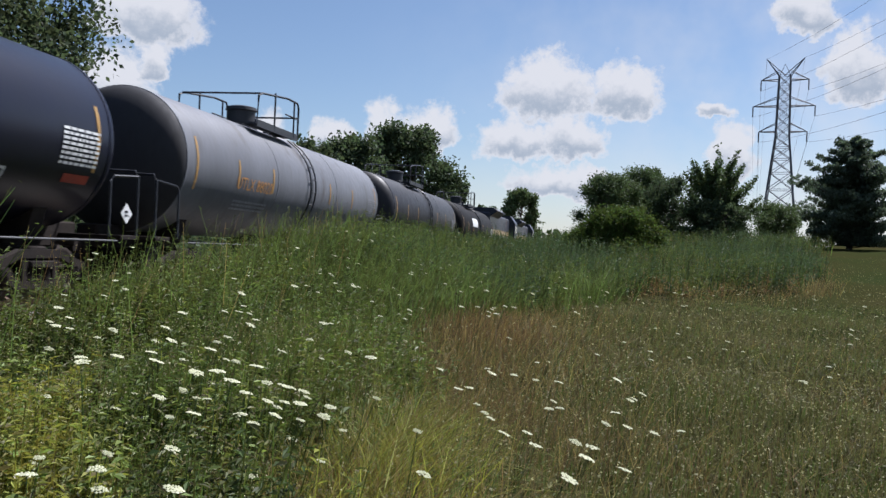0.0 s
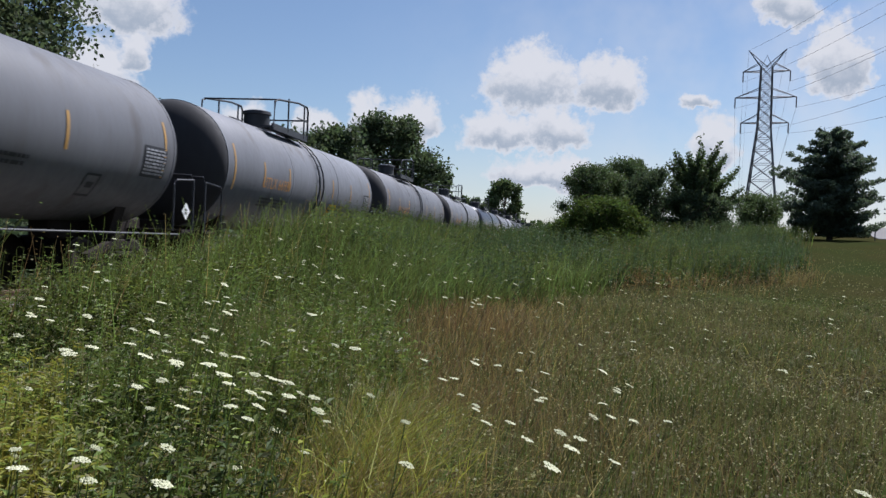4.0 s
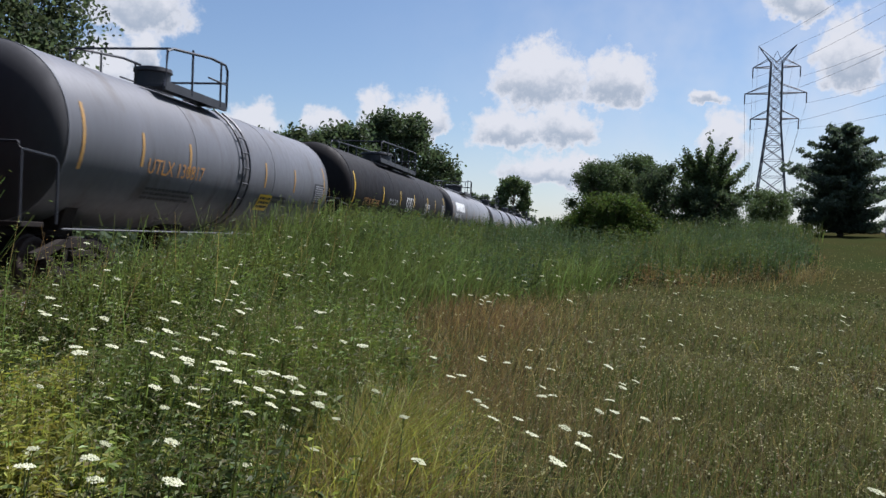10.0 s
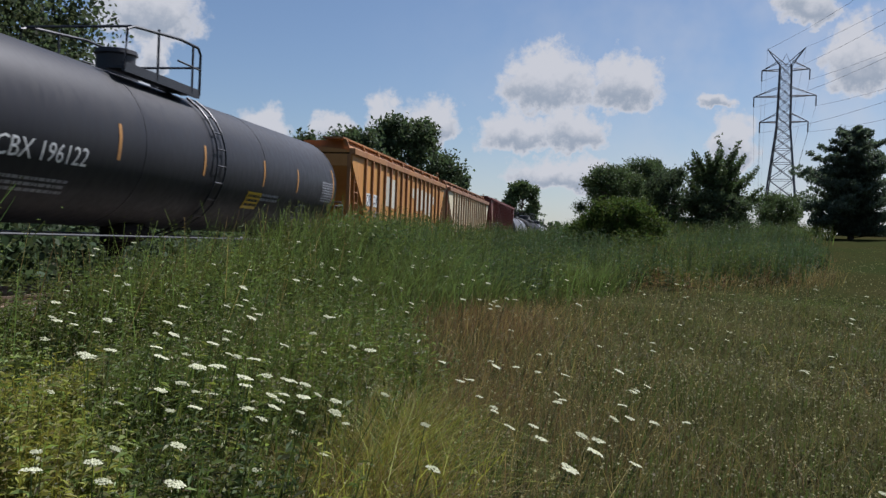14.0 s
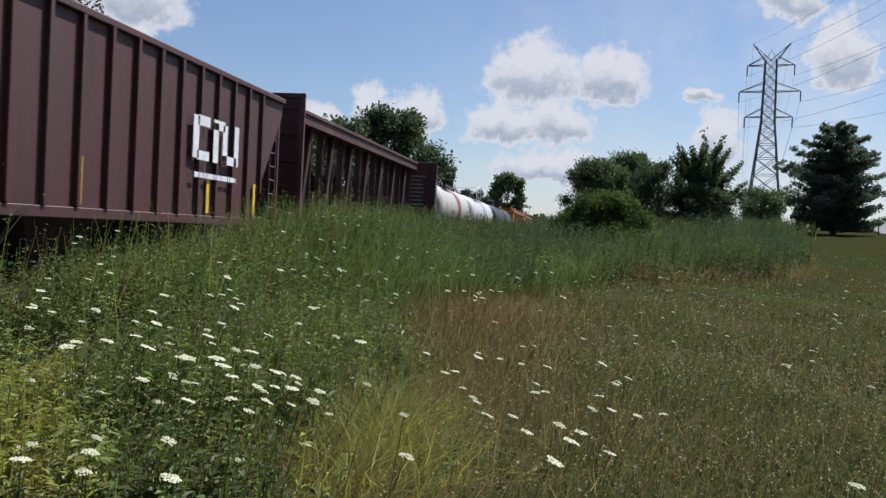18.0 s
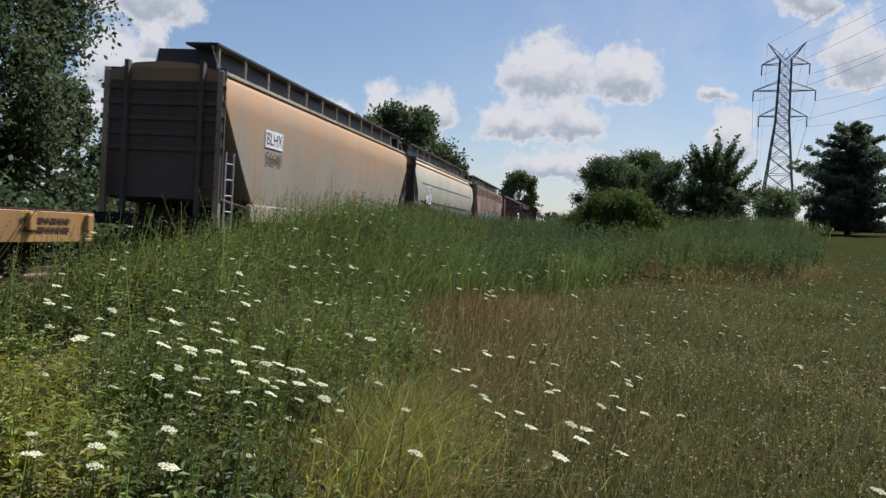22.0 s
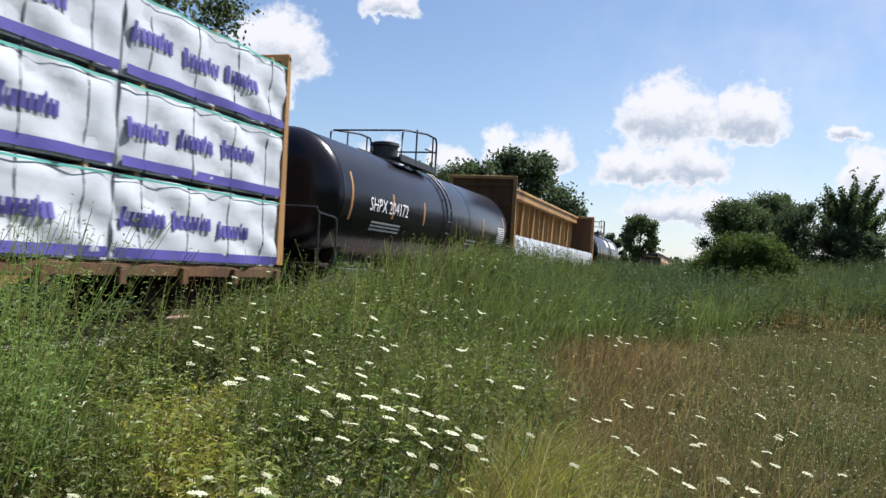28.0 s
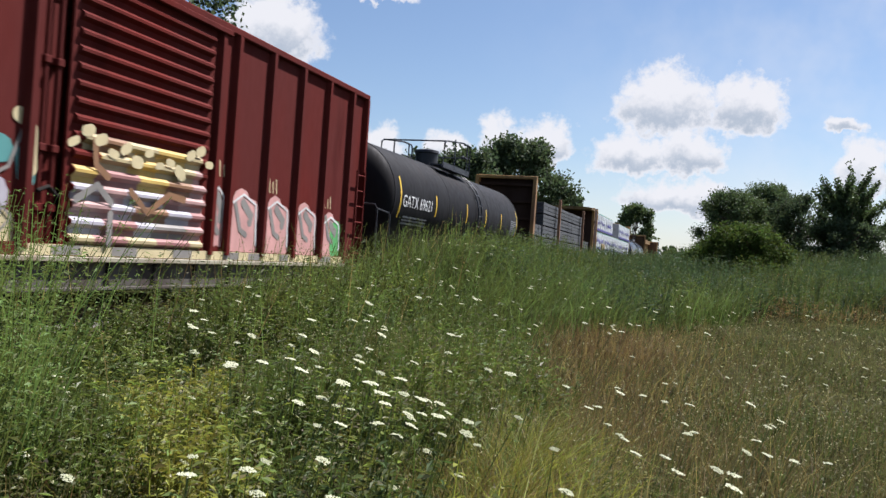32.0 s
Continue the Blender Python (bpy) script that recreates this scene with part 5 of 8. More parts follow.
def road_car():
    """Small white car: body, glasshouse, lights and four wheels; y is ahead."""
    car = new("car")
    tagged(car, "small white car on the road beyond the pine", "car")
    part("body", Shape().prism([(-2.1, 0.32), (2.1, 0.32), (2.15, 0.72), (1.95, 0.86), (0.95, 0.98), (-1.9, 1.0), (-2.15, 0.85)], "x", -0.86, 0.86), CAR_WHITE, car)
    part("glasshouse", Shape().add([(s * w, y, z) for y, z, w in ((1.0, 0.96, 0.8), (0.35, 1.5, 0.66), (-1.3, 1.52, 0.66), (-1.95, 0.98, 0.8)) for s in (-1, 1)],
                                  [(0, 1, 3, 2), (2, 3, 5, 4), (4, 5, 7, 6), (0, 2, 4, 6), (1, 7, 5, 3), (0, 6, 7, 1)]), GLASS, car)
    part("roof", Shape().box(-0.66, 0.66, -1.32, 0.37, 1.49, 1.55, 0.02), CAR_WHITE, car)
    for s in (-1, 1):
        part("headlight", Shape().box(s * 0.62 - 0.17, s * 0.62 + 0.17, 2.08, 2.16, 0.62, 0.76, 0.02), WHITE_MARK, car)
        for y in (-1.3, 1.35):
            tyre = part("wheel", Shape().lathe([(-0.1, 0.2), (-0.1, 0.30), (-0.07, 0.33), (0.07, 0.33), (0.1, 0.30), (0.1, 0.2)], 0, 0, 18, "z"), BLACK_MARK, car)
            tyre.matrix_basis = Matrix.Translation((s * 0.8, y, 0.33)) @ Matrix.Rotation(math.pi / 2, 4, "Y")
            part("rim", Shape().lathe([(-0.09, 0.0001), (-0.09, 0.2), (0.09, 0.2), (0.09, 0.0001)], 0, 0, 12, "z"), GALV, tyre)
    part("bumper", Shape().box(-0.8, 0.8, 2.12, 2.2, 0.36, 0.52, 0.02), BLACK_MARK, car)
    return car


ROAD_CAR = road_car()

# ---- the train: shared parts. A car's own space: y ahead, +x to the near side, z up from the rail; y = 0 at its front end ----
CARS = []        # (thing, distance of its front along the track at 0 s, pose on the car)


def wrapped(text, size, y, z, radius=None, centre_z=0.0, x=1.5, squeeze=1.0, lift=0.012):
    """Lettering on the near side, laid on a cylinder of that radius or on the flat side x; y is its middle."""
    cu = bpy.data.curves.new("lettering", "FONT")
    cu.body, cu.size, cu.align_x, cu.align_y = text, size * 1.38, "CENTER", "CENTER"
    cu.resolution_u = 2
    ob = bpy.data.objects.new("lettering", cu)
    me = bpy.data.meshes.new_from_object(ob)
    bpy.data.objects.remove(ob)
    if radius:
        bm = bmesh.new()
        bm.from_mesh(me)
        for k in range(-6, 7):
            bmesh.ops.bisect_plane(bm, geom=bm.verts[:] + bm.edges[:] + bm.faces[:], plane_co=(0, k * size * 0.16, 0), plane_no=(0, 1, 0))
        bm.to_mesh(me)
        bm.free()
    for v in me.vertices:
        u, h = v.co.x * squeeze, z + v.co.y
        px = x if radius is None else math.sqrt(max(radius ** 2 - (h - centre_z) ** 2, 0.01))
        v.co = (px + lift, y + u, h)
    me.materials.clear()
    return me


def label_mesh(me, material):
    me.materials.append(material)
    return me


def patch(y0, y1, z0, z1, radius=None, centre_z=0.0, x=1.5, n=6, lift=0.008):
    """A thin painted or stuck-on rectangle on the near side."""
    s = Shape()
    rows = n if radius else 1
    V, F = [], []
    for k in range(rows + 1):
        z = z0 + (z1 - z0) * k / rows
        px = (math.sqrt(max(radius ** 2 - (z - centre_z) ** 2, 0.01)) if radius else x) + lift
        V += [(px, y0, z), (px, y1, z)]
        if k:
            F.append((2 * k - 2, 2 * k - 1, 2 * k + 1, 2 * k))
    return s.add(V, F)


def bars(y0, y1, z0, z1, lines, radius=None, centre_z=0.0, x=1.5, seed=0, lift=0.012):
    """Rows of small unreadable writing as plain bars."""
    rng, s = random.Random(seed), Shape()
    step = (z1 - z0) / lines
    for k in range(lines):
        y = y0
        while y < y1 - 0.03:
            w = min(rng.uniform(0.08, 0.3) * max(step * 6, 0.6), y1 - y)
            q = patch(y, y + w, z0 + k * step + step * 0.22, z0 + (k + 1) * step - step * 0.22, radius, centre_z, x, 2, lift)
            s.add(q.v, q.f)
            y += w + 0.03
    return s


SHARED = {}


def shared(key, make):
    if key not in SHARED:
        SHARED[key] = make()
    return SHARED[key]


def add_truck(car, y):
    """A two-axle truck under the car."""
    def frame_shape():
        s = Shape()
        s.prism([(-1.2, 0.46), (-1.2, 0.58), (-0.9, 0.66), (-0.45, 0.80), (0.45, 0.80), (0.9, 0.66), (1.2, 0.58), (1.2, 0.46), (0.95, 0.50), (0.5, 0.66), (-0.5, 0.66), (-0.95, 0.50)], "x", -0.07, 0.07)
        s.prism([(-1.0, 0.38), (-0.86, 0.50), (-0.45, 0.30), (0.45, 0.30), (0.86, 0.50), (1.0, 0.38), (0.55, 0.18), (-0.55, 0.18)], "x", -0.06, 0.06)
        for y in (-0.38, 0.38):
            s.box(-0.06, 0.06, y - 0.07, y + 0.07, 0.29, 0.68, 0.01)
        for y in (-0.88, 0.88):
            s.tube([(0.0, y, 0.42), (0.13, y, 0.42)], 0.11, 10)
            s.tube([(0.13, y, 0.42), (0.17, y, 0.42)], 0.06, 8)
        for y in (-0.2, 0.0, 0.2):
            s.tube([(0.0, y, 0.29), (0.0, y, 0.52)], 0.075, 8)
        s.box(-0.10, 0.12, -0.30, 0.30, 0.51, 0.62, 0.015)
        return s.mesh("side_frame", UNDER)
    wheel = shared("wheel", lambda: (lambda s: [setattr(s, "v", [(p[1], p[0], p[2]) for p in s.v]), s.mesh("wheel", WHEEL)][1])(
        Shape().lathe([(-0.07, 0.44), (-0.05, 0.46), (-0.045, 0.42), (0.05, 0.42), (0.06, 0.39), (0.05, 0.33), (0.02, 0.30), (0.02, 0.14), (0.09, 0.12), (0.09, 0.0001)], 0, 0, 20)))
    frame_me = shared("side_frame", frame_shape)
    bolster = part("truck", shared("truck", lambda: Shape().box(-1.0, 1.0, -0.2, 0.2, 0.45, 0.85, 0.03).tube([(-0.9, -0.88, 0.42), (0.9, -0.88, 0.42)], 0.08, 8).tube([(-0.9, 0.88, 0.42), (0.9, 0.88, 0.42)], 0.08, 8).mesh("truck", UNDER)), UNDER, car)
    bolster.location.y = y
    for s in (-1, 1):
        part("side_frame", frame_me, UNDER, bolster).location.x = s * 0.98
        for dy in (-0.88, 0.88):
            w = part("wheel", wheel, WHEEL, bolster)
            w.location = (s * 0.75, dy, 0.42)
            w.rotation_euler.z = 0 if s > 0 else math.pi


def add_coupler(car, y, ahead):
    me = shared("coupler", lambda: Shape().box(-0.09, 0.09, 0, 0.55, 0.76, 0.96, 0.02).box(-0.16, 0.14, 0.45, 0.78, 0.70, 1.0, 0.05).mesh("coupler", UNDER))
    c = part("coupler", me, UNDER, car)
    c.location.y = y
    c.rotation_euler.z = 0 if ahead else math.pi


def ladder(car, y, x0, x1, z0, z1, material, curve=None, width=0.42, name="ladder"):
    """Two rails and rungs; curve(z) gives x on a rounded side."""
    s = Shape()
    zs = np.linspace(z0, z1, 14 if curve else 2)
    at_x = curve or (lambda z: x0)
    for dy in (-width / 2, width / 2):
        s.tube([(at_x(z), y + dy, z) for z in zs], 0.027, 5)
    z = z0 + 0.1
    while z < z1:
        s.tube([(at_x(z), y - width / 2, z), (at_x(z), y + width / 2, z)], 0.018, 4)
        z += 0.36
    return part(name, s, material, car)


def ribbon(pts, width, lift, x, radius=None, centre_z=0.0):
    """A flat sprayed stroke along (y, z) points on the near side, with rounded ends."""
    s, P = Shape(), [Vector(p) for p in pts]
    off = lambda z: (math.sqrt(max(radius ** 2 - (z - centre_z) ** 2, 0.01)) if radius else x) + lift
    edge = []
    for i, p in enumerate(P):
        d = (P[min(i + 1, len(P) - 1)] - P[max(i - 1, 0)]).normalized()
        n = Vector((-d.y, d.x)) * width / 2
        edge.append((p + n, p - n))
    ends = []
    for p, d in ((P[0], (P[0] - P[1]).normalized()), (P[-1], (P[-1] - P[-2]).normalized())):
        ends.append([p + Vector((d.x * math.cos(a) - d.y * math.sin(a), d.x * math.sin(a) + d.y * math.cos(a))) * width / 2 for a in np.linspace(-math.pi / 2, math.pi / 2, 6)])
    put = lambda q: (off(q.y), q.x, q.y)
    s.add([put(q) for e in edge for q in e], [(2 * k, 2 * k + 1, 2 * k + 3, 2 * k + 2) for k in range(len(P) - 1)])
    for e in ends:
        s.add([put(q) for q in e], [tuple(range(6))])
    return s


def sprayed(car, strokes, width, fill, x, lift=0.012, rim="navy", edge="white", edge_at=0.3):
    """One sprayed letter-like form: strokes with a dark rim, a fill and a thin edge light along one flank of each."""
    layers = ([(width + 0.13, SPRAY[rim], 0.0, "dark sprayed rim")] if rim else []) + [(width, SPRAY[fill], 0.006, "sprayed graffiti form")]
    for wide, material, up, words in layers:
        s = Shape()
        for n, st in enumerate(strokes):
            q = ribbon(st, wide, lift + up + 0.0006 * n, x)
            s.add(q.v, q.f)
        part("graffiti_form", s, material, car, words)
    if edge:
        s = Shape()
        for n, st in enumerate(strokes):
            q = ribbon([(a - width * edge_at, b + width * edge_at * 0.6) for a, b in st], 0.035, lift + 0.010 + 0.0006 * n, x)
            s.add(q.v, q.f)
        part("graffiti_edge", s, SPRAY[edge], car, "thin pale edge line")


def scrawl(car, y0, y1, z0, z1, material, seed, radius=None, centre_z=0.0, x=1.5, strokes=4, r=0.018):
    """Thin sprayed loops that spell nothing."""
    rng = random.Random(seed)
    w = (y1 - y0) / strokes
    for k in range(strokes):
        pts, ph, turns = [], rng.uniform(0, 6), rng.uniform(0.7, 1.4)
        for i in range(14):
            t = i / 13 * 6.28 * turns + ph
            y, z = y0 + (k + 0.5) * w + math.sin(t) * w * 0.36 + (i / 13 - 0.5) * w * 0.3, (z0 + z1) / 2 + math.cos(t * rng.uniform(0.96, 1.04)) * (z1 - z0) * 0.45
            pts.append((y, z))
        part("graffiti_scrawl", ribbon(pts, r * 2, 0.006 + 0.001 * k, x, radius, centre_z), material, car, "thin sprayed graffiti scrawl")


def car_root(name, label, front, category):
    car = new(name)
    tagged(car, label, category, "cars of the freight train")
    CARS.append((car, front, pose(0, 0, 0)))
    return car


# ---- tank cars ----
def tank_car(label, front, length, R, body, marks=None, mark_color=ORANGE_MARK, stripes=FADED_TAPE, heads=None, deck=3.0, crown="rail", sign=True,
             data=GREY_MARK, band=None, pipes=RAILING, stripe_at=(0.03, 0.17, 0.31, 0.62, 0.78, 0.975), rail_z=0.98, mark_at=0.17, mark_size=0.30, mark_z=-0.25, ladders=True, seams=2, top=4.14, middle=0.39, rail_mat=DULL_RAIL, sign_at=0.64, manway=0.38, seed=0):
    car = car_root("tank_car", label, front, "tank car")
    cz = top - R
    y0, y1 = -length, 0.0
    dish = 0.62
    part("tank", Shape().lathe([(y0 - 0.01, R - 0.002), (y0, R), (y1, R), (y1 + 0.01, R - 0.002)], 0, cz, 56), body, car)
    # grey tanks get heads with end shade painted into their colour
    dark_heads = body in (GREY_TANK, GREY_TANK_2, LIGHT_TANK)
    for y, ahead in ((y0, -1), (y1, 1)):
        head = [(y + ahead * dish * math.sin(a), R * math.cos(a) * 0.999 + 0.0001) for a in np.linspace(0.0, math.pi / 2, 12)]
        part("tank_head", Shape().lathe(head, 0, cz, 56), SHADED_HEAD if dark_heads else body, car, "dished tank head with shade put into its paint" if dark_heads else "dished tank head")
    ring = lambda y, w, h: Shape().lathe([(y - w, R - 0.02), (y - w, R + h), (y + w, R + h), (y + w, R - 0.02)], 0, cz, 56)
    for k in range(seams):
        part("seam_band", ring(y0 + length * (k + 1) / (seams + 1) * 1.0, 0.04, 0.006), body, car)
    for y in (y0 + 0.02, y1 - 0.02):
        part("end_seam", ring(y, 0.035, 0.008), body, car)
    if band:
        part("painted_band", ring(y0 + length * 0.60, 0.75, 0.012), band, car, "rust-red painted band")
    on = lambda z: math.sqrt(max((R + 0.07) ** 2 - (z - cz) ** 2, 0.02))
    yc = y0 + length * middle
    # top fittings, platform and railing
    part("manway", Shape().lathe([(top - 0.12, manway * 1.2), (top + 0.06, manway * 1.16), (top + 0.08, manway * 1.02), (top + 0.42, manway), (top + 0.45, manway * 1.12), (top + 0.53, manway * 1.08), (top + 0.57, manway * 0.7), (top + 0.58, 0.0001)], 0, yc, 20, "z"), BLACK, car, "black domed manway housing")
    part("valve", Shape().tube([(0.35, yc + 0.9, top - 0.1), (0.35, yc + 0.9, top + 0.25)], 0.08, 8), BLACK, car)
    plat = Shape()
    for s in (-1, 1):
        plat.box(min(s * 0.66, s * 1.08), max(s * 0.66, s * 1.08), yc - deck / 2, yc + deck / 2, top - 0.10, top - 0.05)
        plat.box(min(s * 1.02, s * 1.09), max(s * 1.02, s * 1.09), yc - deck / 2, yc + deck / 2, top - 0.16, top + 0.02)
    plat.box(-1.06, 1.06, yc + deck / 2 - 0.5, yc + deck / 2, top - 0.06, top - 0.02)
    part("top_platform", plat, BLACK, car)
    hr = 0.9 if crown == "rail" else 0.85
    for s in (-1, 1):
        rail = Shape()
        a, b = yc - deck / 2, yc + deck / 2
        rail.tube([(s * 1.08, a, top - 0.1), (s * 1.08, a + 0.06, top + hr * 0.7), (s * 1.08, a + 0.3, top + hr * 0.8), (s * 1.08, b - 0.9, top + hr), (s * 1.08, b - 0.12, top + hr), (s * 1.08, b, top + hr - 0.12), (s * 1.08, b, top - 0.1)], 0.030, 6)
        railing = part("railing", rail, pipes, car)
        for y in np.linspace(a + 1.2, b - 0.35, 2 if deck < 5 else 5):
            part("railing_post", Shape().tube([(s * 1.08, y, top - 0.1), (s * 1.08, y, top + hr * 0.98)], 0.026, 5), pipes, railing)
        part("railing_bar", Shape().tube([(s * 1.08, b - 1.0, top + hr * 0.5), (s * 1.08, b, top + hr * 0.5)], 0.022, 5), pipes, railing)
    for y, z in ((yc + deck / 2, 0.55), (yc - deck / 2 + 0.2, 0.78)):
        part("railing_bar", Shape().tube([(-1.08, y, top + hr * z), (1.08, y, top + hr * z)], 0.026, 5), pipes, car)
    # ladders down the side, running rail, end frames
    if ladders:
        for s in (1, -1):
            ladder(car, yc + deck / 2 + 0.2, 0, 0, 1.0, top - 0.15, pipes, lambda z, s=s: s * on(z))
    part("side_rail", Shape().tube([(R + 0.05, y0 - 0.2, rail_z), (R + 0.05, y1 + 0.2, rail_z)], 0.02, 6), rail_mat, car)
    part("side_rail", Shape().tube([(-R - 0.05, y0 - 0.2, rail_z), (-R - 0.05, y1 + 0.2, rail_z)], 0.028, 6), GREY_MARK, car)
    for y, ahead in ((y1, 1), (y0, -1)):
        e = y + ahead * 1.05
        part("stub_sill", Shape().box(-0.22, 0.22, min(y - ahead * 2.2, e), max(y - ahead * 2.2, e), 0.82, 1.28, 0.03), UNDER, car)
        part("end_platform", Shape().box(-1.45, 1.45, min(e - ahead * 0.55, e), max(e - ahead * 0.55, e), 1.0, 1.08, 0.01), UNDER, car)
        part("saddle", Shape().prism([(-0.8, 0.95), (0.8, 0.95), (0.95, cz - R * 0.75), (0.5, cz - R * 0.94), (-0.5, cz - R * 0.94), (-0.95, cz - R * 0.75)], "y", y - ahead * 1.2, y - ahead * 0.85), UNDER, car)
        for s in (-1, 1):
            part("end_handrail", Shape().tube([(s * 1.42, e, 1.05), (s * 1.42, e, 2.15), (s * 1.36, e, 2.25), (s * 0.55, e, 2.27)], 0.026, 5), pipes if heads is None else heads, car)
            part("end_handrail", Shape().tube([(s * 1.42, e - ahead * 0.9, 1.05), (s * 1.42, e - ahead * 0.9, 2.0), (s * 1.42, e - ahead * 0.8, 2.1), (s * 1.42, e, 2.15)], 0.024, 5), pipes if heads is None else heads, car)
        add_coupler(car, e - ahead * 0.1, ahead > 0)
        add_truck(car, y - ahead * 1.1)
    part("brake_cylinder", Shape().lathe([(yc - 0.5, 0.2), (yc + 0.4, 0.2), (yc + 0.42, 0.12), (yc + 0.7, 0.12)], 0.4, 1.05, 12), UNDER, car)
    part("bottom_outlet", Shape().lathe([(0.55, 0.16), (0.75, 0.2), (0.78, 0.3), (cz - R + 0.1, 0.32)], 0, yc + 0.2, 12, "z"), UNDER, car)
    # reflective stripes and markings
    for k, f in enumerate(stripe_at):
        big = k == len(stripe_at) - 1 or k == 0
        part("reflector_stripe", patch(y0 + length * f - 0.045, y0 + length * f + 0.045, cz + (-0.55 if big else -0.35), cz + (0.55 if big else 0.28), R, cz, n=8), stripes, car, "yellow reflective stripe")
    if marks:
        part("lettering", label_mesh(wrapped(marks, mark_size, y0 + length * mark_at + 1.0, cz + mark_z, R, cz), mark_color), mark_color, car)
        part("small_print", bars(y0 + length * mark_at, y0 + length * mark_at + 2.0, cz + mark_z - 0.62, cz + mark_z - 0.36, 3, R, cz, seed=seed), data, car)
    if data is BLACK_MARK:
        panel = part("data_panel", patch(y1 - 1.25, y1 - 0.35, cz - 0.58, cz + 0.02, R, cz, lift=0.008), BLACK_MARK, car, "black stencilled data panel")
        part("panel_print", bars(y1 - 1.2, y1 - 0.4, cz - 0.54, cz - 0.02, 8, R, cz, seed=seed + 1, lift=0.016), GREY_MARK, panel)
    else:
        part("data_panel", bars(y1 - 1.35, y1 - 0.35, cz - 0.5, cz + 0.12, 8, R, cz, seed=seed + 1), data, car, "block of small unreadable print")
    part("small_print", bars(y0 + length * 0.66, y0 + length * 0.66 + 1.2, cz - 0.72, cz - 0.5, 2, R, cz, seed=seed + 2), data, car)
    if sign:
        yw = y0 + length * sign_at
        notice = part("warning_sign", patch(yw - 0.42, yw + 0.42, cz - 0.92, cz - 0.52, R, cz, lift=0.014), YELLOW_TAPE, car, "yellow warning notice")
        part("sign_print", bars(yw - 0.36, yw + 0.36, cz - 0.88, cz - 0.56, 3, R, cz, seed=seed + 3, lift=0.022), BLACK_MARK, notice)
    placard = part("placard", Shape().add([(x, y1 + 0.55 + a, 1.46 + b) for x in (1.50, 1.515) for a, b in ((0, -0.18), (0.18, 0), (0, 0.18), (-0.18, 0))],
                                       [(0, 1, 2, 3), (4, 5, 6, 7), (0, 1, 5, 4), (1, 2, 6, 5), (2, 3, 7, 6), (3, 0, 4, 7)]), WHITE_MARK, car, "white diamond placard")
    part("placard_mark", bars(y1 + 0.48, y1 + 0.62, 1.39, 1.53, 2, x=1.517, seed=4, lift=0.004), BLACK_MARK, placard)
    box = Shape()
    for a, b, c, d in ((-2.9, -2.86, -1.05, -0.65), (-2.49, -2.45, -1.05, -0.65), (-2.9, -2.45, -1.05, -1.01), (-2.9, -2.45, -0.69, -0.65), (-2.78, -2.57, -0.9, -0.8)):
        q = patch(y1 + a, y1 + b, cz + c, cz + d, R, cz, n=2, lift=0.008)
        box.add(q.v, q.f)
    part("spec_box", box, data, car, "outlined stencil box")
    return car


# ---- covered hoppers ----
def end_ladder(car, y, ahead, material, x=1.42, z1=3.9):
    ladder(car, y, x, x, 0.75, z1, material)
    ladder(car, y - ahead * 0.1, -x, -x, 0.75, z1, material)


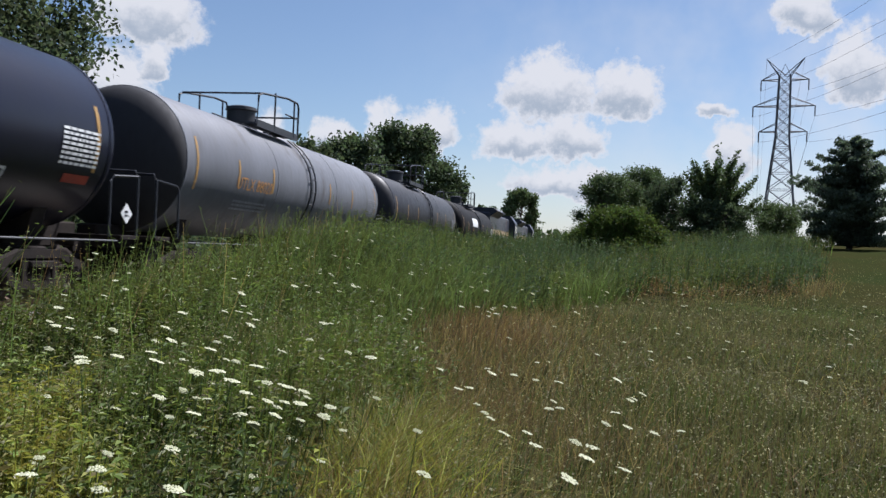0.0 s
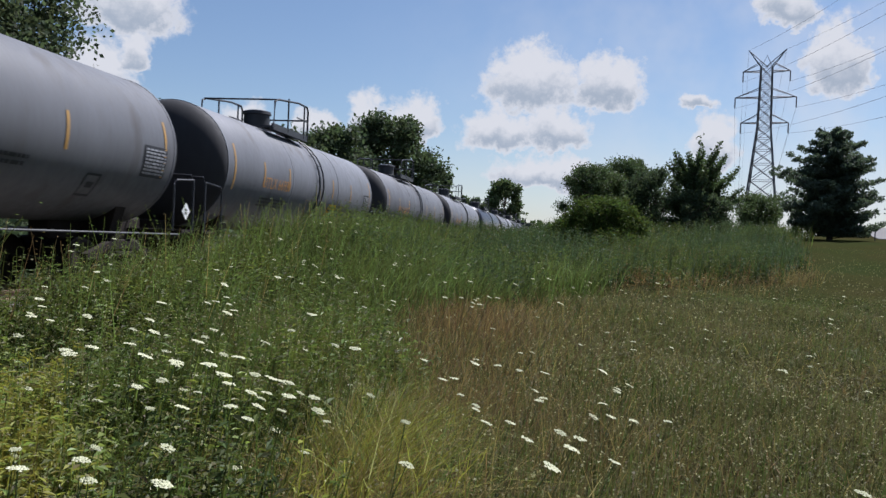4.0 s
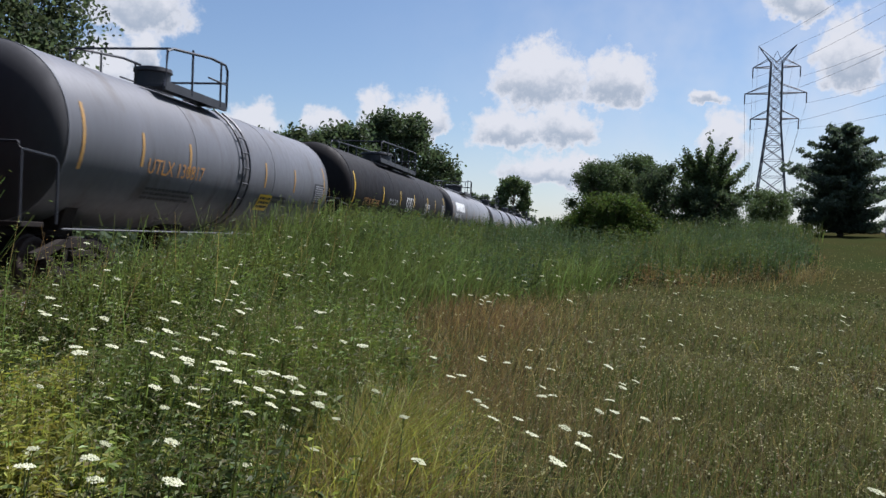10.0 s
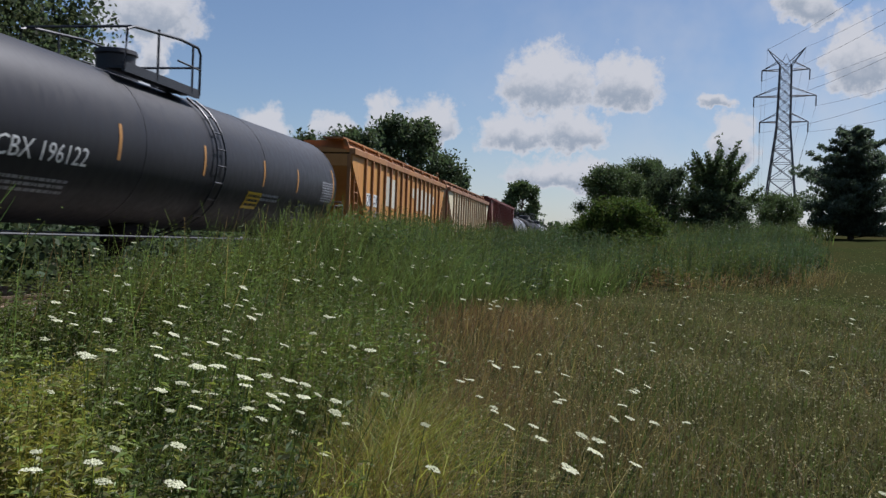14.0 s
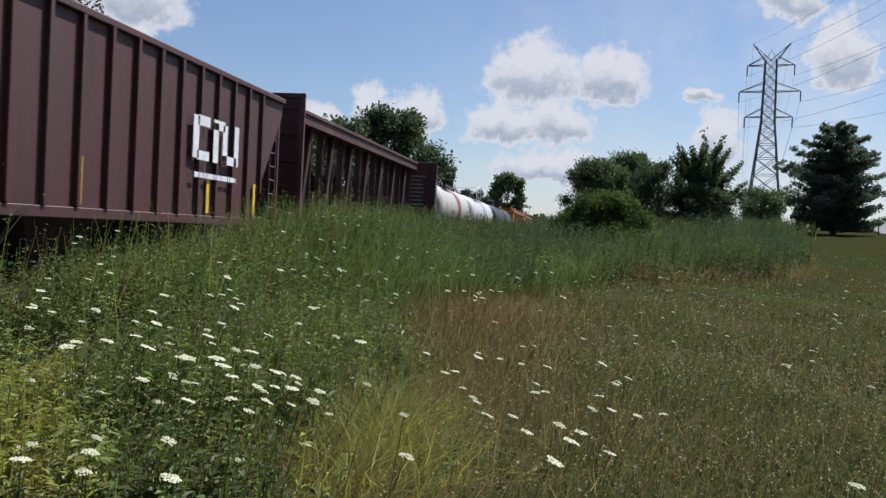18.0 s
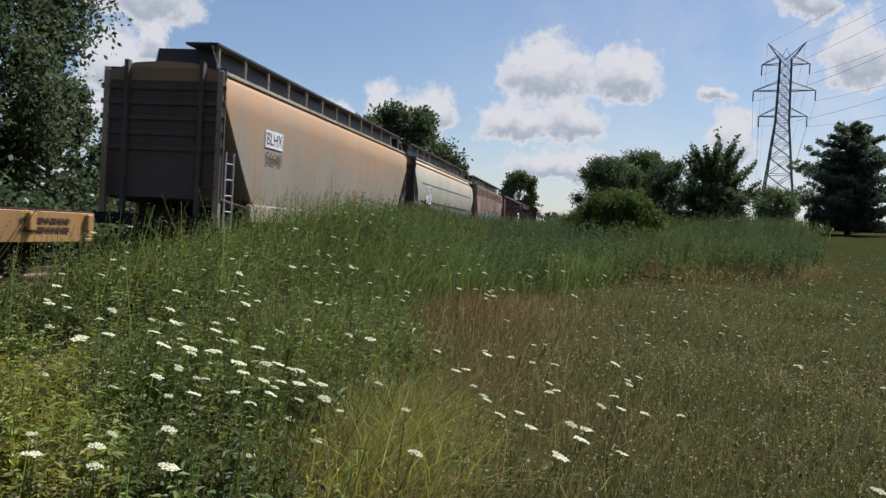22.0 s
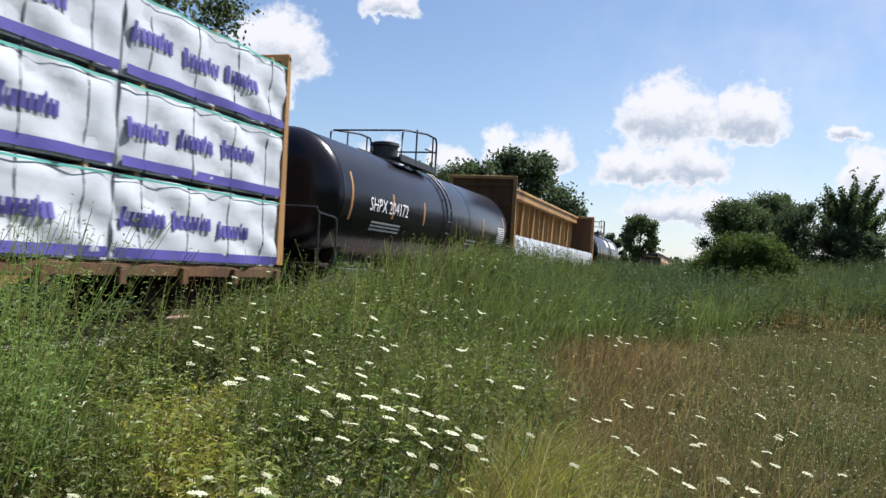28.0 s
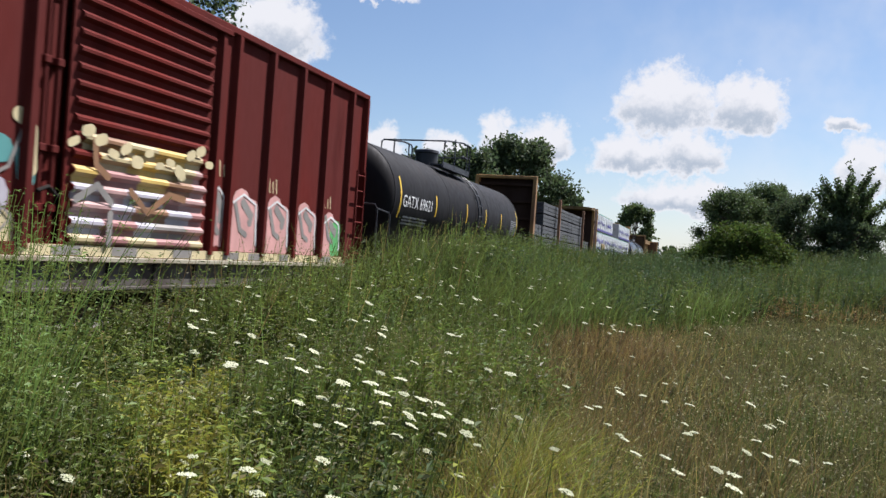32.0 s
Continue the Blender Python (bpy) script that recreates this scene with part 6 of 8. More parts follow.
def ribbed_hopper(label, front, length, body, trim, ribs=15, lo=1.28, hi=3.98, roof_up=0.42, marks=(), deep=True, cover=True, seed=0, cut=1.7, chord=0.2, rib_mat=None, rear=None):
    """Straight-sided covered hopper: ribbed side sheets, sloped ends, roof walk."""
    car = car_root("covered_hopper", label, front, "hopper car")
    W = 1.46
    y0, y1 = -length, 0.0
    rear = rear or cut
    side = [(y0 + rear, lo), (y1 - cut, lo), (y1, hi - 0.35), (y1, hi), (y0, hi), (y0, hi - 0.35)]
    for s in (1, -1):
        part("side_sheet", Shape().prism(side, "x", s * W, s * (W - 0.06)), body, car)
        part("side_sill", Shape().box(min(s * (W + 0.05), s * (W - 0.12)), max(s * (W + 0.05), s * (W - 0.12)), y0 + rear - 0.2, y1 - cut + 0.2, lo - 0.16, lo + 0.02, 0.012), trim, car)
        part("top_chord", Shape().box(min(s * (W + 0.09), s * (W - 0.12)), max(s * (W + 0.09), s * (W - 0.12)), y0 - 0.03, y1 + 0.03, hi - 0.02, hi + chord, 0.02), trim, car)
        for k in range(ribs):
            y = y0 + 1.55 + (length - 3.1) * k / (ribs - 1)
            cutoff = max(0.0, 1 - (y - y0) / rear, 1 - (y1 - y) / cut)
            z = lo + (hi - 0.35 - lo) * cutoff
            part("side_rib", Shape().prism([(W - 0.01, z), (W + 0.085, z + 0.04), (W + 0.085, hi), (W - 0.01, hi)] if s > 0 else [(-W + 0.01, z), (-W - 0.085, z + 0.04), (-W - 0.085, hi), (-W + 0.01, hi)], "y", y - 0.045, y + 0.045), rib_mat or trim, car)
    for y, ahead, run in ((y1, 1, cut), (y0, -1, rear)):
        part("slope_sheet", Shape().prism([(y, hi), (y, hi - 0.4), (y - ahead * run, lo), (y - ahead * (run + 0.06), lo), (y - ahead * 0.06, hi - 0.36), (y - ahead * 0.06, hi)], "x", -W + 0.06, W - 0.06), body, car)
        for s in (-1, 1):
            part("end_post", Shape().box(min(s * 1.40, s * 1.28), max(s * 1.40, s * 1.28), y - 0.06, y + 0.06, 0.95, hi, 0.012), trim, car)
        part("end_sill", Shape().box(-1.45, 1.45, min(y, y + ahead * 0.35), max(y, y + ahead * 0.35), 0.86, 1.12, 0.015), trim, car)
        part("end_bracket", Shape().box(1.2, 1.49, y - ahead * (run - 0.5) - 0.34, y - ahead * (run - 0.5) + 0.34, 0.86, 1.30, 0.02), trim, car)
        end_ladder(car, y - ahead * 0.55, ahead, trim, 1.44, hi - 0.7)
        part("crossover_walk", Shape().box(-1.2, 1.2, min(y, y + ahead * 0.5), max(y, y + ahead * 0.5), 1.12, 1.16), trim, car)
        add_coupler(car, y + ahead * 0.3, ahead > 0)
        add_truck(car, y - ahead * 1.35)
    part("center_sill", Shape().box(-0.25, 0.25, y0, y1, 0.75, 1.1), UNDER, car)
    for k in range(3):
        c = y0 + length * (0.27 + 0.23 * k)
        part("hopper_bay", Shape().add([(-1.3, c - 1.5, lo), (1.3, c - 1.5, lo), (1.3, c + 1.5, lo), (-1.3, c + 1.5, lo), (-0.6, c - 0.4, 0.32), (0.6, c - 0.4, 0.32), (0.6, c + 0.4, 0.32), (-0.6, c + 0.4, 0.32)],
                                      [(0, 1, 2, 3), (4, 5, 6, 7), (0, 1, 5, 4), (1, 2, 6, 5), (2, 3, 7, 6), (3, 0, 4, 7)]), UNDER, car)
    part("roof", Shape().prism([(-W, hi + 0.05), (W, hi + 0.05), (W, hi + 0.12), (0, hi + 0.26), (-W, hi + 0.12)], "y", y0 + 0.02, y1 - 0.02), body, car)
    if cover:
        z = hi + 0.16
        walkway = part("roof_walk", Shape().prism([(0.42, z + roof_up - 0.06), (1.14, z + roof_up - 0.06), (1.14, z + roof_up), (0.42, z + roof_up)], "y", y0 - 0.1, y1 + 0.1), trim, car)
        part("hatch_trough", Shape().prism([(-0.55, z - 0.08), (1.26, z - 0.12), (1.02, z + roof_up - 0.06), (-0.45, z + roof_up - 0.06)], "y", y0 + 0.5, y1 - 0.5), trim, car)
        for k in range(ribs // 2 + 1):
            y = y0 + 0.2 + (length - 0.4) * k / (ribs // 2)
            part("walk_bracket", Shape().prism([(1.24, z - 0.1), (1.36, z - 0.1), (1.16, z + roof_up - 0.03), (1.04, z + roof_up - 0.03)], "y", y - 0.04, y + 0.04), trim, walkway)
        part("roof_grab", Shape().tube([(1.1, y1 - 0.3, z + roof_up), (1.1, y1 - 0.3, z + roof_up + 0.22), (1.1, y1 + 0.1, z + roof_up + 0.22), (1.1, y1 + 0.1, z + roof_up)], 0.02, 5), trim, car)
    for text, size, y, z, material in marks:
        part("lettering", label_mesh(wrapped(text, size, y, z, None, 0, W), material), material, car)
    return car


def smooth_hopper(label, front, length, body, marks=(), sill=None, straight=False, lo=1.45, hi=4.46, bands=0, cut=1.9, walk_mat=BLACK, seed=0):
    """Smooth-sided covered hopper with rounded or flat sides, curved end cut-outs and a raised roof walk."""
    car = car_root("covered_hopper", label, front, "hopper car")
    y0, y1 = -length, 0.0
    if straight:
        sec = [(1.44, lo), (1.47, lo + 0.5), (1.48, 3.6), (1.47, 4.12), (1.30, hi - 0.12), (0.7, hi + 0.06), (0, hi + 0.1)]
    else:
        sec = [(0.90, lo - 0.05), (1.16, lo + 0.22), (1.36, lo + 0.6), (1.48, lo + 1.0), (1.53, lo + 1.45), (1.52, lo + 1.9), (1.42, 3.95), (1.15, hi - 0.12), (0.6, hi + 0.06), (0, hi + 0.1)]
    n = len(sec)
    V, F = [], []
    cut_at = lambda z: cut * max(0.0, (3.75 - z) / (3.75 - lo)) ** 1.35
    for x, z in sec:
        V += [(x, y0 + cut_at(z), z), (x, y1 - cut_at(z), z), (-x, y0 + cut_at(z), z), (-x, y1 - cut_at(z), z)]
    for k in range(n - 1):
        a, b = 4 * k, 4 * k + 4
        F += [(a, a + 1, b + 1, b), (a + 2, b + 2, b + 3, a + 3), (a, b, b + 2, a + 2), (a + 1, a + 3, b + 3, b + 1)]
    s = Shape()
    s.add(V, F, True)
    part("body", s, body, car)
    for k in range(bands):
        z = 3.78 + 0.12 * k
        part("side_bead", Shape().box(1.46, 1.51, y0 + 0.15, y1 - 0.15, z, z + 0.05, 0.01), body, car)
    trim = sill or body
    for s in (1, -1):
        part("side_sill", Shape().box(min(s * 1.50, s * 1.38), max(s * 1.50, s * 1.38), y0 + cut * 0.85, y1 - cut * 0.85, lo - 0.40, lo + 0.02, 0.02), trim, car)
        part("eave_rail", Shape().box(min(s * 1.40, s * 1.30), max(s * 1.40, s * 1.30), y0, y1, hi - 0.16, hi - 0.08, 0.01), trim, car)
    walkway = part("roof_walk", Shape().box(0.42, 1.18, y0 + 0.1, y1 - 0.1, hi + 0.50, hi + 0.55), walk_mat, car)
    part("hatch_trough", Shape().prism([(-0.6, hi), (0.95, hi - 0.02), (0.9, hi + 0.5), (-0.5, hi + 0.5)], "y", y0 + 0.6, y1 - 0.6), walk_mat, car)
    m = int(length / 1.5)
    for k in range(m + 1):
        y = y0 + 0.3 + (length - 0.6) * k / m
        part("walk_bracket", Shape().box(1.10, 1.15, y - 0.022, y + 0.022, hi - 0.1, hi + 0.5), trim, walkway)
    for y, ahead in ((y1, 1), (y0, -1)):
        for s in (-1, 1):
            part("end_post", Shape().box(min(s * 1.44, s * 1.30), max(s * 1.44, s * 1.30), y - 0.07, y + 0.07, 0.9, hi - 0.1, 0.015), walk_mat if not straight else trim, car)
        sheet = part("end_sheet", Shape().prism([(y, hi - 0.05), (y, 1.5 if straight else 2.4), (y - ahead * cut, lo - 0.1), (y - ahead * (cut + 0.05), lo - 0.1), (y - ahead * 0.05, 1.55 if straight else 2.42), (y - ahead * 0.05, hi - 0.05)], "x", -1.47, 1.47), END_BROWN, car)
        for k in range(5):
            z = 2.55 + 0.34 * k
            part("end_rib", Shape().box(-1.5, 1.5, min(y, y + ahead * 0.06), max(y, y + ahead * 0.06), z, z + 0.12, 0.01), END_BROWN, sheet)
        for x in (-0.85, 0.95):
            part("end_brace", Shape().box(x - 0.05, x + 0.05, min(y, y + ahead * 0.16), max(y, y + ahead * 0.16), 0.95, hi + 0.1, 0.012), END_BROWN, car)
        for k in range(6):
            part("end_rung", Shape().tube([(0.98, y + ahead * 0.12, 1.35 + 0.42 * k), (1.38, y + ahead * 0.12, 1.35 + 0.42 * k)], 0.016, 5), END_BROWN, car)
        part("end_sill", Shape().box(-1.45, 1.45, min(y, y + ahead * 0.3), max(y, y + ahead * 0.3), 0.86, 1.12, 0.015), UNDER, car)
        ladder(car, y - ahead * 0.42, 1.45, 0, 0.8, 2.6, GREY_MARK)
        part("end_grab", Shape().tube([(1.42, y, 1.0), (1.42, y, hi - 0.4), (1.1, y, hi + 0.45), (0.9, y - ahead * 0.5, hi + 0.52)], 0.022, 5), GREY_MARK, car)
        add_coupler(car, y + ahead * 0.25, ahead > 0)
        add_truck(car, y - ahead * 1.35)
    part("center_sill", Shape().box(-0.25, 0.25, y0, y1, 0.75, 1.1), UNDER, car)
    for k in range(3):
        c = y0 + length * (0.27 + 0.23 * k)
        part("hopper_bay", Shape().add([(-1.2, c - 1.5, lo), (1.2, c - 1.5, lo), (1.2, c + 1.5, lo), (-1.2, c + 1.5, lo), (-0.6, c - 0.4, 0.32), (0.6, c - 0.4, 0.32), (0.6, c + 0.4, 0.32), (-0.6, c + 0.4, 0.32)],
                                      [(0, 1, 2, 3), (4, 5, 6, 7), (0, 1, 5, 4), (1, 2, 6, 5), (2, 3, 7, 6), (3, 0, 4, 7)]), UNDER, car)
    for text, size, y, z, material in marks:
        x = 1.48 if straight else 1.53
        part("lettering", label_mesh(wrapped(text, size, y, z, None, 0, x, lift=0.02), material), material, car)
    return car


# ---- flat cars ----
def flat_base(car, length, material, deck=1.12, sill=0.45, deck_mat=RUST_DECK, depth=0.0, belly=None, taper=0.30):
    y0, y1 = -length, 0.0
    part("deck", Shape().box(-1.42, 1.42, y0, y1, deck - 0.09, deck, 0.01), deck_mat, car)
    for s in (1, -1):
        part("side_sill", Shape().box(min(s * 1.44, s * 1.36), max(s * 1.44, s * 1.36), y0, y1, deck - sill, deck - 0.03, 0.008), material, car)
        if depth:
            a, b = y0 + length * taper, y1 - length * taper
            part("belly_plate", Shape().prism([(a - 1.1, deck - sill), (b + 1.1, deck - sill), (b, deck - sill - depth), (a, deck - sill - depth)], "x", s * 1.43, s * 1.37), belly or material, car, "deep yellow belly plate of the side sill")
    n = int(length / 1.5)
    for k in range(n + 1):
        y = y0 + 0.2 + (length - 0.4) * k / n
        part("stake_pocket", Shape().box(1.44, 1.52, y - 0.08, y + 0.08, deck - 0.32, deck - 0.06, 0.01), material, car)
    part("center_sill", Shape().box(-0.3, 0.3, y0, y1, 0.7, deck - 0.1), UNDER, car)
    for y, ahead in ((y1, 1), (y0, -1)):
        add_coupler(car, y, ahead > 0)
        add_truck(car, y - ahead * 1.9)


def bulkhead(car, y, ahead, material, hi, panel=None, thick=0.4, sign=False):
    """End wall: frame posts and top, a sheet, and horizontal ribs on the outer face."""
    wall = part("bulkhead", Shape().box(-1.40, 1.40, y - 0.04, y + 0.04, 1.1, hi - 0.06), panel or material, car)
    for s in (-1, 1):
        part("bulkhead_post", Shape().prism([(y - 0.06, 1.0), (y + ahead * (thick + 0.12), 1.0), (y + ahead * thick * 0.8, hi), (y - 0.06, hi)], "x", s * 1.46, s * 1.30), material, wall)
    part("bulkhead_cap", Shape().box(-1.46, 1.46, min(y - 0.05, y + ahead * thick * 0.8), max(y - 0.05, y + ahead * thick * 0.8), hi - 0.08, hi + 0.06, 0.015), material, wall)
    for k in range(5):
        z = 1.4 + (hi - 1.8) * k / 4
        part("bulkhead_rib", Shape().box(-1.3, 1.3, min(y, y + ahead * thick * 0.6), max(y, y + ahead * thick * 0.6), z, z + 0.12, 0.01), panel or material, wall)
    return wall


def centerbeam(label, front, length, material, hi=5.0, bays=16, sill=None, wall=None, thick=0.14, name="centerbeam_flatcar"):
    car = car_root(name, label, front, "flat car")
    flat_base(car, length, sill or material, 0.95, 0.20, sill or material, 0.34, YELLOW_FLAT if sill is RUSTY_SILL else None)
    y0, y1 = -length, 0.0
    bulkhead(car, y1 - 0.14, 1, material, hi, wall, thick=thick)
    bulkhead(car, y0 + 0.2, -1, material, hi, wall, thick=thick)
    part("top_chord", Shape().box(-0.42, 0.42, y0 + 0.4, y1 - 0.4, hi - 0.10, hi + 0.02, 0.01).box(-0.36, 0.36, y0 + 0.4, y1 - 0.4, hi - 0.42, hi - 0.1), material, car)
    for k in range(bays + 1):
        y = y0 + 0.9 + (length - 1.8) * k / bays
        part("column", Shape().prism([(-0.12, y - 0.075), (0.12, y - 0.075), (0.12, y - 0.05), (0.015, y - 0.05), (0.015, y + 0.05), (0.12, y + 0.05), (0.12, y + 0.075), (-0.12, y + 0.075), (-0.12, y + 0.05), (-0.015, y + 0.05), (-0.015, y - 0.05), (-0.12, y - 0.05)], "z", 0.95, hi - 0.4), material, car)
        if k < bays and k % 2 == 0:
            y2 = y0 + 0.9 + (length - 1.8) * (k + 1) / bays
            for s in (-1, 1):
                part("brace", Shape().tube([(s * 0.18, y + 0.12, 1.05), (s * 0.14, y2 - 0.12, hi - 0.5)], 0.06, 4), material, car)
    return car


def on_car(ob, front, y, x=0.0, z=0.0):
    CARS.append((ob, front, pose(x, y, z)))
    return ob


def wrapped_bundle(label, front, y, x, z, ly, lx, lz, seed, stripe=True, straps=2, grey_end=False):
    """A strapped bundle of lumber in white wrap, slack and creased, with printed bands."""
    rng = np.random.default_rng(seed)
    ob = new("lumber_bundle")
    tagged(ob, label, "lumber bundle", "wrapped lumber bundles on the flat cars")
    ny, nz = 26, 10
    s = Shape()
    V = []

    def wrinkle(y_, z_):
        return 0.022 * (math.sin(y_ * 4.1 + z_ * 5 + seed + 1.5 * math.sin(z_ * 3 + seed)) + 0.8 * math.sin(y_ * 8.3 - z_ * 6 + seed * 1.7 + math.sin(y_ * 2.3)) + 0.5 * math.sin(z_ * 11 + y_ * 3 + seed))
    F = []
    for i in range(ny + 1):
        for j in range(nz + 1):
            y_, z_ = -ly / 2 + ly * i / ny, lz * j / nz
            inset = 0.03 * (j in (0, nz)) + 0.03 * (i in (0, ny))
            V.append((lx / 2 - inset + wrinkle(y_, z_), y_, z_))
    for i in range(ny):
        for j in range(nz):
            a = i * (nz + 1) + j
            F.append((a, a + nz + 1, a + nz + 2, a + 1))
    s.add(V, F, True)
    s.box(-lx / 2, lx / 2 - 0.03, -ly / 2 + 0.005, ly / 2 - 0.005, 0.01, lz - 0.005)
    part("wrapping", s, WRAP, ob)
    if grey_end:
        part("end_wrap", Shape().box(-lx / 2 + 0.02, lx / 2 - 0.06, -ly / 2 - 0.012, -ly / 2 + 0.02, 0.02, lz - 0.02), WRAP_GREY, ob, "plain grey wrapped end")

    def printed(name, y_a, y_b, z_a, z_b, material, lift=0.006):
        n = 10
        q = Shape()
        q.add([(lx / 2 - (0.03 * (z_ in (0, lz))) + max(wrinkle(a, z_), wrinkle(a + 0.06, z_), wrinkle(a - 0.06, z_)) + lift, a, z_) for a in np.linspace(y_a, y_b, n) for z_ in (z_a, (z_a + z_b) / 2, z_b)],
              [f for k in range(n - 1) for f in ((3 * k, 3 * k + 3, 3 * k + 4, 3 * k + 1), (3 * k + 1, 3 * k + 4, 3 * k + 5, 3 * k + 2))], True)
        part(name, q, material, ob)
    if stripe:
        printed("printed_band", -ly / 2 + 0.05, ly / 2 - 0.05, 0.04, 0.19, PURPLE, 0.014)
        printed("printed_edge", -ly / 2 + 0.05, ly / 2 - 0.05, lz - 0.05, lz - 0.015, TEAL, 0.012)
        y_ = -ly / 2 + 0.12
        while y_ < ly / 2 - 1.05:
            zz = lz * 0.5 + 0.05 * math.sin(y_ * 2.1 + seed)
            for wide, low, tall in ((0.10, -0.03, 0.16), (0.045, 0, 0.10), (0.10, 0, 0.10), (0.09, 0, 0.10), (0.095, 0, 0.10), (0.10, 0, 0.10), (0.05, 0.01, 0.17), (0.10, 0, 0.10), (0.09, 0, 0.10)):
                printed("printed_mark", y_, y_ + wide, zz - 0.11 + low, zz + tall, PURPLE, 0.014)
                y_ += wide + 0.03
            y_ += 0.2
    for k in range(straps):
        y_ = -ly / 2 + ly * (k + 0.5) / straps
        q = Shape()
        q.tube([(lx / 2 - 0.02 + wrinkle(y_, z_) + 0.012, y_, z_) for z_ in np.linspace(0, lz, 7)] + [(-lx / 2, y_, lz + 0.01)], 0.02, 4)
        part("strap", q, STRAP, ob)
    return on_car(ob, front, y, x, z)

# ---- the consist, from the locomotive back ----
def locomotive(front, length=22.0):
    car = car_root("locomotive", "dark blue diesel locomotive with a gold stripe along its side", front, "locomotive")
    y0, y1 = -length, 0
    part("frame", Shape().box(-1.5, 1.5, y0, y1, 0.95, 1.45, 0.03), BLACK, car)
    part("hood", Shape().box(-0.95, 0.95, y0 + 1.0, y1 - 5.2, 1.45, 4.25, 0.12), LOCO_BLUE, car)
    part("roof_flare", Shape().prism([(-0.95, 3.9), (0.95, 3.9), (1.55, 4.35), (1.2, 4.6), (-1.2, 4.6), (-1.55, 4.35)], "y", y0 + 1.2, y0 + 7.0), LOCO_BLUE, car)
    part("cab", Shape().prism([(-1.5, 1.45), (1.5, 1.45), (1.5, 3.9), (1.0, 4.6), (-1.0, 4.6), (-1.5, 3.9)], "y", y1 - 5.2, y1 - 2.4), LOCO_BLUE, car)
    part("nose", Shape().box(-0.9, 0.9, y1 - 2.4, y1 - 0.8, 1.45, 3.0, 0.15), LOCO_BLUE, car)
    part("side_window", Shape().box(1.495, 1.51, y1 - 4.8, y1 - 2.9, 2.9, 3.6), GLASS, car)
    for s in (-1, 1):
        part("gold_stripe", Shape().box(min(s * 0.953, s * 0.965), max(s * 0.953, s * 0.965), y0 + 1.2, y1 - 5.3, 2.5, 2.95), LOCO_GOLD, car)
        part("walkway_rail", Shape().tube([(s * 1.45, y0 + 0.4, 1.45), (s * 1.45, y0 + 0.4, 2.45), (s * 1.45, y1 - 5.4, 2.45), (s * 1.45, y1 - 5.4, 1.45)], 0.022, 5), LOCO_GOLD, car)
    part("fuel_tank", Shape().box(-1.4, 1.4, y0 + 7.5, y1 - 8.5, 0.3, 0.95, 0.1), UNDER, car)
    part("exhaust_stack", Shape().box(-0.4, 0.4, y0 + 10, y0 + 11, 4.2, 4.5, 0.04), BLACK, car)
    for y, ahead in ((y1, 1), (y0, -1)):
        add_coupler(car, y, ahead > 0)
        add_truck(car, y - ahead * 4)


locomotive(114.5)
locomotive(91.0)
tank_car("black tank car with a white lettered block near its end", 67.9, 15.4, 1.5, BLACK_TANK, sign=False, data=WHITE_MARK, seed=100)
lead = CARS[-1][0]
part("brand_block", patch(-11.0, -8.6, 2.65, 3.2, 1.5, 2.64, lift=0.01), WHITE_MARK, lead, "white block of bold lettering")
tank_car("charcoal grey tank car with faded stripes", 49.8, 15.4, 1.5, CHARCOAL, sign=False, seed=101)
tank_car("grey tank car with faded orange lettering", 31.6, 15.3, 1.5, GREY_TANK, "UTLX 88020", ORANGE_MARK, data=GREY_MARK, sign=False, seed=1)
navy_car = tank_car("glossy navy-black tank car with yellow stripes", 13.53, 15.4, 1.5, NAVY, "UTLX 66478", ORANGE_MARK, data=WHITE_MARK, mark_z=-0.6, seed=2)
part("notice_strip", patch(-1.1, -0.42, 1.88, 2.02, 1.5, 2.64), RED_NOTICE, navy_car, "red notice strip under the lettered block")
tank_car("grey tank car with yellow sign and dark ladder", -4.63, 15.4, 1.5, GREY_TANK, "UTLX 66407", ORANGE_MARK, data=BLACK_MARK, seed=3)
tank_car("grey tank car with a yellow warning notice", -22.85, 15.5, 1.5, GREY_TANK_2, "UTLX 668020", ORANGE_MARK, data=BLACK_MARK, seed=4)
tank_car("grey tank car with orange lettering and scrawls", -41.14, 14.0, 1.5, GREY_TANK, "UTLX 66939", ORANGE_MARK, data=BLACK_MARK, seed=5)
tank_car("worn grey tank car", -57.83, 17.0, 1.5, GREY_TANK_2, "UTLX 66413", ORANGE_MARK, data=BLACK_MARK, seed=6)
painted = tank_car("grey tank car with white and orange graffiti", -77.69, 16.1, 1.5, GREY_TANK, None, data=BLACK_MARK, sign=False, seed=7)
scrawl(painted, -13.2, -9.4, 2.3, 3.0, SPRAY["white"], 3, 1.5, 2.64, strokes=5, r=0.03)
scrawl(painted, -13.6, -12.9, 2.5, 3.2, SPRAY["ochre"], 4, 1.5, 2.64, strokes=1, r=0.04)
tank_car("grey tank car with orange stripes", -96.59, 15.5, 1.5, GREY_TANK, "UTLX 66471", ORANGE_MARK, data=BLACK_MARK, seed=8)
procor = tank_car("light grey tank car with a bold white brand block", -114.94, 19.1, 1.5, LIGHT_TANK, None, sign=True, deck=3.2, stripe_at=(0.02, 0.3, 0.5, 0.7, 0.985), data=GREY_MARK, ladders=False, top=4.25, middle=0.47, manway=0.62, seed=9)
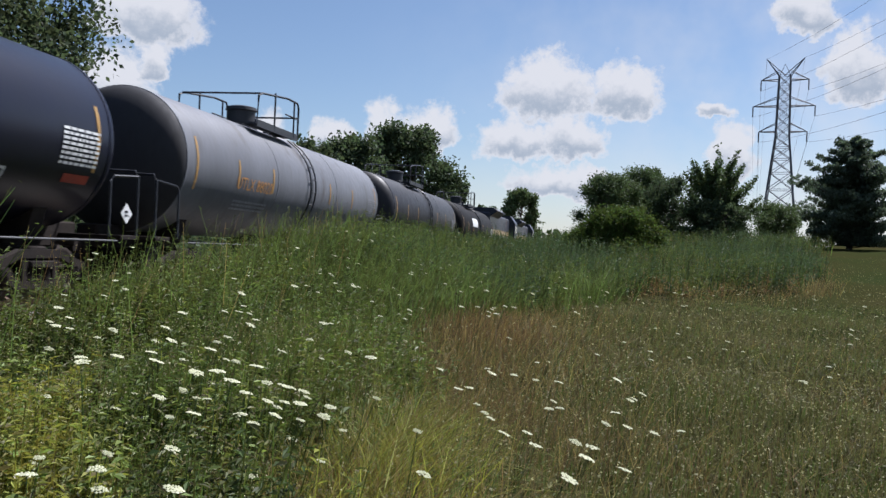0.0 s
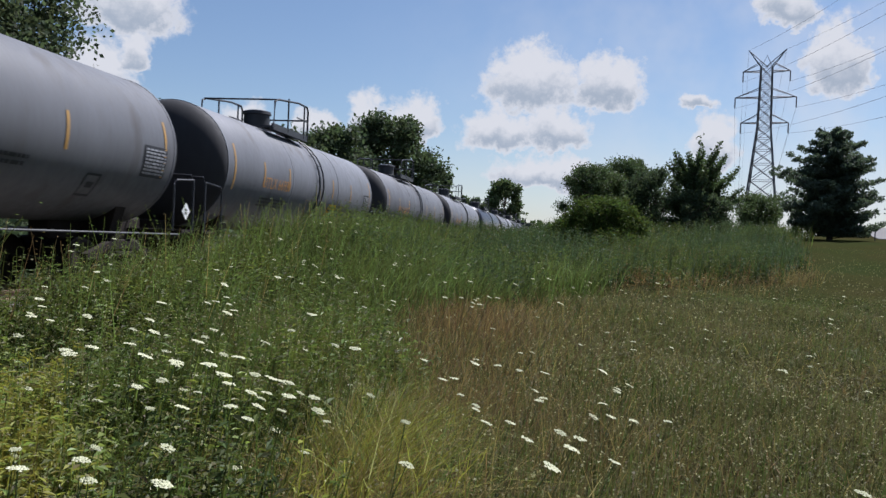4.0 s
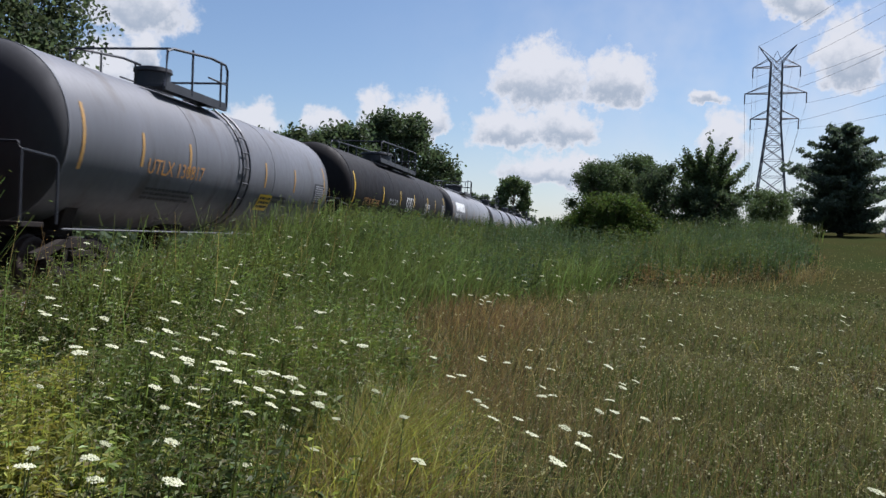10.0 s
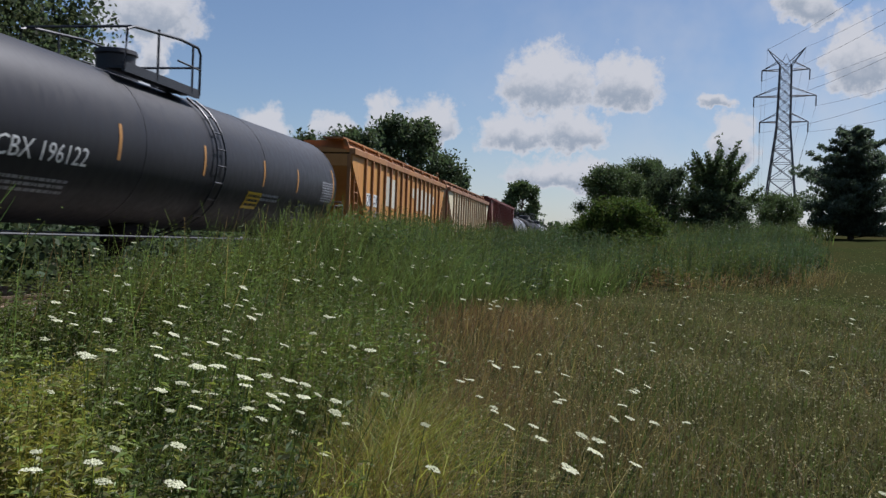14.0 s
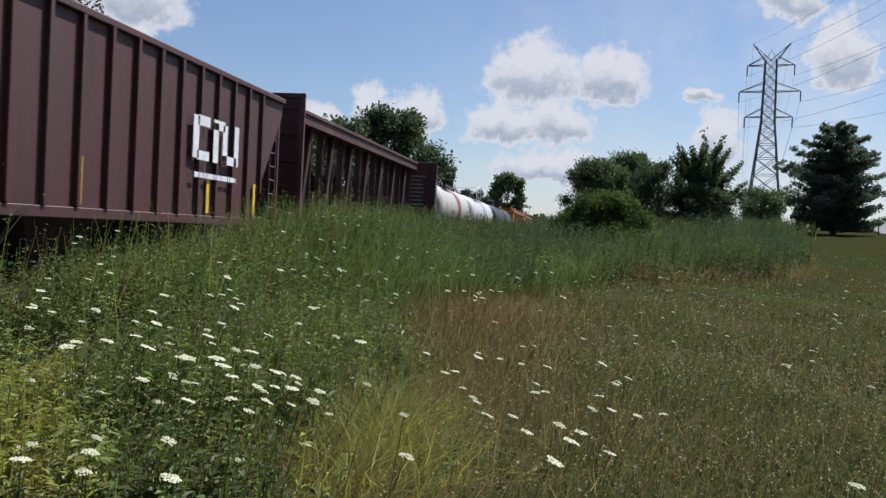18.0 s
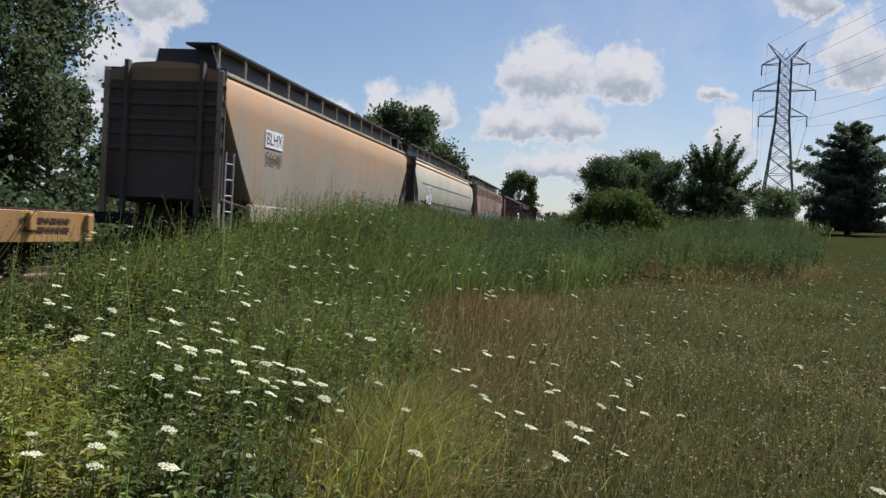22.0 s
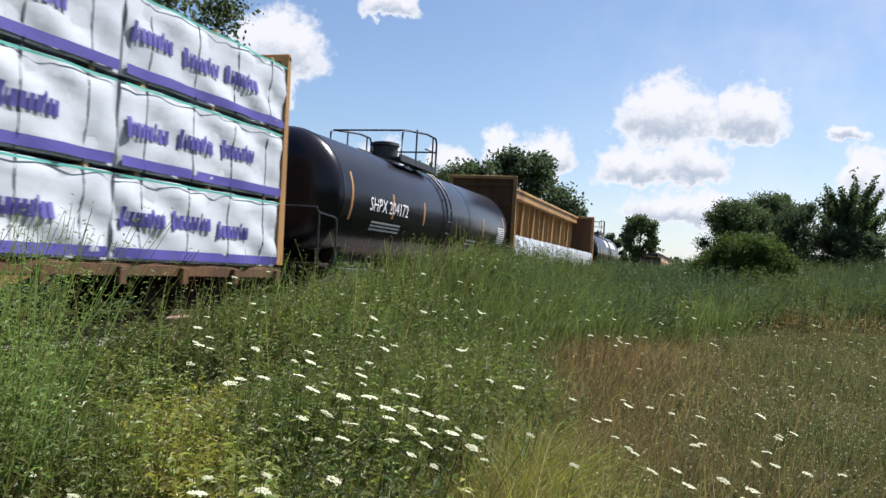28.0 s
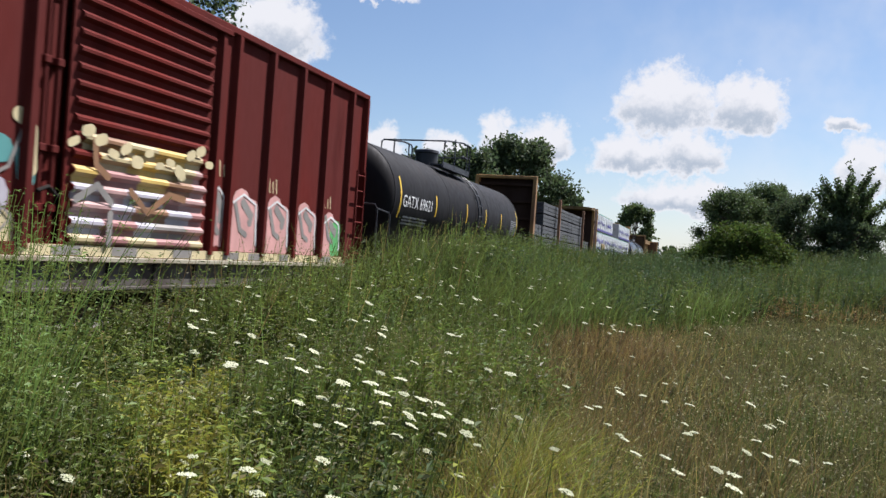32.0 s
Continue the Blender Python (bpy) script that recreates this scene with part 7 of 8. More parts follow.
for k in range(6):
    part("brand_mark", patch(-17.75 + k * 0.60, -17.25 + k * 0.60, 2.76, 3.30, 1.5, 2.75, lift=0.01), WHITE_MARK, procor, "bold white brand block")
part("roof_pipe", Shape().tube([(0.85, -18.5, 4.1), (0.85, -0.6, 4.1)], 0.05, 6), RAILING, procor)
scrawl(procor, -15.4, -14.2, 1.95, 2.4, SPRAY["white"], 8, 1.5, 2.75, strokes=4, r=0.018)
part("lettering", label_mesh(wrapped("PROX 31432", 0.30, -16.8, 2.45, 1.5, 2.75), WHITE_MARK), WHITE_MARK, procor)
joey = tank_car("long black tank car with yellow stripes and white scrawls", -136.85, 19.7, 1.5, BLACK_TANK, "UTLX 956609", ORANGE_MARK, deck=7.2, sign=True, data=GREY_MARK, rail_mat=UNDER,
                stripes=YELLOW_TAPE, stripe_at=(0.02, 0.24, 0.40, 0.55, 0.72, 0.83, 0.97), mark_at=0.10, mark_z=-0.45, ladders=False, top=4.24, middle=0.47, manway=0.66, seed=10)
scrawl(joey, -13.9, -12.3, 2.35, 2.6, GREY_MARK, 5, 1.5, 2.74, strokes=4)
scrawl(joey, -10.6, -8.9, 2.15, 2.85, WHITE_MARK, 6, 1.5, 2.74, strokes=4, r=0.022)
scrawl(joey, -6.2, -4.9, 2.15, 2.75, WHITE_MARK, 7, 1.5, 2.74, strokes=4, r=0.02)
tank_car("grey tank car with orange lettering and a yellow notice", -159.39, 13.7, 1.5, GREY_TANK_2, "UTLX 130817", ORANGE_MARK, data=BLACK_MARK, mark_at=0.2, mark_z=-0.32, top=4.02, seed=11)

red = ribbed_hopper("oxide-red ribbed hopper car covered in graffiti", -175.27, 18.0, RED_HOPPER, RED_HOPPER, 18, 1.22, 4.42, 0.12, [("IT", 0.40, -14.25, 3.35, WHITE_MARK), ("FX", 0.40, -13.37, 3.35, WHITE_MARK), ("366", 0.34, -14.25, 2.85, WHITE_MARK), ("502", 0.34, -13.37, 2.85, WHITE_MARK)], chord=0.14, rear=2.1)
# a looping pale tag near the rear, and upright yellow strokes near the front
for pts, w in (([(-17.25, 3.75), (-16.95, 3.4), (-16.75, 2.95), (-16.9, 2.6), (-17.05, 2.85), (-16.9, 3.15), (-16.98, 3.5), (-16.75, 3.75)], 0.05), ([(-17.2, 3.3), (-17.3, 3.75), (-17.0, 3.95)], 0.045), ([(-16.62, 3.7), (-16.55, 3.2)], 0.04)):
    part("graffiti_scrawl", ribbon(pts, w, 0.005, 1.461), SPRAY["cream"], red, "thin pale sprayed loop")
part("graffiti_scrawl", ribbon([(-16.95, 2.72), (-16.88, 2.95)], 0.16, 0.003, 1.461), SPRAY["tan"], red, "sprayed tan dab")
for k in range(6):
    y = -6.65 + 0.66 * k
    part("graffiti_letter", ribbon([(y, 1.42), (y + 0.05, 2.05 - 0.12 * (k % 3))], 0.17, 0.004, 1.461), SPRAY["ochre" if k < 1 or k == 5 else "cream"], red, "upright sprayed letter stroke")
    if k % 2:
        part("graffiti_letter", ribbon([(y + 0.06, 1.75), (y + 0.32, 1.5)], 0.13, 0.006, 1.461), SPRAY["cream"], red, "short sprayed letter stroke")
for pts in ([(-1.5, 3.5), (-1.35, 2.6), (-1.15, 2.4), (-0.9, 3.3)], [(-1.05, 3.6), (-0.8, 2.9), (-0.6, 3.6)], [(-1.95, 3.1), (-1.8, 3.3), (-1.55, 3.0)]):
    part("graffiti_scrawl", ribbon(pts, 0.06, 0.005, 1.461), SPRAY["cream"], red, "thin pale sprayed loop")
# faded sprayed forms, bay by bay between the ribs, and the outline over them
rng = random.Random(61)
bay = (18.0 - 3.1) / 17
for k, (top, tones) in enumerate(((2.62, ("slate", "olive", "slate")), (2.45, ("olive", "tan", "olive")), (2.40, ("slate", "olive", "tan")), (2.55, ("lightblue", "slate", "olive")), (2.55, ("slate", "olive", "olive")), (1.75, ("olive", "slate", "olive")),
                                  (2.35, ("bluegrey", "pinkgrey", "bluegrey")), (2.45, ("slate", "pinkgrey", "slate")), (2.1, ("bluegrey", "slate", "pinkgrey")), (1.75, ("pinkgrey", "olive", "bluegrey")))):
    y = -18.0 + 1.55 + bay * (k + 1.5)
    for q, tone in enumerate(tones):
        o = (q - 1) * 0.25
        part("graffiti_fill", ribbon([(y + o + rng.uniform(-0.03, 0.03), 1.38), (y + o * 0.8, (1.4 + top) / 2), (y + o * rng.uniform(0.3, 0.8), top - abs(o) * 0.8 - rng.uniform(0, 0.2))], 0.27 if q else 0.30, 0.003 + 0.002 * q, 1.461), SPRAY[tone], red, "faded sprayed graffiti fill")
    part("graffiti_streak", ribbon([(y - 0.2, 1.4), (y - 0.22, rng.uniform(1.8, 2.2))], 0.06, 0.009, 1.461), SPRAY["lightblue" if k in (0, 3, 4) else "tan"], red, "thin sprayed streak")
for pts in ([(-15.82, 2.15), (-15.84, 2.5), (-15.66, 2.62)], [(-15.46, 2.72), (-15.2, 2.76), (-14.86, 2.62)], [(-15.8, 2.2), (-15.62, 1.95)], [(-15.4, 2.0), (-15.15, 1.5)], [(-12.9, 2.6), (-12.3, 2.72), (-12.15, 2.6)], [(-11.9, 2.9), (-11.55, 2.86), (-11.3, 2.5)], [(-12.7, 1.95), (-12.2, 2.0)]):
    part("graffiti_outline", ribbon(pts, 0.15, 0.011, 1.461), SPRAY["lightblue"], red, "faded blue sprayed outline")
for y in (-14.11, -13.2):
    part("stencil_box", patch(y - 0.28, y + 0.26, 1.52, 1.98, x=1.468, lift=0.012), BLACK_MARK, red, "dark stencil panel")
    part("small_print", bars(y - 0.2, y + 0.18, 1.6, 1.9, 3, x=1.474, seed=int(-y)), GREY_MARK, red)
part("reflector_stripe", Shape().box(1.461, 1.476, -15.95, -15.45, 1.76, 2.08), SPRAY["ochre"], red, "yellow reflector patch")
part("notice_plate", Shape().box(1.461, 1.474, -15.85, -15.52, 1.52, 1.72), GREY_MARK, red, "small grey notice plate")
for y in (-13.14, -10.36):
    part("reflector_stripe", Shape().box(1.461, 1.478, y - 0.22, y + 0.2, 1.36, 1.48), SPRAY["ochre"], red, "yellow reflector patch")
for a, b in (((-12.7, 2.68), (-12.45, 2.68)), ((-12.45, 2.68), (-12.45, 2.98)), ((-12.45, 2.98), (-12.7, 2.98)), ((-12.7, 2.98), (-12.7, 2.68))):
    part("stencil_line", ribbon([a, b], 0.03, 0.006, 1.461), WHITE_MARK, red, "white stencil line")

cream = ribbed_hopper("cream covered hopper streaked with rust", -195.11, 16.9, CREAM_HOPPER, RUST_TRIM, 16, 1.22, 3.92, 0.40, [("OF", 0.33, -14.89, 2.6, BLACK_MARK), ("OX", 0.33, -13.97, 2.6, BLACK_MARK), ("32", 0.36, -14.89, 2.08, BLACK_MARK), ("03", 0.36, -13.97, 2.08, GREY_MARK)], rib_mat=CREAM_RIB, rear=2.5)
part("small_print", bars(-5.3, -4.7, 1.6, 1.95, 4, x=1.463, seed=3), GREY_MARK, cream)
part("stencil_box", patch(-3.45, -3.05, 1.5, 1.8, x=1.463), BLACK_MARK, cream, "small dark stencil box")
part("small_print", bars(-2.5, -2.1, 1.5, 1.8, 4, x=1.463, seed=5), GREY_MARK, cream)
orange = ribbed_hopper("orange covered hopper with pale paint patches", -213.67, 17.3, ORANGE_HOPPER, ORANGE_TRIM, 16, 1.22, 3.92, 0.40, [("OF", 0.35, -15.16, 2.49, BLACK_MARK), ("OX", 0.35, -14.21, 2.49, BLACK_MARK), ("30", 0.38, -15.16, 1.98, BLACK_MARK), ("34", 0.38, -14.21, 1.98, GREY_MARK)], rear=2.5)
for y in (-15.16, -14.21):
    part("paint_patch", patch(y - 0.36, y + 0.36, 2.27, 2.72, x=1.462), WHITE_MARK, orange, "white lettering panel")
for y, z0, z1, w in ((-12.42, 2.40, 3.55, 0.40), (-11.48, 2.35, 3.5, 0.36), (-7.68, 2.97, 3.4, 0.25), (-6.73, 2.43, 3.46, 0.25), (-5.78, 2.5, 3.45, 0.28), (-4.83, 2.35, 3.4, 0.28), (-3.88, 2.3, 3.4, 0.26), (-2.93, 2.9, 3.3, 0.2)):
    part("paint_patch", patch(y - w, y + w, z0, z1, x=1.463), PATCH, orange, "pale patch of fresh paint")
part("stencil_box", patch(-13.7, -13.4, 1.42, 1.6, x=1.463), BLACK_MARK, orange, "small dark stencil box")
part("small_print", bars(-14.6, -14.1, 1.6, 1.72, 2, x=1.463, seed=8), GREY_MARK, orange)

tank_car("charcoal tank car with orange stripes and white lettering", -232.87, 17.3, 1.5, CHARCOAL, "TCBX 196122", WHITE_MARK, ORANGE_MARK, data=GREY_MARK, mark_at=0.10, mark_size=0.31, mark_z=-0.42, middle=0.41, stripe_at=(0.01, 0.28, 0.47, 0.66, 0.80, 0.985), seed=12)
acid = tank_car("white acid tank car with yellow stripes", -253.0, 14.2, 1.42, WHITE_TANK, None, data=BLACK_MARK, pipes=WHITE_MARK, heads=WHITE_MARK, rail_mat=WHITE_MARK, sign=True, seed=13)
part("lettering", label_mesh(wrapped("HYDROCHLORIC ACID", 0.14, -1.15, 3.19, 1.42, 2.72), BLACK_MARK), BLACK_MARK, acid)
tank_car("cream tank car with a rust-red band", -269.82, 12.2, 1.45, CREAM_TANK, "UCX 26566", BLACK_MARK, band=RED_BAND, data=GREY_MARK, heads=WHITE_MARK, mark_at=0.3, seed=14, ladders=False)

beam = centerbeam("empty maroon centerbeam flatcar", -284.17, 23.4, MAROON_BEAM, 4.95, sill=RUST_DECK)
part("lettering_panel", bars(-0.42, -0.30, 2.2, 4.0, 9, x=1.46, seed=6), GREY_MARK, beam)
s = Shape()
for k in range(9):
    z = 2.4 + 0.22 * k
    s.box(-0.9 + 0.05 * (k % 3), 0.9 - 0.07 * (k % 4), -0.505, -0.495, z, z + 0.07)
part("bulkhead_print", s, GREY_MARK, beam, "white stencilled notice bars")
ribs = ribbed_hopper("maroon ribbed hopper car with a white emblem", -309.4, 18.2, MAROON, MAROON, 18, 1.22, 4.4, 0.1, cut=2.0, chord=0.12, cover=False)
for y0_, y1_, z0_, z1_ in ((-5.5, -5.22, 2.45, 3.35), (-5.3, -4.7, 3.15, 3.37), (-5.3, -4.7, 2.42, 2.62), (-4.5, -4.24, 2.42, 3.3), (-4.5, -3.9, 3.15, 3.37), (-4.0, -3.75, 2.42, 3.3), (-4.0, -3.2, 2.42, 2.62), (-3.35, -3.1, 2.42, 3.35)):
    part("emblem", patch(y0_, y1_, z0_, z1_, x=1.546), WHITE_MARK, ribs, "white rounded emblem")
part("small_print", bars(-5.4, -3.2, 2.0, 2.2, 1, x=1.546, seed=9), WHITE_MARK, ribs)
for y in (-14.4, -13.2):
    part("paint_patch", patch(y - 0.42, y + 0.42, 2.0, 2.9, x=1.475), SPRAY["grey"], ribs, "grey lettering panel")
for y in (-16.0, -9.5, -4.6, -1.9):
    part("reflector_stripe", Shape().box(1.50, 1.512, y - 0.07, y + 0.07, 1.3, 2.1), YELLOW_TAPE, ribs, "yellow reflective stripe")

soo = smooth_hopper("weathered brown covered hopper with bright graffiti", -329.12, 16.4, BROWN_HOPPER, [("4176", 0.35, -14.2, 2.3, GREY_MARK)], HOPPER_SILL, True, bands=4, seed=4)
for y in (-13.3, -11.35, -9.4):
    for k, (a0, a1) in enumerate(((0.7, 2.6), (2.4, 5.0)) if y < -13 else ((0.0, 3.3), (3.1, 6.4))):
        ring = [(y + 0.36 * math.cos(a), 3.14 + 0.42 * math.sin(a)) for a in np.linspace(a0, a1, 14)]
        part("faded_mark", ribbon(ring, 0.23, 0.006 + 0.003 * k, 1.482), GREEN_MARK, soo, "faded green rounded brand mark")
for k, pts in enumerate(([(-7.12, 3.6), (-6.98, 2.75)], [(-6.98, 2.78), (-6.5, 2.78)], [(-6.28, 3.58), (-6.14, 2.78)], [(-5.74, 3.55), (-5.62, 2.80)], [(-5.74, 3.5), (-4.86, 2.80)], [(-4.98, 3.55), (-4.84, 2.80)],
                         [(-4.36, 3.5), (-4.24, 2.80)], [(-4.36, 3.5), (-3.9, 3.5)], [(-4.3, 3.15), (-3.95, 3.15)], [(-4.24, 2.80), (-3.75, 2.80)])):
    part("faded_mark", ribbon(pts, 0.2, 0.006 + 0.0005 * k, 1.482), GREEN_MARK, soo, "faded green brand mark")
# paint washed out in streaks round and below the marks
rng = random.Random(71)
for k, (c, z, spread, n) in enumerate(((-9.3, 2.8, 0.30, 7), (-8.6, 2.5, 0.5, 7), (-6.75, 3.0, 0.14, 4), (-5.9, 3.05, 0.14, 4), (-5.3, 2.95, 0.12, 4), (-1.15, 3.0, 0.25, 8), (-11.3, 2.6, 0.4, 6), (-13.0, 2.6, 0.4, 6), (-2.9, 3.1, 0.2, 4))):
    for q in range(n):
        y, t, h = c + rng.uniform(-1, 1) * spread, z + rng.uniform(-0.1, 0.3), rng.uniform(0.25, 0.7)
        part("chalky_streak", ribbon([(y, t), (y + rng.uniform(-0.05, 0.05), t - h / 2), (y + rng.uniform(-0.05, 0.08), t - h)], rng.uniform(0.04, 0.15), 0.0015 + 0.0004 * q, 1.482), CHALK_WASH if k < 8 else RUST_TRIM, soo, "streak of washed-out paint")
# purple forms on a teal cloud, then maroon ones over pink and pale green
for k, (tone, wide, pts) in enumerate((("teal", 0.34, [(-7.92, 2.1), (-7.75, 1.5)]), ("teal", 0.5, [(-10.1, 2.25), (-10.6, 2.4), (-11.4, 2.2)]), ("teal", 0.5, [(-12.6, 2.2), (-13.6, 1.8)]), ("teal", 0.42, [(-9.2, 1.4), (-9.05, 1.15)]),
                                      ("teal", 0.36, [(-7.05, 1.95), (-6.5, 2.35), (-5.86, 2.52)]), ("lightblue", 0.34, [(-5.75, 2.6), (-5.2, 2.5), (-4.5, 2.3)]), ("lightblue", 0.3, [(-3.5, 2.5), (-3.3, 2.2)]), ("teal", 0.5, [(-6.9, 1.45), (-5.6, 1.5), (-4.4, 1.45), (-2.4, 1.6)]),
                                      ("mint", 0.30, [(-7.1, 1.15), (-5.6, 1.02), (-4.2, 1.12), (-1.9, 1.35)]))):
    part("graffiti_cloud", ribbon(pts, wide + 0.09, 0.004 + 0.0004 * k, 1.498), SPRAY["navy"], soo, "dark rim of a sprayed cloud")
    part("graffiti_cloud", ribbon(pts, wide, 0.0085 + 0.0004 * k, 1.498), SPRAY[tone], soo, "sprayed graffiti cloud")
for y in (-10.15, -12.9):
    sprayed(soo, [[(y + 1.0, 2.05), (y + 0.45, 1.9), (y + 0.4, 1.25), (y + 0.7, 0.98)], [(y + 0.3, 1.98), (y - 0.5, 1.85), (y - 0.3, 1.2)]], 0.40, "purple", 1.498, 0.016)
    sprayed(soo, [[(y + 1.95, 2.15), (y + 1.35, 2.0), (y + 1.45, 1.62), (y + 2.3, 1.32), (y + 2.45, 1.05), (y + 1.2, 1.0)]], 0.34, "purple", 1.498, 0.030)
for q, strokes in enumerate(([[(-7.2, 1.72), (-6.62, 2.12), (-5.6, 2.2)], [(-6.2, 2.1), (-6.35, 1.32)]], [[(-5.66, 2.42), (-4.85, 2.12), (-5.5, 1.7), (-5.68, 1.32)]], [[(-4.14, 2.25), (-4.72, 1.35)], [(-4.06, 2.2), (-3.72, 1.38)]], [[(-3.25, 2.12), (-3.25, 1.4)], [(-2.45, 1.95), (-2.98, 1.74), (-2.55, 1.38)]])):
    sprayed(soo, strokes, 0.21, "maroon", 1.498, 0.016 + 0.013 * (q % 2))
for q, pts in enumerate(([(-7.1, 1.2), (-6.5, 1.02), (-5.9, 1.15)], [(-5.6, 1.2), (-5.2, 0.98), (-4.8, 1.2)], [(-4.6, 1.05), (-4.2, 1.22), (-3.7, 1.1)], [(-3.4, 1.2), (-2.9, 1.08), (-2.3, 1.25)], [(-6.75, 1.75), (-6.6, 1.95)], [(-4.9, 1.85), (-4.7, 2.0)])):
    sprayed(soo, [pts], 0.13, "rose", 1.498, 0.040 + 0.001 * q)
part("scuffed_panel", patch(-1.75, -1.45, 2.0, 2.6, x=1.486), UNDER, soo, "small dark placard holder")

gray = smooth_hopper("stone-grey rounded covered hopper with dark grime", -347.43, 18.7, STONE_HOPPER, [("ECNX", 0.31, -15.5, 3.0, BLACK_MARK), ("165031", 0.29, -15.5, 2.55, BLACK_MARK)], HOPPER_SILL, seed=5)
for z, x in ((2.46, 1.482), (3.3, 1.528)):
    part("side_seam", Shape().box(x, x + 0.012, -17.2, -1.5, z, z + 0.012), UNDER, gray, "dark horizontal weld seam")
part("lettering_panel", patch(-16.1, -14.95, 2.82, 3.2, x=1.535), WHITE_MARK, gray, "white lettering panel")
part("lettering_panel", patch(-16.2, -14.85, 2.38, 2.76, x=1.535), WHITE_MARK, gray, "white lettering panel")
tan = smooth_hopper("tan covered hopper stained with rust", -368.06, 18.6, TAN_HOPPER, [("BLHX", 0.32, -15.6, 3.15, BLACK_MARK), ("56648", 0.32, -15.6, 2.66, BLACK_MARK)], HOPPER_SILL, True, seed=6)
part("lettering_panel", patch(-16.2, -15.0, 2.94, 3.38, x=1.487), WHITE_MARK, tan, "white lettering panel")
scrawl(tan, -13.0, -5.6, 1.7, 2.15, BLACK_MARK, 9, x=1.46, strokes=16, r=0.006)
for y in (-6.6, -4.9, -2.2):
    part("small_print", bars(y, y + 0.9, 1.75, 2.05, 4, x=1.48, seed=12), GREY_MARK, tan)
part("stencil_box", patch(-3.6, -3.1, 1.75, 2.1, x=1.482), BLACK_MARK, tan, "dark square stencil box")
for y in (-7.9, -1.95):
    part("reflector_stripe", patch(y - 0.06, y + 0.06, 1.55, 2.4, x=1.482), ORANGE_MARK, tan, "faded orange reflective stripe")

empty = car_root("flatcar", "rusty empty flat car with a yellow side sill", -391.5, "flat car")
flat_base(empty, 13.8, YELLOW_BEAM, 1.10, 0.5, RUST_DECK, 0.2)
part("brand_mark", bars(-1.9, -0.7, 0.72, 1.0, 2, x=1.442, seed=31), RUST_DECK, empty, "plain rust-brown brand bars")
part("lettering", label_mesh(wrapped("IHX  97181", 0.3, -9.5, 0.75, None, 0, 1.44), WHITE_MARK), WHITE_MARK, empty)
loaded = car_root("flatcar", "dirty yellow flat car carrying grey beams", -408.0, "flat car")
flat_base(loaded, 30.2, RUSTY_SILL, 1.08, 0.20, RUST_DECK, 0.46, YELLOW_FLAT, 0.2)
part("sill_print", bars(-21.4, -19.2, 0.55, 0.80, 1, x=1.432, seed=33), GREY_MARK, loaded, "worn white lettering bars")
part("end_plate", Shape().box(1.2, 1.46, -1.2, -0.1, 0.62, 1.2, 0.02), YELLOW_FLAT, loaded)
part("end_plate", Shape().box(1.2, 1.46, -30.1, -28.8, 0.62, 1.3, 0.02), YELLOW_FLAT, loaded)
part("end_rail", Shape().tube([(1.4, -0.15, 1.1), (1.4, -0.15, 1.95), (0.7, -0.15, 1.95), (0.7, -0.15, 1.1)], 0.022, 5), WHITE_MARK, loaded)


def steel_beam(front, y, z, ly, lz, x=0.0, seed=0):
    ob = new("steel_beam")
    tagged(ob, "long grey boxed steel beam stacked on the flat car", "beam", "grey beams on the flat car")
    part("beam_body", Shape().box(-1.22, 1.22, -ly / 2 + 0.02, ly / 2 - 0.02, 0, lz, 0.02), GREY_BEAM, ob)
    on_car(ob, front, y, x, z)


for tier, n, start, seg in ((0, 6, -1.3, 4.6), (1, 6, -1.7, 4.68)):
    for k in range(n):
        steel_beam(-408.0, start - seg * (k + 0.5), 1.26 + tier * 0.44, seg, 0.42)
for k in range(12):
    ob = new("dunnage_block")
    tagged(ob, "short wooden dunnage block between the beams and deck", "timber block", "dunnage under the beams")
    part("block", Shape().box(-1.25, 1.25, -0.1, 0.1, 0, 0.22, 0.01), DUNNAGE if k % 3 == 0 else SHADED_WOOD, ob)
    on_car(ob, -408.0, -1.6 - k * 2.45, 0, 1.08)
for k in range(7):
    part("load_strap", Shape().box(1.225, 1.245, -3.6 - 3.1 * k, -3.5 - 3.1 * k, 1.71, 2.10), RED_BAND if k % 2 else STRAP, loaded, "red or dark load strap")

lyle = tank_car("short gloss-black tank car with white brand lettering", -440.4, 12.9, 1.55, GLOSS_BLACK, None, data=GREY_MARK, sign=False, top=4.4, seed=15)
for k in range(9):
    part("brand_mark", patch(-7.6 + k * 0.62, -7.2 + k * 0.62, 3.35, 3.85, 1.55, 2.85, lift=0.012), WHITE_MARK, lyle, "bold white brand letter")
wrapsx = centerbeam("yellow centerbeam flatcar half loaded with white bundles", -454.86, 23.0, YELLOW_BEAM, sill=RUSTY_SILL, wall=RUSTY_SILL)
for side in (1, -1):
    for tier in range(2):
        for k in range(5):
            wrapped_bundle("plain white wrapped lumber bundle with dark straps", -454.86, -2.55 - 4.45 * k, side * 0.90, 0.96 + 0.58 * tier, 4.40, 1.08, 0.57 + 0.55 * tier, 40 + k + 10 * tier, False, 4 if side > 0 else 2)
tank_car("gloss-black tank car with orange stripes", -479.41, 15.3, 1.5, GLOSS_BLACK, "SHPX 204172", WHITE_MARK, ORANGE_MARK, data=WHITE_MARK, mark_at=0.12, mark_size=0.34, mark_z=-0.1, top=4.15, sign_at=0.79, stripe_at=(0.03, 0.2, 0.36, 0.53, 0.78, 0.975), seed=16)
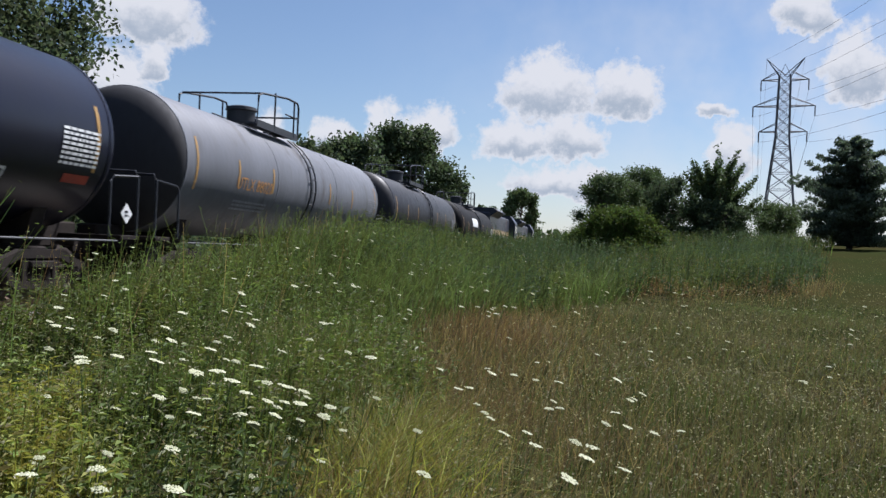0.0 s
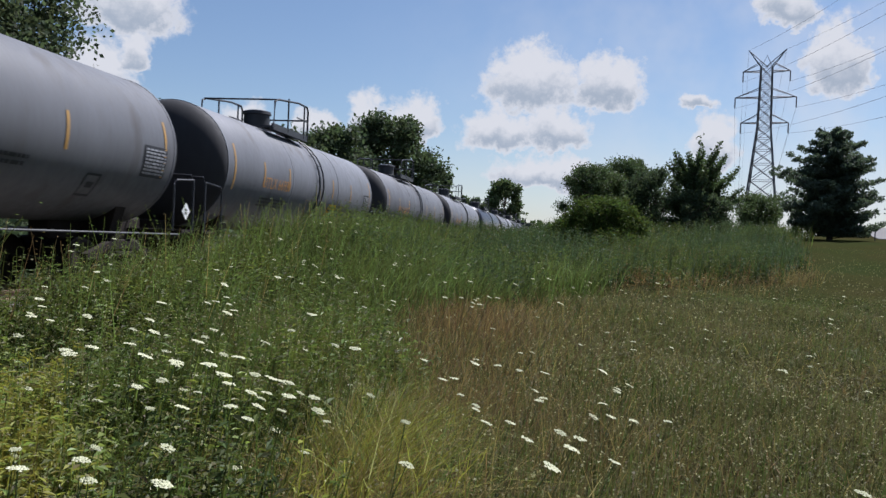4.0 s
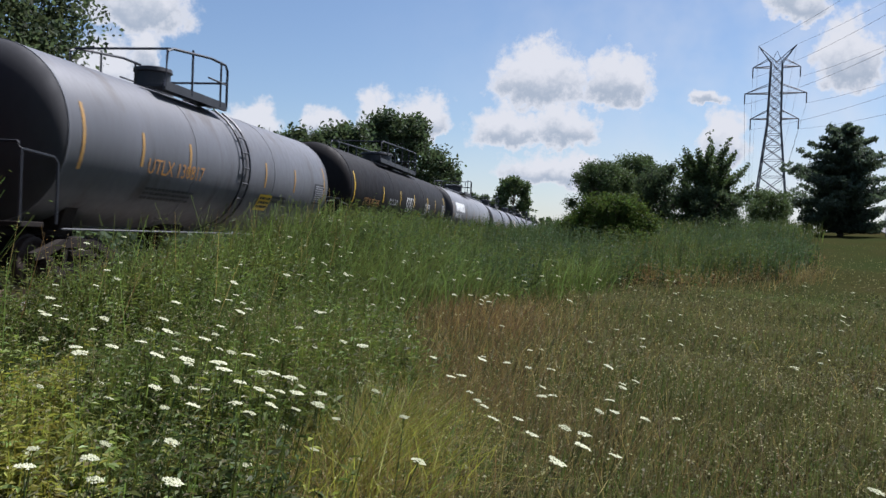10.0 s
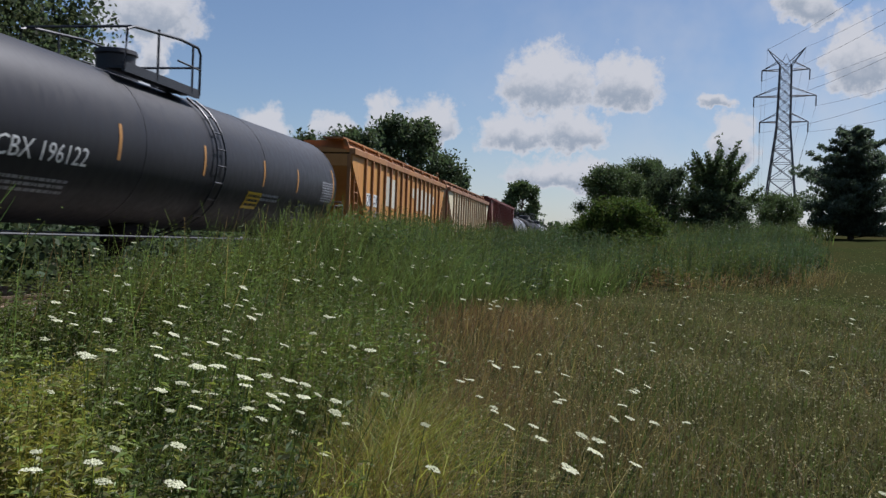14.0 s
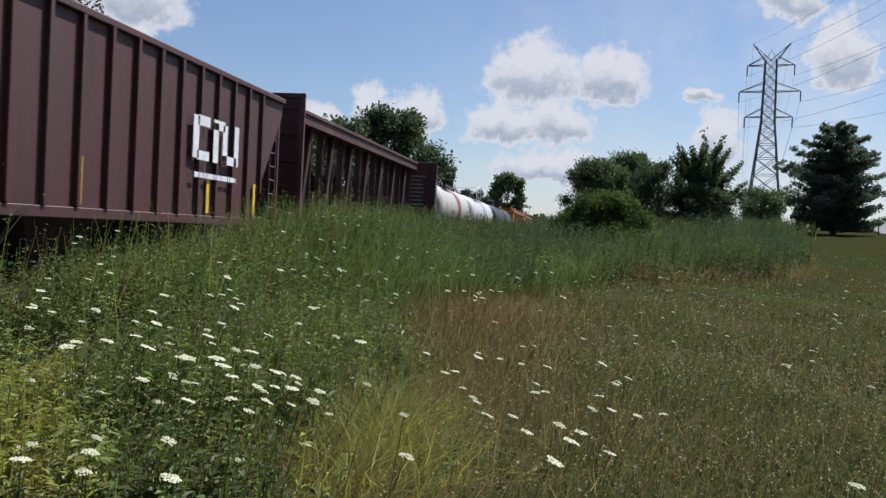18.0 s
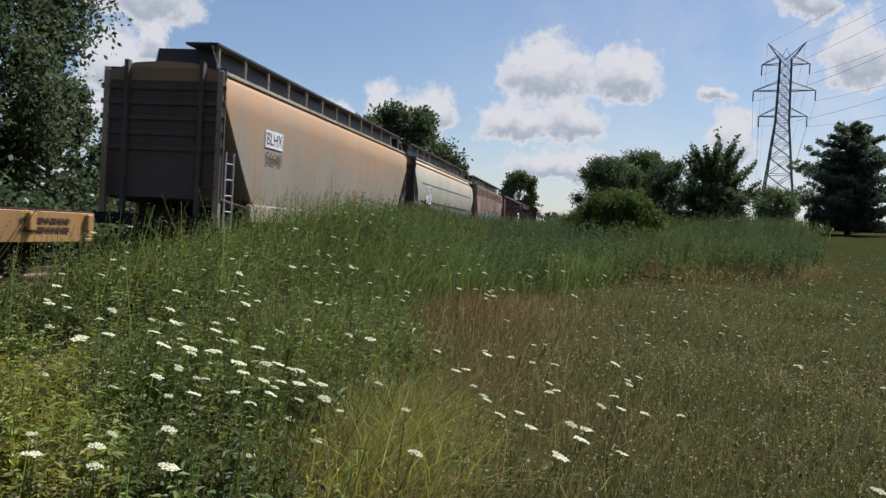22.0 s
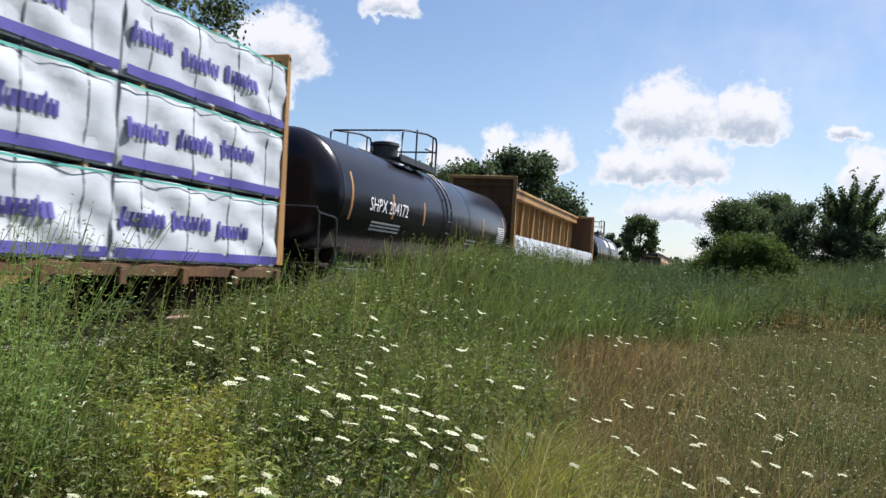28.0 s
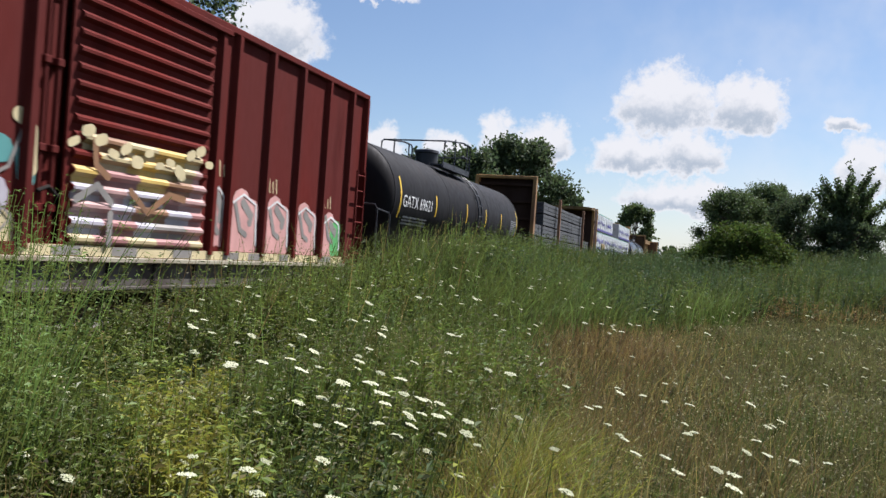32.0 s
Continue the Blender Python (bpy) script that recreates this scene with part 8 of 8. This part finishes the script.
full = centerbeam("yellow centerbeam flatcar stacked with printed white bundles", -497.35, 24.5, YELLOW_BEAM, sill=RUSTY_SILL, wall=RUSTY_SILL, thick=0.06)
for side in (1, -1):
    for tier in range(3):
        for k in range(5):
            if tier == 2 and k == 2:
                continue
            bundle = wrapped_bundle("white wrapped lumber bundle with purple printed bands", -497.35, -2.55 - 4.78 * k, side * 0.90, 0.96 + 1.30 * tier, 4.72, 1.08, 1.235, 80 + k + 10 * tier, side > 0, 4, k == 1)
            if side > 0:
                for n in range(3):
                    part("bearer", Shape().box(-0.5, 0.5, -1.9 + 1.85 * n, -1.8 + 1.85 * n, 1.236, 1.298), DUNNAGE, bundle, "bare wooden bearer between the tiers")
            if side > 0 and tier == 1 and k == 4:
                for n in range(4):
                    part("bare_board", Shape().box(0.2, 0.60, 0.35 + 0.2 * (n % 2), 2.22, 0.03 + 0.11 * n, 0.13 + 0.11 * n, 0.008), DUNNAGE, bundle, "bare tan boards where the wrap is torn")

bulk = car_root("bulkhead_flatcar", "yellow bulkhead flat car stacked with dark grey timber", -522.81, "flat car")
flat_base(bulk, 20.9, RUSTY_SILL, 1.12, 0.20, RUST_DECK, 0.42, YELLOW_FLAT)
bulkhead(bulk, -0.5, 1, YELLOW_BEAM, 4.95, RUST_DECK)
bulkhead(bulk, -20.4, -1, YELLOW_BEAM, 4.95, RUST_DECK)
part("canopy_plate", Shape().prism([(-1.46, 4.80), (1.46, 4.80), (1.46, 4.90), (1.2, 4.97), (-1.2, 4.97), (-1.46, 4.90)], "y", -1.95, -0.56), YELLOW_FLAT, bulk, "rusty plate projecting over the load")
for x in (-1.43, 1.43):
    part("bulkhead_wing", Shape().box(x - 0.03, x + 0.03, -0.44, 1.05, 1.12, 4.9), RUST_DECK, bulk, "rust-brown side plate of the bulkhead")
    part("bulkhead_post", Shape().box(x - 0.06, x + 0.06, 0.92, 1.12, 1.0, 4.95, 0.01), YELLOW_BEAM, bulk, "worn yellow bulkhead post")


def timber_pack(front, y, x, z, ly, lz, seed):
    rng = random.Random(seed)
    ob = new("timber_pack")
    tagged(ob, "dark grey pack of sawn timber bound with straps", "timber pack", "timber packs on the flat car")
    for r in range(3):
        h = lz / 3
        s = Shape()
        a = -ly / 2
        while a < ly / 2 - 0.05:
            b = min(a + rng.choice((1.2, 1.6, 2.4)), ly / 2)
            s.box(-1.2, 1.2 + rng.uniform(-0.012, 0.012), a + 0.006, b - 0.006, r * h + 0.012, (r + 1) * h - 0.004, 0.008)
            a = b
        part("board_layer", s, GREY_WOOD, ob)
    part("strap", Shape().box(1.212, 1.222, ly * 0.2, ly * 0.2 + 0.03, 0, lz), STRAP, ob)
    for y_ in (-ly * 0.4, ly * 0.35):
        part("bearer", Shape().box(-1.2, 1.2, y_, y_ + 0.1, -0.06, 0.01), SHADED_WOOD, ob)
    on_car(ob, front, y, x, z)


for tier in range(5):
    for k in range(3):
        timber_pack(-522.81, -6.0 - 4.5 * k, 0, 1.14 + 0.6 * tier, 4.45, 0.55, 10 * tier + k)
for tier in range(3):
    timber_pack(-522.81, -2.3, 0, 1.18 + 0.5 * tier, 2.7, 0.45, 60 + tier)
    timber_pack(-522.81, -18.8, 0, 1.14 + 0.6 * tier, 2.4, 0.55, 70 + tier)
for y in (-5.0, -13.6):
    part("side_stake", Shape().box(1.30, 1.44, y - 0.07, y + 0.07, 1.0, 4.5, 0.01), RUST_TRIM, bulk, "rusty steel side stake")

tank_car("matte black tank car with bright yellow stripes", -547.0, 14.7, 1.48, BLACK_TANK, "GATX 69621", WHITE_MARK, YELLOW_TAPE, data=GREY_MARK, sign=False, rail_mat=UNDER, middle=0.45, stripe_at=(0.03, 0.24, 0.47, 0.64, 0.80, 0.985), mark_at=0.06, mark_size=0.34, mark_z=-0.1, top=4.05, seed=17)


def boxcar(front, length=16.2):
    car = car_root("boxcar", "red ribbed boxcar with graffiti along its lower side", front, "boxcar")
    y0, y1, W, lo, hi = -length, 0.0, 1.46, 0.78, 4.66
    door = (-9.8, -6.45)
    part("side_panel", Shape().box(W - 0.06, W, door[1], y1, lo, hi), BOX_RED, car)
    part("side_panel", Shape().box(W - 0.06, W, y0, door[0] - 0.5, lo, hi), BOX_RED, car)
    part("door_recess", Shape().box(W - 0.16, W - 0.10, door[0] - 0.5, door[0] + 0.04, lo, hi), BOX_RED, car)
    part("side_panel", Shape().box(-W, -W + 0.06, y0, y1, lo, hi), BOX_RED, car)
    for y in (y0 + 0.03, y1 - 0.03):
        end = part("end_wall", Shape().box(-W + 0.06, W - 0.06, y - 0.03, y + 0.03, lo, hi), BOX_RED, car)
        for k in range(8):
            z = lo + 0.35 + 0.42 * k
            part("end_rib", Shape().box(-1.3, 1.3, y - 0.09, y + 0.09, z, z + 0.2, 0.04), BOX_RED, end)
    for y in list(np.linspace(-5.82, -0.9, 5)) + [y1 - 0.07, door[1] + 0.12] + list(np.linspace(y0 + 0.07, door[0] - 0.62, 6)):
        for s in (1, -1):
            part("side_post", Shape().prism([(s * W, y - 0.10), (s * (W + 0.10), y - 0.05), (s * (W + 0.10), y + 0.05), (s * W, y + 0.10)], "z", lo + 0.06, hi - 0.05), BOX_RED, car)
    leaf = part("plug_door", Shape().box(W - 0.02, W + 0.02, door[0] + 0.04, door[1] - 0.04, lo + 0.02, hi - 0.1), BOX_RED, car)
    for k in range(16):
        z = lo + 0.13 + 0.225 * k
        part("door_corrugation", Shape().prism([(W + 0.02, z), (W + 0.085, z + 0.05), (W + 0.085, z + 0.09), (W + 0.02, z + 0.14)], "y", door[0] + 0.15, door[1] - 0.12), BOX_RED, leaf)
    for y in (door[0] - 0.14, door[0] - 0.36):
        part("locking_bar", Shape().tube([(W - 0.02, y, lo + 0.1), (W - 0.02, y, hi - 0.2)], 0.032, 8), BOX_RED, car)
        for z in (1.35, 2.1, 3.2):
            part("bar_guide", Shape().box(W - 0.10, W + 0.03, y - 0.06, y + 0.06, z - 0.05, z + 0.05, 0.01), BOX_RED, car)
    part("door_crank", Shape().tube([(W + 0.04, door[0] - 0.42, 1.55), (W + 0.05, door[0] - 0.25, 1.62), (W + 0.05, door[0] - 0.08, 1.50)], 0.03, 8), UNDER, car)
    part("door_track", Shape().box(W + 0.03, W + 0.13, y0 + 1.6, door[1] + 0.3, hi - 0.14, hi - 0.05, 0.01), BOX_RED, car)
    part("door_track", Shape().box(W + 0.03, W + 0.12, door[0] - 3.4, -0.9, lo - 0.10, lo - 0.03, 0.01), HOPPER_SILL, car, "pale dusty door track")
    part("side_sill", Shape().box(W - 0.03, W + 0.05, y0, y1, lo - 0.03, lo + 0.13), BOX_RED, car)
    part("sill_skirt", Shape().prism([(y1 - 1.4, lo - 0.03), (y1 - 2.2, lo - 0.3), (door[1] + 1.6, 0.32), (y0 + 3.6, 0.32), (y0 + 2.2, lo - 0.3), (y0 + 1.4, lo - 0.03)], "x", W - 0.05, W + 0.02), SKIRT_GREY, car, "dusty grey skirt under the side sill")
    part("skirt_lip", Shape().box(W - 0.06, W + 0.06, y0 + 3.6, door[1] + 1.6, 0.29, 0.34, 0.01), SKIRT_GREY, car)
    for k in range(9):
        y = -13.0 + 1.05 * k
        part("skirt_gusset", Shape().box(W + 0.02, W + 0.06, y - 0.03, y + 0.03, 0.36, lo - 0.10), UNDER, car)
    part("side_sill", Shape().box(-W - 0.06, -W + 0.03, y0, y1, lo - 0.15, lo + 0.12), RUST_TRIM, car)
    part("eave", Shape().box(W - 0.08, W + 0.09, y0, y1, hi - 0.06, hi + 0.07, 0.02).box(-W - 0.09, -W + 0.08, y0, y1, hi - 0.06, hi + 0.07, 0.02), BOX_RED, car)
    roof = part("roof", Shape().prism([(-W, hi + 0.03), (W, hi + 0.03), (0, hi + 0.2)], "y", y0, y1), BOX_RED, car)
    for k in range(14):
        y = y0 + 0.6 + (length - 1.2) * k / 13
        part("roof_rib", Shape().prism([(-W, hi + 0.05), (W, hi + 0.05), (0, hi + 0.25)], "y", y - 0.04, y + 0.04), BOX_RED, roof)
    ladder(car, y1 - 0.35, W + 0.13, 0, 0.9, 2.9, BOX_RED)
    part("center_sill", Shape().box(-0.3, 0.3, y0, y1, 0.55, lo), UNDER, car)
    for y, ahead in ((y1, 1), (y0, -1)):
        add_coupler(car, y, ahead > 0)
        add_truck(car, y - ahead * 2.1)
    # pink letter forms between the posts, one bay each, with grey inner shapes and pale outlines
    rng = random.Random(31)
    posts = [door[1] + 0.12] + list(np.linspace(-5.82, -0.9, 5))
    for k, (a, b) in enumerate(zip(posts, posts[1:])):
        top, m = 2.0 - 0.06 * k + rng.uniform(-0.05, 0.06), (a + b) / 2
        w = b - a
        part("graffiti_fill", ribbon([(m - 0.16 * w, 1.1), (m - 0.14 * w, 1.5), (m - 0.10 * w, top - 0.18)], 0.52 * w, 0.003, W), SPRAY["pink"], car, "pink sprayed letter fill")
        part("graffiti_fill", ribbon([(m + 0.20 * w, 1.08), (m + 0.16 * w, 1.4), (m + 0.20 * w, top - 0.28)], 0.42 * w, 0.005, W), SPRAY["green" if k == 4 else "pink"], car, "sprayed letter fill")
        part("graffiti_shade", ribbon([(m - 0.05 * w, top - 0.12), (m + 0.20 * w, top - 0.35), (m + 0.16 * w, 1.45)], 0.17, 0.008, W), SPRAY["grey"], car, "grey sprayed inner shape")
        part("graffiti_shade", ribbon([(m - 0.26 * w, 1.75), (m - 0.10 * w, 1.30), (m + 0.06 * w, 1.22)], 0.11, 0.010, W), SPRAY["grey"], car, "grey sprayed inner shape")
        part("graffiti_outline", ribbon([(m - 0.38 * w, 1.02), (m - 0.36 * w, top - 0.15), (m - 0.05 * w, top + 0.03), (m + 0.30 * w, top - 0.12), (m + 0.36 * w, 1.05)], 0.05, 0.013, W), SPRAY["white"], car, "pale sprayed outline")
        if k % 2 == 0:
            for q in range(3):
                part("graffiti_scrawl", ribbon([(a + 0.25 + 0.13 * q, 2.18 - 0.06 * k), (a + 0.22 + 0.13 * q, 2.42 - 0.06 * k - 0.05 * (q % 2))], 0.035, 0.004, W), SPRAY["cream"], car, "small pale sprayed tag")
    # the door's corrugations sprayed row by row, ochre above and pink below, with dark hooks across
    rows = (("straw", "pinkgrey", "straw", "pinkgrey", "straw"), ("lilac", "pinkgrey", "lilac", "grey", "rose"), ("rose", "lilac", "tan", "lilac", "pinkgrey"), ("lilac", "rose", "lilac", "pinkgrey", "rose"),
            ("ochre", "pinkgrey", "ochre", "tan", "rose"), ("ochre", "straw", "ochre", "straw", "rose"), ("straw", "tan", "straw", "ochre", "straw"))
    rng = random.Random(32)
    for k, tones in enumerate(rows):
        z = lo + 0.13 + 0.225 * k
        cuts = [door[0] + 0.17 + (rng.uniform(0.1, 0.5) if k > 4 else 0)] + [door[0] + 0.15 + 3.2 * (q + rng.uniform(0.7, 1.3)) / 5 for q in range(4)] + [door[1] - 0.14 - (rng.uniform(0.1, 0.4) if k > 4 else 0)]
        for tone, a, b in zip(tones, cuts, cuts[1:]):
            part("sprayed_corrugation", Shape().prism([(W + 0.022, z - 0.085), (W + 0.026, z - 0.085), (W + 0.026, z - 0.003), (W + 0.091, z + 0.049), (W + 0.091, z + 0.092), (W + 0.024, z + 0.145), (W + 0.022, z + 0.14)], "y", a, b), SPRAY[tone], leaf, "sprayed paint over the corrugations")
    for k in range(13):
        y, z = door[0] + 0.1 + 0.26 * k, 2.22 + rng.uniform(-0.12, 0.26)
        part("spray_blob", ribbon([(y - 0.06, z), (y + 0.05, z + rng.uniform(-0.06, 0.06))], rng.uniform(0.10, 0.20), 0.012 + 0.001 * k, W + 0.085), SPRAY["cream"], leaf, "cream sprayed bubble")
    for pts in ([(-9.3, 2.3), (-9.25, 1.98), (-9.0, 1.85)], [(-8.5, 1.7), (-8.1, 1.42), (-7.6, 1.72), (-7.2, 1.68)], [(-9.6, 1.5), (-9.2, 1.72), (-8.9, 1.5)], [(-8.9, 1.35), (-8.9, 0.95)]):
        part("spray_stroke", ribbon(pts, 0.11, 0.010, W + 0.088), SPRAY["tan" if pts[0][1] > 1.6 else "grey"], leaf, "dark sprayed outline")
    # broad faded forms on the panel behind the door
    for k, (tone, wide, pts) in enumerate((("cream", 0.70, [(-15.18, 0.98), (-12.58, 1.0), (-10.78, 0.98)]), ("lilac", 0.50, [(-14.98, 1.5), (-12.98, 1.6), (-10.88, 1.45)]), ("teal", 0.34, [(-10.78, 2.0), (-11.58, 2.1), (-12.18, 1.9)]),
                                          ("teal", 0.30, [(-10.43, 1.95), (-10.38, 1.7)]), ("teal", 0.34, [(-13.18, 2.0), (-14.18, 2.1)]), ("cream", 0.20, [(-10.56, 2.44), (-10.48, 2.42)]), ("cream", 0.16, [(-10.33, 2.3), (-10.30, 1.8)]))):
        part("graffiti_fill", ribbon(pts, wide, 0.003 + 0.002 * k, W), SPRAY[tone], car, "faded sprayed graffiti fill")
    for pts in ([(-11.98, 1.9), (-11.18, 1.55), (-10.68, 1.8), (-10.48, 2.3)], [(-11.48, 1.2), (-10.98, 1.5), (-10.58, 1.2), (-10.88, 0.9)], [(-13.48, 1.2), (-12.78, 1.8), (-12.18, 1.1)], [(-14.78, 1.0), (-14.38, 1.9), (-13.78, 1.3)]):
        part("graffiti_outline", ribbon(pts, 0.05, 0.02, W), SPRAY["grey"], car, "thin dark sprayed outline")
    part("side_stain", patch(-10.5, -0.9, lo - 0.02, lo + 0.12, x=W + 0.052), SPRAY["cream"], car, "pale sprayed band along the sill")
    for k in range(7):
        y = -9.6 + 1.25 * k + rng.uniform(-0.3, 0.3)
        part("grime_patch", patch(y - 0.25, y + rng.uniform(0.1, 0.35), lo - 0.01, lo + 0.11, x=W + 0.056), SPRAY["grey"], car, "dark grime on the sill")
    return car


boxcar(-563.95)

# ---- everything that moves ----
TRAVEL = [(0, 0.0), (4, 74.4), (8, 148.7), (12, 222.5), (16, 295.6), (20, 368.4), (24, 441.0), (28, 512.4), (32, 582.9)]


def motions():
    for thing, front, seat in CARS:
        walk(thing, [(t, pose(TRACK_X, front + s, RAIL) @ seat) for t, s in TRAVEL])
    on_road = lambda y: pose(27 + (y - 75) * 0.235 - 1.0, y, float(land(27 + (y - 75) * 0.235, y)) + 0.06, 0, 0, 180 - 13)
    walk(ROAD_CAR, [(0, on_road(144)), (7.2, on_road(144)), (8.4, on_road(128)), (10.6, on_road(84)), (12, on_road(60)), (32, on_road(60))])
    rng = random.Random(8)
    for plant in SWAYING:
        rest = plant.matrix_basis.copy()
        ph, pace = rng.uniform(0, 6), rng.uniform(1.8, 2.8)
        rows = []
        for k in range(65):
            t = k * 0.5
            gust = 0.6 + 0.6 * math.sin(t * 0.55 + rest.translation.x)
            rows.append((t, Matrix.Translation(rest.translation) @ pose(0, 0, 0, 1.0 * math.sin(t * pace * 1.3 + ph), 2.2 * gust + 1.8 * math.sin(t * pace + ph)) @ rest.to_3x3().to_4x4()))
        walk(plant, rows)


motions()
